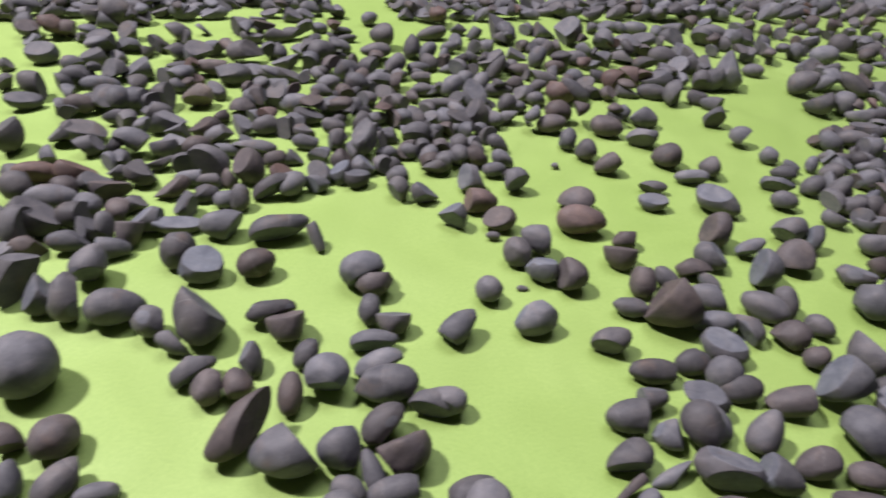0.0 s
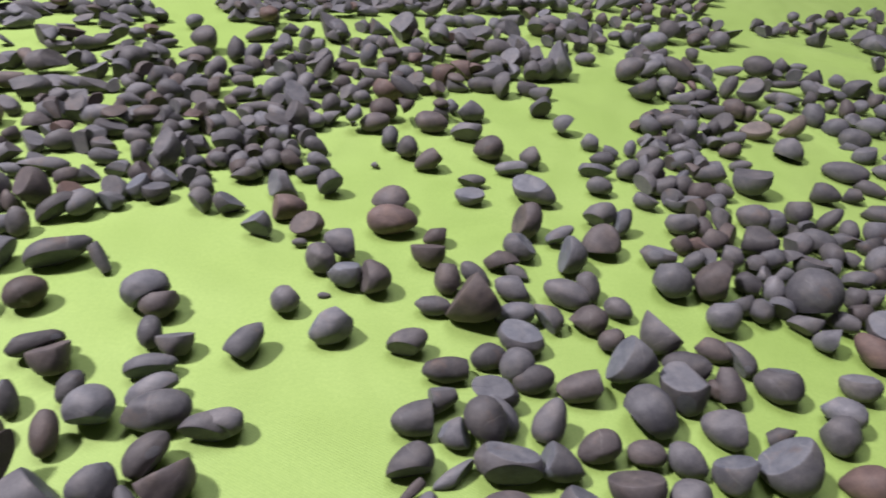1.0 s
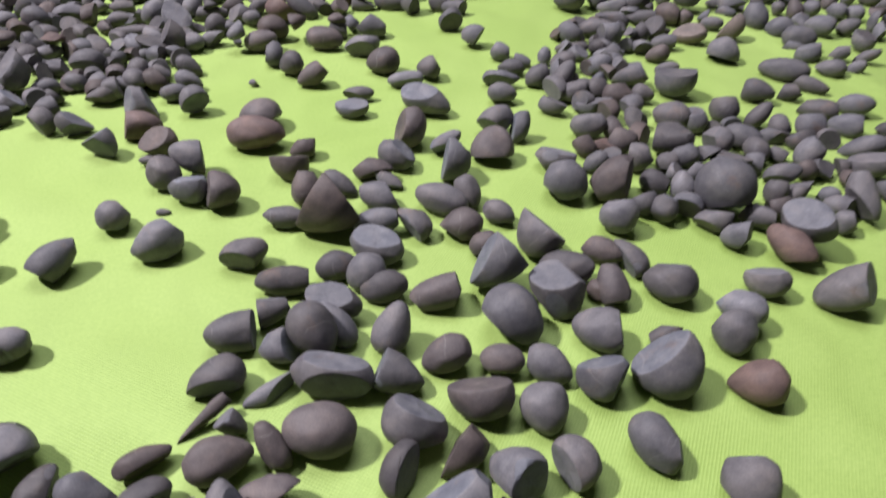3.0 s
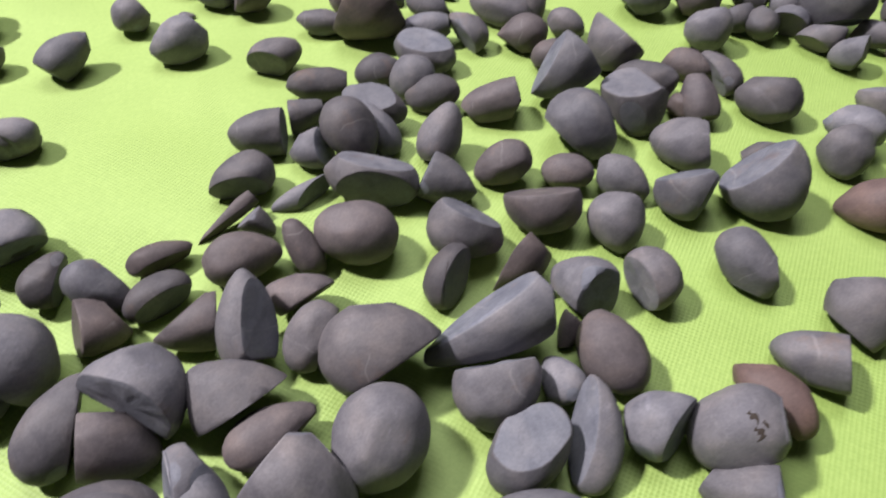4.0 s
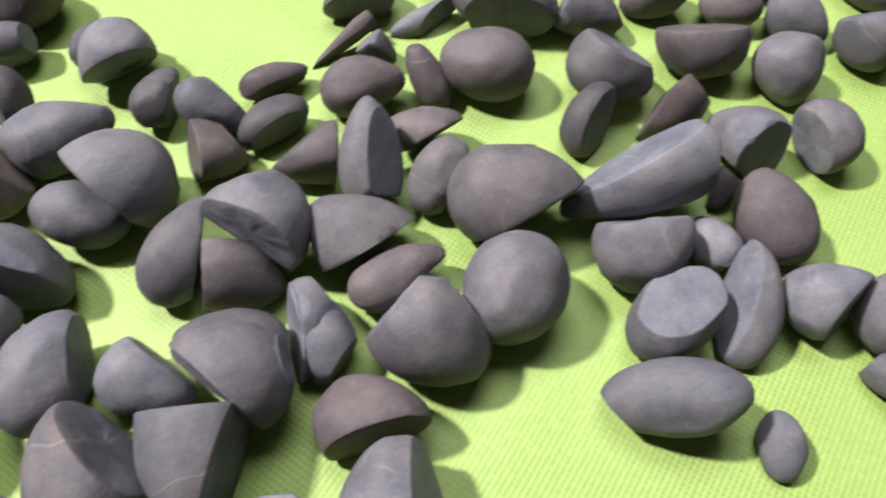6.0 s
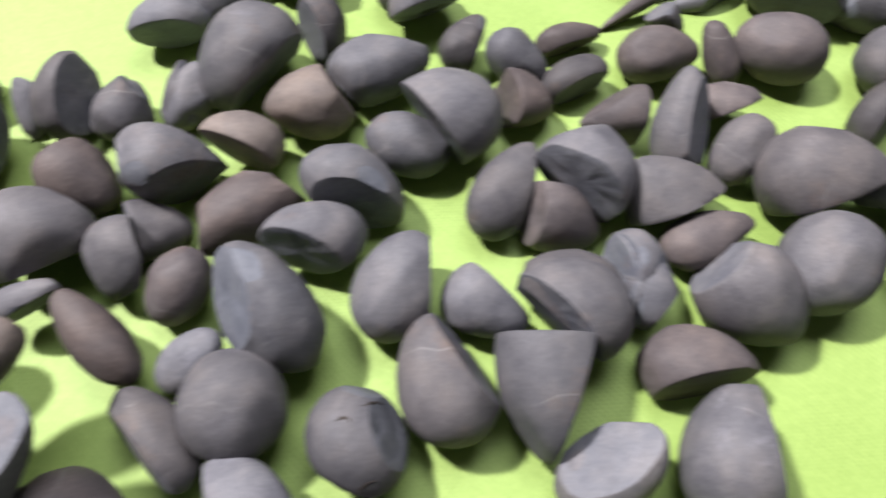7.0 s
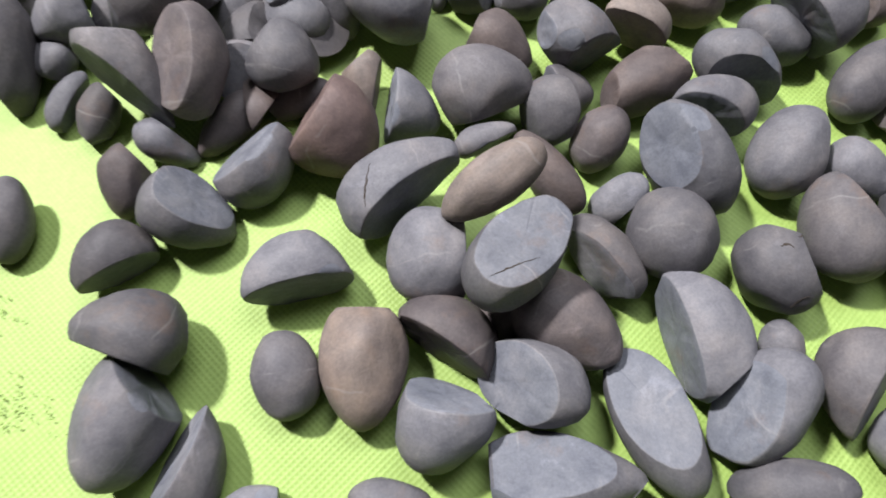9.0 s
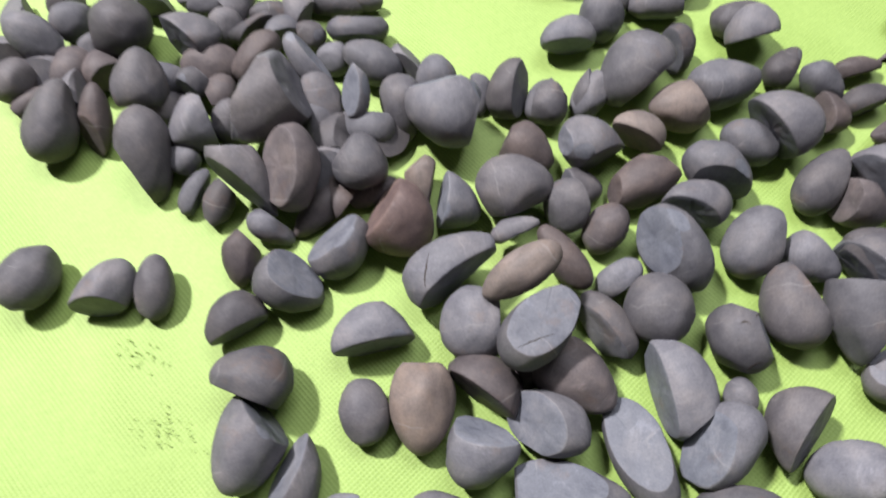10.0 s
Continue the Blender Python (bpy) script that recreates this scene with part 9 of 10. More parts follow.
pebble(0.0266, 1.4615, 0.0166, -0, -16, 311, 14.6, 12.3, 6.4, 0, 0.16, (-159, 9, 2.7))
pebble(0.0158, 1.4539, 0.0078, 70, -5, 27, 19.4, 9.1, 6.7, 0, 0.08, (101, 13, 3.1))
pebble(0.1923, 1.5551, 0.0176, -1, -20, 57, 16.3, 11.3, 8.5, 0, -0.05, (96, -13, 1.2))
pebble(0.0782, 1.4975, 0.0083, 70, 6, 19, 21.2, 9.5, 7.7, 0, 0.01, (54, 50, 3.6))
pebble(0.7094, 1.6155, 0.0093, 71, -3, -4, 21.4, 10.8, 8.9, 0, -0.06, (-58, -64, 4.2))
pebble(1.1500, 1.4039, 0.0124, 69, -19, -25, 19.5, 16.8, 12.3, 0, 0.11, (-81, 8, 5.2))
pebble(0.0264, 1.4640, 0.0107, 69, 17, 18, 22.1, 10.7, 8.1, 0, 0.15, (110, 27, 3.8))
pebble(0.3228, 1.6027, 0.0133, 70, -16, 12, 25.8, 13.4, 10.5, 0, 0.1, (134, 17, 6.4))
pebble(0.1671, 1.5474, 0.0207, -5, 12, 287, 16.9, 13.0, 9.4, 0, -0.01, (26, 48, 3.7))
pebble(0.3958, 1.6207, 0.0083, 71, 2, 2, 16.5, 9.7, 7.6, 0, 0.09, (70, 46, 3.0))
pebble(-0.0481, 1.4109, 0.0211, -26, -14, 19, 15.5, 11.0, 5.8, 2, 0.08, (-109, 40, 2.2), (-130, 49, 2.1))
pebble(-0.0569, 1.4064, 0.0122, 70, 11, 26, 21.6, 13.3, 10.3, 0, 0.15, (7, 43, 5.8), (92, 24, 6.6))
pebble(0.4675, 1.6329, 0.0172, 1, 10, 303, 12.8, 9.9, 7.0, 1, 0.06, (93, -12, 2.6), (79, -8, 5.4))
pebble(0.0495, 1.4881, 0.0082, 69, 17, 16, 16.2, 8.7, 6.9, 0, 0.16, (129, 38, 3.4))
pebble(0.8296, 1.5935, 0.0168, 13, -3, 242, 14.8, 11.8, 8.0, 1, 0.05, (-97, -15, 6.3))
pebble(0.4264, 1.6289, 0.0080, 71, -3, 2, 17.4, 9.4, 6.9, 0, -0.1, (83, 13, 3.1))
pebble(0.3401, 1.6129, 0.0219, 3, -27, 321, 16.2, 12.8, 7.7, 1, -0.04, (-26, -25, 2.5), (-133, 5, 3.0))
pebble(0.4597, 1.6331, 0.0094, 71, 2, -1, 16.8, 10.8, 8.5, 0, -0.12, (62, 40, 3.5))
pebble(0.8997, 1.5690, 0.0189, 13, 2, 113, 17.6, 13.8, 9.5, 0, -0.05, (-30, 51, 5.7), (84, -19, 1.5))
pebble(0.8137, 1.5997, 0.0160, 71, -7, -8, 17.9, 19.2, 14.9, 0, -0.11, (-109, 39, 5.9))
pebble(0.8506, 1.5884, 0.0117, 71, -8, -10, 18.9, 13.0, 10.4, 0, -0.04, (41, 11, 7.0))
pebble(0.4896, 1.6378, 0.0116, 71, -12, 2, 23.3, 12.4, 10.0, 0, 0.05, (140, 39, 5.3))
pebble(0.3390, 1.6157, 0.0194, -17, 17, 6, 12.3, 9.0, 6.0, 1, 0.04, (-132, -8, 4.0))
pebble(0.0854, 1.5149, 0.0101, 71, 6, 18, 30.0, 11.2, 8.5, 0, 0.09, (57, 7, 5.4))
pebble(0.3920, 1.6279, 0.0191, -16, -11, 247, 13.3, 9.6, 5.2, 2, 0.13, (79, 10, 1.6))
pebble(0.9885, 1.5309, 0.0125, 71, -13, -16, 20.8, 14.5, 11.7, 0, 0.03, (-146, 24, 5.6))
pebble(0.1657, 1.5581, 0.0082, 71, -6, 17, 20.0, 9.5, 7.3, 0, -0.11, (85, 40, 2.8))
pebble(-0.0348, 1.4333, 0.0106, 70, 12, 24, 20.7, 11.5, 8.6, 0, 0.12, (105, 20, 3.9))
pebble(0.1286, 1.5406, 0.0088, 71, 4, 16, 25.0, 10.1, 7.9, 0, 0.03, (137, 11, 6.2))
pebble(0.1109, 1.5322, 0.0187, 4, 7, 346, 15.8, 11.9, 7.1, 2, 0.02, (170, 46, 3.5), (171, -27, 4.9))
pebble(0.5223, 1.6443, 0.0090, 72, 1, -4, 16.7, 10.4, 7.8, 0, -0.04, (87, 24, 3.3))
pebble(0.0428, 1.4934, 0.0073, 70, 7, 20, 21.7, 8.3, 7.0, 0, -0.05, (174, 30, 7.9))
pebble(0.1048, 1.5310, 0.0070, 71, 3, 18, 23.0, 8.3, 6.4, 0, 0.11, (89, 44, 2.4))
pebble(0.0755, 1.5144, 0.0090, 71, 4, 19, 21.5, 10.4, 7.8, 0, 0.02, (113, 13, 4.1))
pebble(0.5835, 1.6464, 0.0163, 25, 5, 171, 17.4, 13.9, 9.7, 0, 0.05, (44, 31, 4.7))
pebble(0.5651, 1.6474, 0.0084, 71, -10, -3, 19.5, 9.4, 7.0, 0, 0.13, (94, 27, 2.9))
pebble(0.4038, 1.6375, 0.0089, 71, -5, 4, 25.2, 10.2, 7.7, 0, -0.06, (109, 29, 3.8))
pebble(0.6396, 1.6450, 0.0151, 70, -26, -0, 25.8, 13.4, 10.1, 0, -0.11, (86, 28, 4.2))
pebble(0.3775, 1.6333, 0.0104, 71, -15, 9, 25.7, 10.0, 7.7, 0, 0.08, (82, 37, 3.1))
pebble(0.4003, 1.6378, 0.0195, -6, -0, 14, 16.0, 10.7, 6.4, 0, 0.13, (-123, 9, 2.1))
pebble(-0.0077, 1.4648, 0.0064, 70, 3, 25, 15.9, 7.7, 6.1, 0, -0.01, (126, 41, 3.0))
pebble(0.3476, 1.6284, 0.0084, 71, -6, 7, 17.1, 9.7, 7.7, 0, 0.11, (52, 34, 3.8))
pebble(0.8999, 1.5827, 0.0161, -28, -69, 104, 17.8, 16.3, 11.9, 0, -0.07, (80, 14, 4.9))
pebble(0.4760, 1.6481, 0.0179, 15, -1, 166, 17.1, 14.1, 7.6, 1, 0.18, (-153, -30, 5.0))
pebble(0.6037, 1.6503, 0.0128, 72, -12, -4, 24.1, 13.7, 10.1, 0, -0.01, (86, 19, 4.3))
pebble(0.6335, 1.6489, 0.0175, 3, 1, 37, 13.9, 8.3, 4.8, 0, 0.13, (-171, -16, 1.2))
pebble(0.4416, 1.6466, 0.0113, 71, -14, 5, 19.5, 12.2, 9.3, 0, -0.05, (78, 34, 3.8))
pebble(-0.0258, 1.4544, 0.0086, 70, 10, 23, 17.6, 9.6, 8.1, 0, 0.14)
pebble(-0.0471, 1.4386, 0.0172, 27, -23, 328, 14.3, 10.9, 7.8, 0, -0.04, (-156, 59, 5.4))
pebble(-0.0077, 1.4706, 0.0215, -13, -20, 266, 17.0, 12.0, 7.8, 0, 0.19, (29, 11, 2.9), (-143, -11, 5.7))
pebble(-0.0132, 1.4669, 0.0170, 12, -14, 352, 15.8, 12.2, 7.1, 0, 0.01, (53, -10, 2.7))
pebble(0.0238, 1.4937, 0.0194, -24, -0, 218, 17.5, 14.5, 10.7, 0, 0.17, (72, 7, 1.6))
pebble(0.6128, 1.6537, 0.0214, -23, -0, 151, 18.0, 12.2, 6.3, 0, 0.08, (-158, 9, 1.9))
pebble(0.0545, 1.5139, 0.0068, 71, -0, 22, 21.5, 8.2, 6.4, 0, 0.01, (48, 12, 5.0))
pebble(-0.0669, 1.4250, 0.0073, 70, 5, 28, 19.8, 8.6, 6.6, 0, 0.15, (54, 11, 4.3))
pebble(0.5358, 1.6568, 0.0166, -27, -9, 310, 14.5, 11.3, 8.3, 0, -0.03, (-35, -19, 4.4))
pebble(0.4860, 1.6552, 0.0200, -9, -2, 13, 13.5, 10.9, 6.6, 1, 0.19, (-58, 43, 6.4), (105, 51, 2.4))
pebble(0.0547, 1.5171, 0.0212, 6, 3, 346, 12.7, 8.8, 4.5, 0, -0.02, (-138, 17, 4.0), (52, 5, 4.0))
pebble(0.5531, 1.6588, 0.0102, 71, -15, -0, 20.3, 10.6, 8.6, 0, 0.1, (136, 48, 4.1))
pebble(-0.0052, 1.4777, 0.0087, 70, 9, 22, 26.6, 9.4, 6.9, 0, 0.11, (102, 36, 2.6), (-147, 21, 8.4))
pebble(-0.0120, 1.4727, 0.0215, -13, 12, 219, 17.1, 12.2, 7.9, 2, 0.09, (154, -28, 4.0), (152, 8, 1.8))
pebble(0.9342, 1.5802, 0.0194, 6, -21, 267, 14.7, 11.4, 7.4, 0, 0.04, (176, -14, 3.4), (-152, 10, 4.3))
pebble(-0.0749, 1.4252, 0.0172, -22, 17, 185, 12.0, 7.9, 5.1, 0, -0.00, (-45, -16, 0.8))
pebble(0.0399, 1.5128, 0.0205, 16, -13, 354, 13.0, 10.6, 5.8, 2, 0.11, (132, 9, 1.1))
pebble(0.0292, 1.5074, 0.0094, 71, -5, 25, 17.1, 10.8, 8.4, 0, -0.05, (61, 36, 3.7))
pebble(-0.0324, 1.4638, 0.0083, 70, 14, 22, 20.2, 8.6, 6.8, 0, 0.13, (128, 32, 4.1))
pebble(-0.0155, 1.4779, 0.0114, 69, 23, 17, 22.4, 10.1, 7.5, 0, -0.1, (69, 12, 4.0))
pebble(0.0070, 1.4954, 0.0108, 69, 22, 16, 22.5, 9.4, 7.0, 0, 0.02, (101, 15, 3.2))
pebble(-0.0913, 1.4164, 0.0073, 70, 4, 30, 17.1, 8.7, 6.5, 0, -0.04, (92, 28, 2.7))
pebble(-0.0573, 1.4466, 0.0103, 69, 22, 21, 21.9, 9.0, 6.7, 0, 0.16, (68, 11, 3.7))
pebble(0.4758, 1.6646, 0.0108, 71, -16, 4, 18.1, 11.6, 8.7, 0, -0.02, (109, 13, 4.0))
pebble(0.5868, 1.6680, 0.0145, 71, -22, 1, 28.7, 12.7, 10.2, 0, -0.11, (33, 22, 7.6))
pebble(-0.0858, 1.4274, 0.0100, 70, 8, 28, 15.7, 11.4, 8.6, 0, -0.01, (91, 27, 3.5))
pebble(0.7868, 1.6420, 0.0082, 72, -6, -7, 30.2, 9.1, 7.7, 0, -0.08, (-0, 43, 5.2))
pebble(-0.1190, 1.3993, 0.0101, 70, 3, 32, 18.8, 11.5, 9.0, 0, 0.03, (133, 14, 4.9))
pebble(0.8631, 1.6219, 0.0119, 72, -8, -10, 20.9, 13.1, 10.7, 0, -0.09, (142, 40, 6.5))
pebble(0.5102, 1.6764, 0.0099, 72, -13, 1, 22.0, 10.4, 7.9, 0, -0.05, (110, 31, 3.7))
pebble(0.8382, 1.6340, 0.0116, 72, -7, -9, 21.9, 12.8, 10.8, 0, 0.06)
pebble(-0.1151, 1.4101, 0.0209, -15, -22, 217, 13.2, 10.8, 5.5, 1, 0.07, (14, 5, 3.0))
pebble(-0.0852, 1.4393, 0.0176, -16, 23, 223, 13.6, 8.4, 5.1, 0, 0.14, (-55, -11, 4.9))
pebble(-0.0439, 1.4777, 0.0112, 69, 21, 20, 23.3, 9.9, 8.2, 0, -0.1, (158, 31, 6.2))
pebble(-0.1448, 1.3874, 0.0076, 70, 11, 30, 15.7, 8.6, 7.0, 0, -0.1, (28, 31, 4.2))
pebble(0.6857, 1.6746, 0.0123, 72, -17, -6, 18.8, 13.1, 10.3, 0, -0.08, (130, 26, 4.8))
pebble(-0.0655, 1.4638, 0.0084, 71, -2, 30, 16.6, 9.9, 7.5, 0, -0.1, (64, 21, 3.6))
pebble(-0.0615, 1.4671, 0.0218, -23, 9, 151, 17.2, 11.5, 7.0, 0, -0.08, (7, 17, 1.4), (-154, 32, 1.3))
pebble(-0.1208, 1.4152, 0.0081, 70, 18, 26, 17.7, 8.2, 6.5, 0, 0.03, (37, 19, 4.6))
pebble(-0.1287, 1.4076, 0.0203, 9, -10, 220, 14.6, 10.7, 5.4, 0, -0.10, (24, 1, 2.7), (-60, 51, 1.6))
pebble(0.6189, 1.6837, 0.0137, 72, -9, -5, 21.8, 15.0, 11.1, 0, -0.05, (94, 23, 4.7))
pebble(-0.0612, 1.4692, 0.0162, 5, 22, 356, 16.3, 13.2, 8.8, 0, 0.10, (-30, -23, 7.7), (82, -13, 1.5))
pebble(-0.1621, 1.3758, 0.0185, -20, -24, 101, 13.0, 9.0, 5.6, 0, 0.16, (-95, 27, 3.9), (-177, 23, 2.0))
pebble(-0.1633, 1.3762, 0.0074, 70, 15, 30, 14.0, 8.3, 6.3, 0, 0.07, (-120, 32, 2.2))
pebble(0.8942, 1.6280, 0.0146, 72, -9, -11, 21.0, 16.0, 12.3, 0, 0.11, (56, 37, 2.9))
pebble(0.5549, 1.6930, 0.0093, 72, -16, 0, 18.0, 9.8, 8.0, 0, 0.04, (34, 49, 3.9))
pebble(-0.1194, 1.4280, 0.0175, 2, -15, 345, 17.5, 14.8, 8.6, 0, -0.01, (-86, 10, 3.5))
pebble(-0.0942, 1.4538, 0.0092, 71, 11, 26, 16.1, 10.4, 8.1, 0, 0.09, (99, 44, 3.1))
pebble(-0.1144, 1.4388, 0.0071, 70, 13, 27, 18.2, 7.5, 6.0, 0, 0.01, (133, 39, 3.6))
pebble(-0.1746, 1.3795, 0.0077, 70, 10, 32, 19.7, 8.6, 6.3, 0, 0.02, (100, 18, 2.9))
pebble(-0.1451, 1.4114, 0.0106, 70, 14, 29, 29.7, 10.0, 7.8, 0, -0.03, (47, 22, 5.9))
pebble(-0.1515, 1.4066, 0.0096, 71, 4, 33, 14.0, 11.0, 8.4, 0, -0.02, (109, 31, 3.5))
pebble(0.7245, 1.6872, 0.0123, 72, -12, -9, 23.1, 13.1, 10.4, 0, 0, (114, 48, 4.1))
pebble(0.7053, 1.6910, 0.0211, 5, 3, 358, 17.1, 13.4, 8.4, 1, -0.07, (153, 58, 4.7))
pebble(1.2227, 1.4373, 0.0167, 19, -8, 146, 13.2, 10.2, 6.2, 0, 0.03, (-129, 45, 5.4), (36, 33, 2.1))
pebble(0.5931, 1.7029, 0.0101, 71, -22, 0, 19.3, 9.7, 7.3, 0, -0.04, (80, 28, 3.1))
pebble(0.6559, 1.7009, 0.0100, 71, -21, -3, 19.9, 9.4, 7.3, 0, 0.04, (122, 24, 4.0))
pebble(0.7239, 1.6936, 0.0190, -5, -24, 115, 17.6, 14.0, 9.9, 1, 0.10, (-3, 35, 2.3), (-125, -4, 4.9))
pebble(-0.1298, 1.4384, 0.0104, 70, 19, 26, 16.6, 11.1, 8.6, 0, -0.1, (52, 22, 4.2))
pebble(0.6105, 1.7103, 0.0188, 16, -7, 177, 16.3, 11.3, 6.1, 0, -0.05, (-47, 53, 6.5), (-40, 59, 6.5))
pebble(0.6267, 1.7113, 0.0114, 73, -3, -8, 23.0, 12.7, 10.6, 0, 0.09, (158, 38, 6.0))
pebble(-0.1174, 1.4572, 0.0077, 71, -1, 32, 23.5, 9.0, 7.4, 0, 0.11, (21, 17, 6.9))
pebble(0.7205, 1.7003, 0.0191, 27, 5, 223, 16.4, 11.3, 8.2, 1, 0.12, (-49, 46, 4.0))
pebble(1.2272, 1.4500, 0.0133, 70, -20, -27, 25.0, 12.8, 10.0, 0, 0.02, (50, 39, 3.1))
pebble(0.6853, 1.7082, 0.0140, 71, -26, -2, 23.2, 12.8, 9.7, 0, 0.09, (98, 33, 3.9))
pebble(0.7542, 1.6992, 0.0105, 73, -3, -14, 24.2, 12.0, 8.9, 0, -0.05, (103, 17, 4.1))
pebble(0.7635, 1.6973, 0.0171, -20, -14, 47, 17.2, 12.1, 8.6, 0, 0.17, (68, 25, 2.3))
pebble(0.7655, 1.6993, 0.0192, 0, -22, 275, 16.6, 10.8, 5.9, 0, 0.02, (-90, -2, 2.5))
pebble(-0.1596, 1.4299, 0.0085, 71, 1, 34, 19.8, 9.9, 7.9, 0, 0.03, (37, 12, 5.4))
pebble(0.6884, 1.7152, 0.0218, -10, -14, 71, 15.4, 11.0, 7.1, 0, 0.18, (33, 36, 6.1))
pebble(-0.1835, 1.4079, 0.0084, 70, 19, 29, 18.9, 8.1, 6.5, 0, 0.06, (141, 33, 4.4))
pebble(-0.1751, 1.4235, 0.0166, 9, 7, 234, 16.7, 11.5, 7.0, 2, 0.05, (-7, -13, 4.7), (26, -10, 1.2))
pebble(0.6597, 1.7258, 0.0124, 72, -19, -4, 27.2, 11.1, 9.0, 0, -0.11, (133, 48, 4.9))
pebble(0.7822, 1.7055, 0.0146, 72, -20, -9, 23.6, 14.6, 11.3, 0, -0.09, (118, 32, 5.1))
pebble(0.7275, 1.7212, 0.0095, 73, -5, -12, 27.5, 10.7, 8.2, 0, -0.01, (56, 11, 5.7))
pebble(0.6566, 1.7324, 0.0196, 21, 15, 165, 17.9, 13.7, 8.8, 0, 0.12, (-142, 52, 3.9), (163, 19, 1.4))
pebble(0.7656, 1.7184, 0.0140, 72, -21, -8, 22.5, 14.1, 10.6, 0, 0.02, (104, 26, 4.5))
pebble(1.3353, 1.3744, 0.0203, 4, 27, 238, 14.3, 10.0, 7.3, 1, 0.02, (-66, 59, 5.2), (-168, 54, 1.7))
pebble(0.6922, 1.7327, 0.0128, 73, -2, -11, 23.5, 14.3, 10.7, 0, 0.07, (93, 28, 4.4))
pebble(0.7982, 1.7132, 0.0217, -6, 13, 336, 15.3, 12.2, 6.8, 0, 0.15, (-152, -0, 6.9), (11, -26, 2.7))
pebble(-0.1905, 1.4277, 0.0096, 71, 7, 33, 18.6, 10.8, 8.6, 0, -0.04, (138, 17, 4.9))
pebble(1.2289, 1.4878, 0.0148, 71, -20, -26, 33.3, 12.4, 10.3, 0, 0.08, (18, 15, 10.9))
pebble(0.7364, 1.7303, 0.0187, 15, -11, 98, 17.1, 11.7, 7.1, 0, 0.17, (78, 44, 6.4))
pebble(0.9976, 1.6448, 0.0141, 72, -12, -15, 19.0, 15.5, 11.1, 0, 0.1, (102, 10, 3.5))
pebble(1.0422, 1.6291, 0.0173, 72, -13, -17, 18.7, 18.7, 15.7, 0, 0.1)
pebble(0.8234, 1.7219, 0.0168, 5, 21, 226, 16.5, 10.1, 5.4, 0, 0.06, (-71, 6, 1.3))
pebble(0.8142, 1.7277, 0.0119, 73, -12, -13, 18.8, 13.1, 9.8, 0, -0.01, (109, 23, 4.3))
pebble(1.2879, 1.4594, 0.0141, 71, -21, -29, 21.5, 14.5, 11.6, 0, -0.1, (-49, 35, 6.8))
pebble(0.8419, 1.7341, 0.0138, 72, -23, -11, 26.5, 12.1, 9.1, 0, 0.01, (90, 28, 3.7))
pebble(0.7378, 1.7590, 0.0111, 72, -25, -5, 18.6, 10.7, 8.4, 0, -0.05, (126, 33, 4.1))
pebble(0.8221, 1.7444, 0.0198, -2, -12, 145, 17.9, 14.8, 11.1, 0, 0.02, (2, -9, 6.1), (162, -28, 8.2))
pebble(0.7677, 1.7652, 0.0117, 73, -15, -10, 27.7, 11.2, 8.4, 0, 0.11, (66, 12, 4.9))
pebble(0.8821, 1.7363, 0.0137, 73, -14, -15, 24.1, 14.4, 10.7, 0, 0.07, (68, 10, 5.2))
pebble(1.0912, 1.6470, 0.0205, -21, -22, 100, 15.2, 12.7, 8.4, 0, 0.01, (-177, 7, 6.5))
pebble(0.8195, 1.7625, 0.0107, 72, -26, -8, 19.3, 9.6, 7.6, 0, -0.02, (115, 44, 3.3))
pebble(1.3711, 1.4172, 0.0127, 71, -24, -33, 24.8, 10.9, 8.6, 0, -0.01, (129, 29, 5.7))
pebble(1.0835, 1.6592, 0.0132, 73, -14, -18, 21.7, 14.0, 11.3, 0, 0.05, (-52, 54, 3.1))
pebble(0.7951, 1.7820, 0.0215, -24, -21, 16, 17.9, 10.8, 7.5, 0, 0.19, (179, -24, 2.9))
pebble(0.8662, 1.7728, 0.0136, 72, -29, -9, 24.7, 10.2, 8.4, 0, -0.04, (19, 22, 7.2))
pebble(0.8115, 1.7888, 0.0135, 74, -5, -14, 20.0, 14.8, 11.9, 0, 0.13, (133, 43, 4.9))
pebble(1.1533, 1.6405, 0.0173, 73, -16, -21, 25.8, 19.8, 14.5, 0, 0.06, (-64, 25, 2.9))
pebble(0.8430, 1.7905, 0.0150, 72, -31, -8, 20.5, 14.6, 11.1, 0, 0.04, (105, 30, 4.6))
pebble(0.9298, 1.7749, 0.0117, 74, -16, -16, 21.8, 12.1, 9.3, 0, 0.11, (59, 27, 4.6))
pebble(0.9678, 1.7669, 0.0158, 73, -25, -15, 26.4, 14.6, 11.8, 0, 0.04, (140, 38, 6.2))
pebble(0.9095, 1.7893, 0.0100, 74, -10, -17, 18.7, 11.2, 8.6, 0, -0.02, (66, 30, 3.8))
pebble(0.8881, 1.8001, 0.0218, 12, 17, 295, 17.1, 13.8, 7.3, 1, 0.07, (180, 17, 3.2))
pebble(0.9326, 1.7859, 0.0129, 74, -16, -16, 25.1, 13.0, 10.2, 0, 0.08, (136, 14, 6.4))
pebble(0.8897, 1.8221, 0.0109, 75, -11, -16, 27.0, 11.4, 8.7, 0, -0.11, (122, 20, 5.3))
pebble(1.0192, 1.7899, 0.0142, 74, -17, -19, 29.1, 13.7, 10.2, 0, 0.16, (114, 14, 5.5))
pebble(1.0426, 1.7863, 0.0192, -13, -20, 175, 15.3, 11.1, 6.7, 2, -0.04, (-40, 3, 2.8))
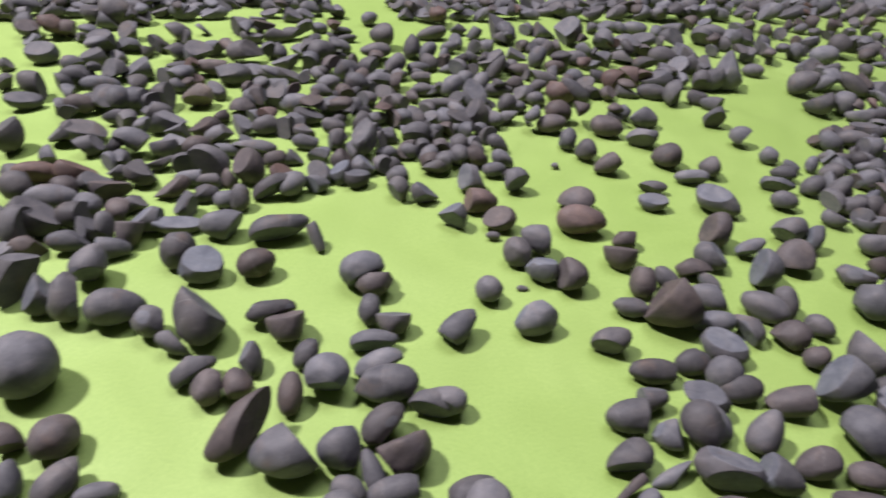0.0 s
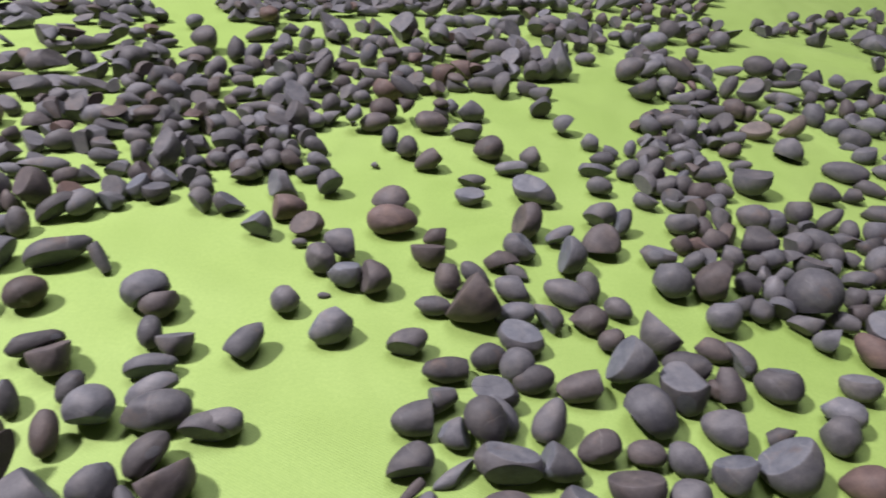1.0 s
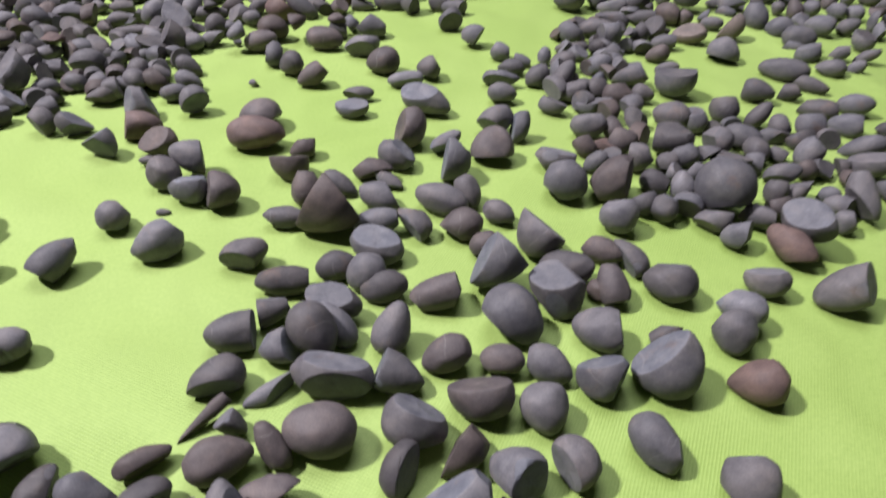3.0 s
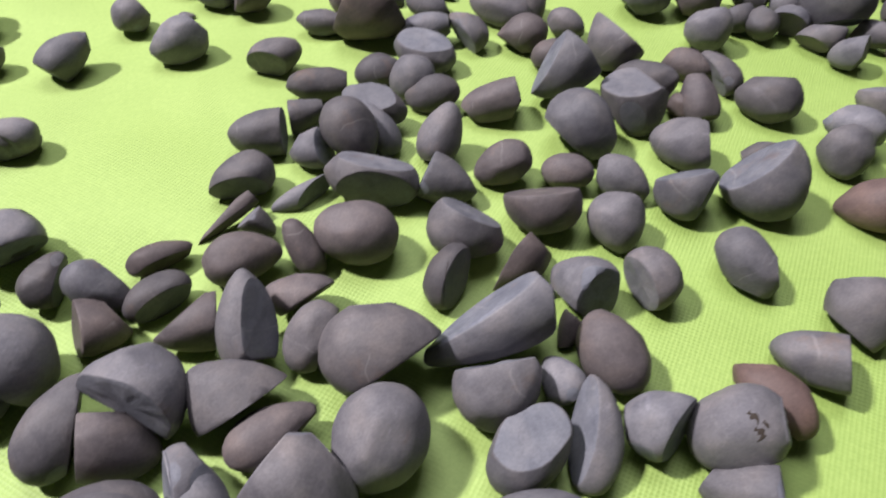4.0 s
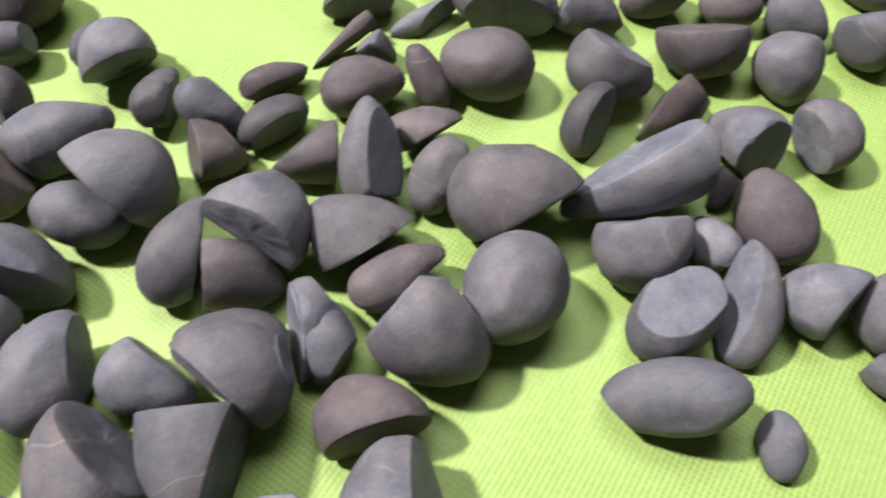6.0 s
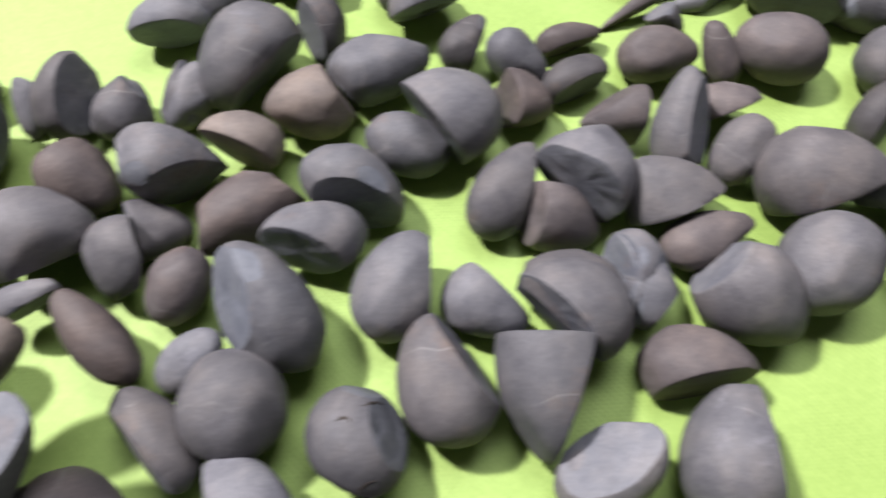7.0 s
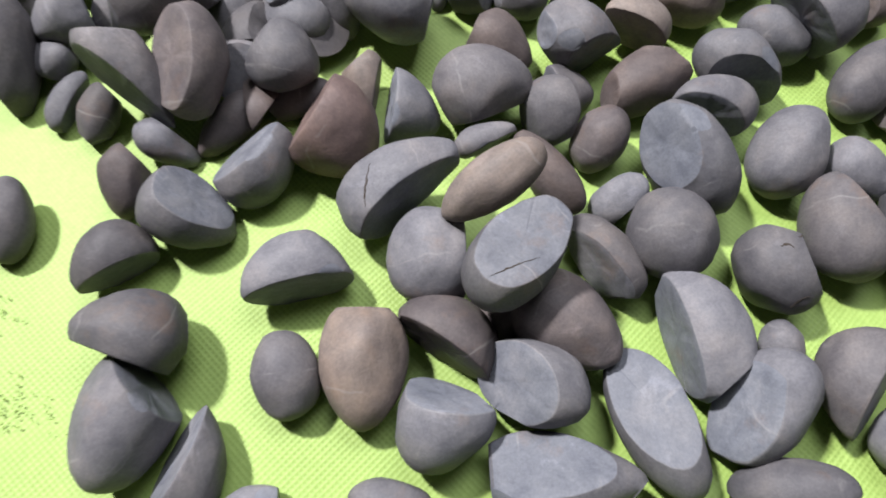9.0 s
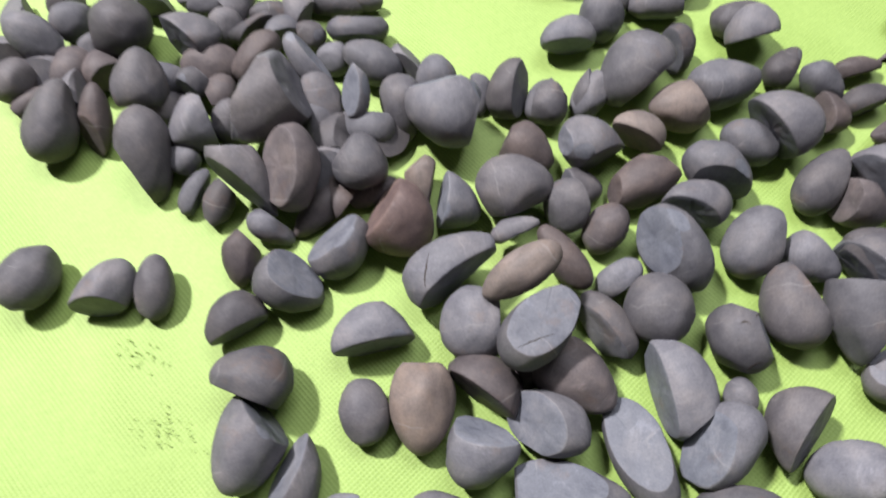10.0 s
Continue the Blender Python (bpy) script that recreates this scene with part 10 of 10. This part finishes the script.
pebble(0.9418, 1.8292, 0.0112, 74, -23, -14, 22.1, 9.9, 7.9, 0, -0.1, (43, 30, 5.1))
pebble(0.9856, 1.8127, 0.0146, 74, -26, -15, 23.7, 13.5, 10.4, 0, 0.05, (90, 39, 4.0))
pebble(0.9817, 1.8327, 0.0153, 73, -29, -14, 24.9, 13.1, 10.5, 0, 0.09, (37, 23, 6.5))
pebble(1.0602, 1.7998, 0.0115, 75, -17, -21, 19.6, 12.1, 9.5, 0, -0.05, (110, 44, 3.7))
pebble(1.3916, 1.5761, 0.0136, 73, -22, -30, 27.8, 11.5, 9.6, 0, -0.04, (1, 39, 4.4))
pebble(1.0180, 1.8272, 0.0127, 75, -10, -21, 25.2, 13.7, 10.5, 0, -0.09, (127, 13, 5.9))
pebble(1.2508, 1.6992, 0.0099, 74, -18, -23, 27.8, 10.4, 8.5, 0, -0.04, (-145, 48, 4.3))
pebble(1.0550, 1.8225, 0.0186, -5, 11, 16, 13.2, 8.5, 5.4, 2, -0.02, (150, -4, 4.0), (-174, -21, 1.8))
pebble(1.0400, 1.8442, 0.0167, 27, -21, 160, 18.0, 15.2, 9.5, 0, 0.10, (125, -27, 8.2))
pebble(1.0522, 1.8396, 0.0163, 74, -28, -17, 31.6, 10.8, 8.8, 0, 0.05, (31, 34, 7.6))
pebble(1.4425, 1.5678, 0.0122, 73, -23, -32, 13.5, 13.6, 11.3, 0, 0.12, (117, -60, 6.6))
pebble(1.1025, 1.8246, 0.0111, 75, -21, -21, 18.9, 11.1, 8.7, 0, 0.02, (109, 45, 3.4))
pebble(1.4354, 1.5850, 0.0145, 73, -23, -31, 19.5, 15.2, 11.4, 0, 0.09, (105, 19, 5.1))
pebble(1.3388, 1.6741, 0.0174, 74, -20, -27, 23.4, 18.2, 13.5, 0, 0.11, (-6, 29, 5.2), (112, 6, 6.5))
pebble(1.0818, 1.8388, 0.0154, 75, -23, -19, 26.9, 14.1, 10.6, 0, 0.12, (115, 10, 5.5))
pebble(1.0793, 1.8405, 0.0184, -16, 6, 227, 16.8, 11.4, 7.1, 0, 0.19, (107, 38, 4.6), (-162, -10, 2.4))
pebble(1.4811, 1.5453, 0.0152, 73, -24, -34, 27.3, 13.3, 11.1, 0, -0.03, (-18, -50, 10.6))
pebble(1.1111, 1.8429, 0.0215, 21, 0, 4, 15.6, 12.2, 7.1, 0, -0.07, (-51, 52, 1.7))
pebble(1.0405, 1.8769, 0.0104, 76, -10, -21, 29.0, 10.8, 8.1, 0, -0.05, (86, 29, 3.4))
pebble(1.0582, 1.8740, 0.0198, 14, 4, 225, 16.2, 10.5, 6.0, 1, 0.04, (-122, -12, 5.7))
pebble(1.1481, 1.8308, 0.0160, 73, -33, -19, 22.3, 14.6, 11.4, 0, -0.03, (115, 37, 4.8))
pebble(1.5057, 1.5464, 0.0177, 2, -24, 165, 18.0, 11.6, 7.0, 1, 0.08, (-71, 49, 1.4), (45, 43, 2.0))
pebble(1.0710, 1.8727, 0.0172, 73, -35, -15, 23.5, 15.8, 11.7, 0, 0.03, (92, 20, 5.0))
pebble(1.1226, 1.8647, 0.0141, 76, -10, -24, 24.8, 15.2, 11.6, 0, -0.01, (69, 31, 5.0))
pebble(1.5363, 1.5381, 0.0115, 73, -25, -35, 19.1, 20.1, 14.4, 0, 0.04, (-95, 12, 4.7))
pebble(1.5285, 1.5523, 0.0210, 74, -25, -35, 31.6, 19.9, 16.0, 0, -0.11, (-33, 18, 8.2))
pebble(1.3561, 1.7322, 0.0091, 74, -20, -26, 26.5, 13.9, 10.6, 0, -0.08, (-125, 18, 4.9))
pebble(1.5018, 1.5974, 0.0187, 74, -24, -33, 29.4, 17.7, 14.8, 0, -0.11)
pebble(1.4436, 1.6621, 0.0174, 74, -22, -30, 27.8, 16.8, 13.6, 0, -0.08, (38, 32, 9.0))
pebble(1.1976, 1.8530, 0.0159, 74, -30, -21, 26.7, 12.5, 9.8, 0, -0.01, (129, 22, 5.9))
pebble(1.4310, 1.6949, 0.0156, 75, -22, -29, 24.2, 15.5, 12.2, 0, 0.08, (133, 34, 3.6))
pebble(1.1259, 1.9034, 0.0142, 76, -16, -22, 21.2, 15.0, 11.9, 0, 0.11, (56, 43, 4.8))
pebble(1.4138, 1.7273, 0.0142, 75, -21, -28, 24.3, 13.9, 10.6, 0, 0.07, (29, 8, 3.6), (115, 28, 8.6))
pebble(1.1802, 1.8942, 0.0207, 24, -8, 115, 13.4, 10.9, 6.3, 0, 0.12, (90, -22, 3.2))
pebble(1.1705, 1.9005, 0.0095, 76, -9, -25, 24.9, 10.2, 8.2, 0, 0.11, (146, 23, 6.5))
pebble(1.1590, 1.9098, 0.0161, 75, -28, -20, 23.3, 15.3, 11.9, 0, 0.11, (47, 13, 6.2))
pebble(1.1695, 1.9067, 0.0171, -11, -5, 80, 16.1, 9.8, 7.3, 1, -0.06, (-12, 59, 4.3))
pebble(1.5144, 1.6642, 0.0214, 75, -23, -32, 30.8, 20.9, 17.2, 0, 0.09, (20, 6, 5.5))
pebble(1.2130, 1.8968, 0.0142, 77, -11, -26, 27.5, 15.0, 11.9, 0, 0.09, (116, 46, 4.9))
pebble(1.5303, 1.6523, 0.0166, 75, -24, -33, 29.1, 14.9, 12.0, 0, -0.11, (33, 11, 8.9))
pebble(1.5230, 1.6609, 0.0189, 26, 19, 101, 12.2, 9.1, 6.5, 0, 0.15, (69, -23, 3.0), (131, 35, 4.8))
pebble(1.4948, 1.7018, 0.0205, 75, -23, -31, 28.3, 20.9, 17.6, 0, -0.06, (-179, 27, 7.8))
pebble(1.5689, 1.6465, 0.0227, 75, -25, -34, 30.2, 22.8, 17.1, 0, -0.07, (55, 14, 5.9))
pebble(1.2136, 1.9294, 0.0169, 75, -27, -22, 27.7, 14.9, 11.1, 0, 0.16, (84, 27, 4.6))
pebble(1.5714, 1.7042, 0.0193, 75, -24, -33, 27.5, 19.0, 16.0, 0, -0.06)
pebble(1.6146, 1.6715, 0.0260, 76, -25, -35, 26.9, 29.0, 21.0, 0, 0.01, (88, 7, 9.9), (-156, 18, 12.9))
for tone, (verts, faces) in far_mesh.items():
    me = bpy.data.meshes.new("far_pebbles")
    me.from_pydata(verts, [], faces)
    me.shade_smooth()
    me.set_sharp_from_angle(angle=radians(48))
    me.materials.append(STONE_FAR[tone])
    tagged(new("far_pebbles", me), "heaps of " + LABELS[tone].replace("pebble", "pebbles") + " farther off on the green cloth", "pebbles", "", "stuff")


# ---- cracks and pits in single pebbles, soil on the cloth ----
bpy.context.view_layer.update()
graph = bpy.context.evaluated_depsgraph_get()
CRACK, crack_nt, crack_b = material("dark_crack_and_pit")
crack_b.inputs["Base Color"].default_value, crack_b.inputs["Roughness"].default_value = (0.03, 0.022, 0.016, 1), 0.9


def crack(eye, width, *points):
    """A dark crack, or a pit where short and wide, on the pebble that is met first on the way from eye to the points on
    the cloth.
    """
    eye, found, owner = Vector(eye), [], None
    for (x0, y0), (x1, y1) in zip(points, points[1:]):
        for i in range(6):
            f = i / 5
            target = Vector((x0 + (x1 - x0) * f, y0 + (y1 - y0) * f, 0))
            hit, place, normal, _, ob, _ = scene.ray_cast(graph, eye, (target - eye).normalized())
            if hit and ob.name.startswith("pebble") and owner in (None, ob):
                owner = ob
                found.append((place, normal))
    if owner is None or len(found) < 3:
        return
    bm, rows, rnd = bmesh.new(), [], random.Random(len(found))
    for i, (p, n) in enumerate(found):
        along = (found[min(i + 1, len(found) - 1)][0] - found[max(i - 1, 0)][0]).normalized()
        side = n.cross(along).normalized()
        w = width * (0.25 + math.sin(math.pi * i / (len(found) - 1))) * rnd.uniform(0.6, 1.2) / 2
        p = p + side * rnd.uniform(-0.4, 0.4) * width
        rows.append([bm.verts.new(p + side * w + n * 0.00005), bm.verts.new(p + n * 0.00018), bm.verts.new(p - side * w + n * 0.00005)])
    for a, b in zip(rows, rows[1:]):
        for k in range(2):
            bm.faces.new((a[k], a[k + 1], b[k + 1], b[k]))
    bm.transform(owner.matrix_world.inverted())
    me = bpy.data.meshes.new("crack")
    bm.to_mesh(me)
    bm.free()
    me.materials.append(CRACK)
    o = new("crack", me)
    o.parent = owner
    o["label"] = "dark crack or pit in the stone"


SOIL, soil_nt, soil_b = material("dry_soil")
soil_b.inputs["Base Color"].default_value, soil_b.inputs["Roughness"].default_value = (0.222, 0.315, 0.075, 1), 1.0


def soil(places):
    bm, rnd = bmesh.new(), random.Random(5)
    for cx, cy, spread, n in places:
        for _ in range(n):
            m = Matrix.LocRotScale((cx + rnd.gauss(0, spread), cy + rnd.gauss(0, spread * 0.5), 0.0012), Euler((0, 0, rnd.uniform(0, 6.3))),
                                   (rnd.uniform(0.0003, 0.0011), rnd.uniform(0.00015, 0.0004), 0.0003))
            bmesh.ops.create_icosphere(bm, subdivisions=1, radius=1, matrix=m)
    me = bpy.data.meshes.new("soil_specks")
    bm.to_mesh(me)
    bm.free()
    me.materials.append(SOIL)
    tagged(new("soil_specks", me), "dry olive brown soil specks strewn on the green cloth", "soil", "", "stuff")


soil([(0.243, 0.46, 0.007, 34), (0.275, 0.431, 0.008, 44), (0.5, 1.1, 0.2, 26), (0.75, 0.66, 0.03, 6)])

crack((0.4172, 0.4307, 0.2683), 0.0005, (0.4184, 0.5275), (0.4234, 0.5318), (0.4284, 0.5361), (0.4350, 0.5409))
crack((0.4172, 0.4307, 0.2683), 0.0007, (0.3590, 0.5604), (0.3601, 0.5529), (0.3619, 0.5448), (0.3637, 0.5412))
crack((0.4172, 0.4307, 0.2683), 0.001, (0.5247, 0.5758), (0.5272, 0.5772), (0.5302, 0.5770))
crack((0.4172, 0.4307, 0.2683), 0.001, (0.5315, 0.5515), (0.5346, 0.5551), (0.5382, 0.5584))
crack((0.5474, 0.5226, 0.2275), 0.001, (0.5157, 0.5726), (0.5192, 0.5742), (0.5229, 0.5747))
crack((0.6645, 0.5489, 0.2232), 0.0005, (0.6880, 0.7236), (0.6893, 0.7360), (0.6918, 0.7523))
# the pits of one pebble, drawn as short wide strokes
crack((0.6645, 0.5489, 0.2232), 0.0026, (0.8127, 0.6741), (0.8135, 0.6712), (0.8153, 0.6690))
crack((0.6645, 0.5489, 0.2232), 0.0026, (0.8129, 0.6670), (0.8141, 0.6643), (0.8125, 0.6607))
crack((0.6645, 0.5489, 0.2232), 0.0016, (0.8173, 0.6700), (0.8177, 0.6663))
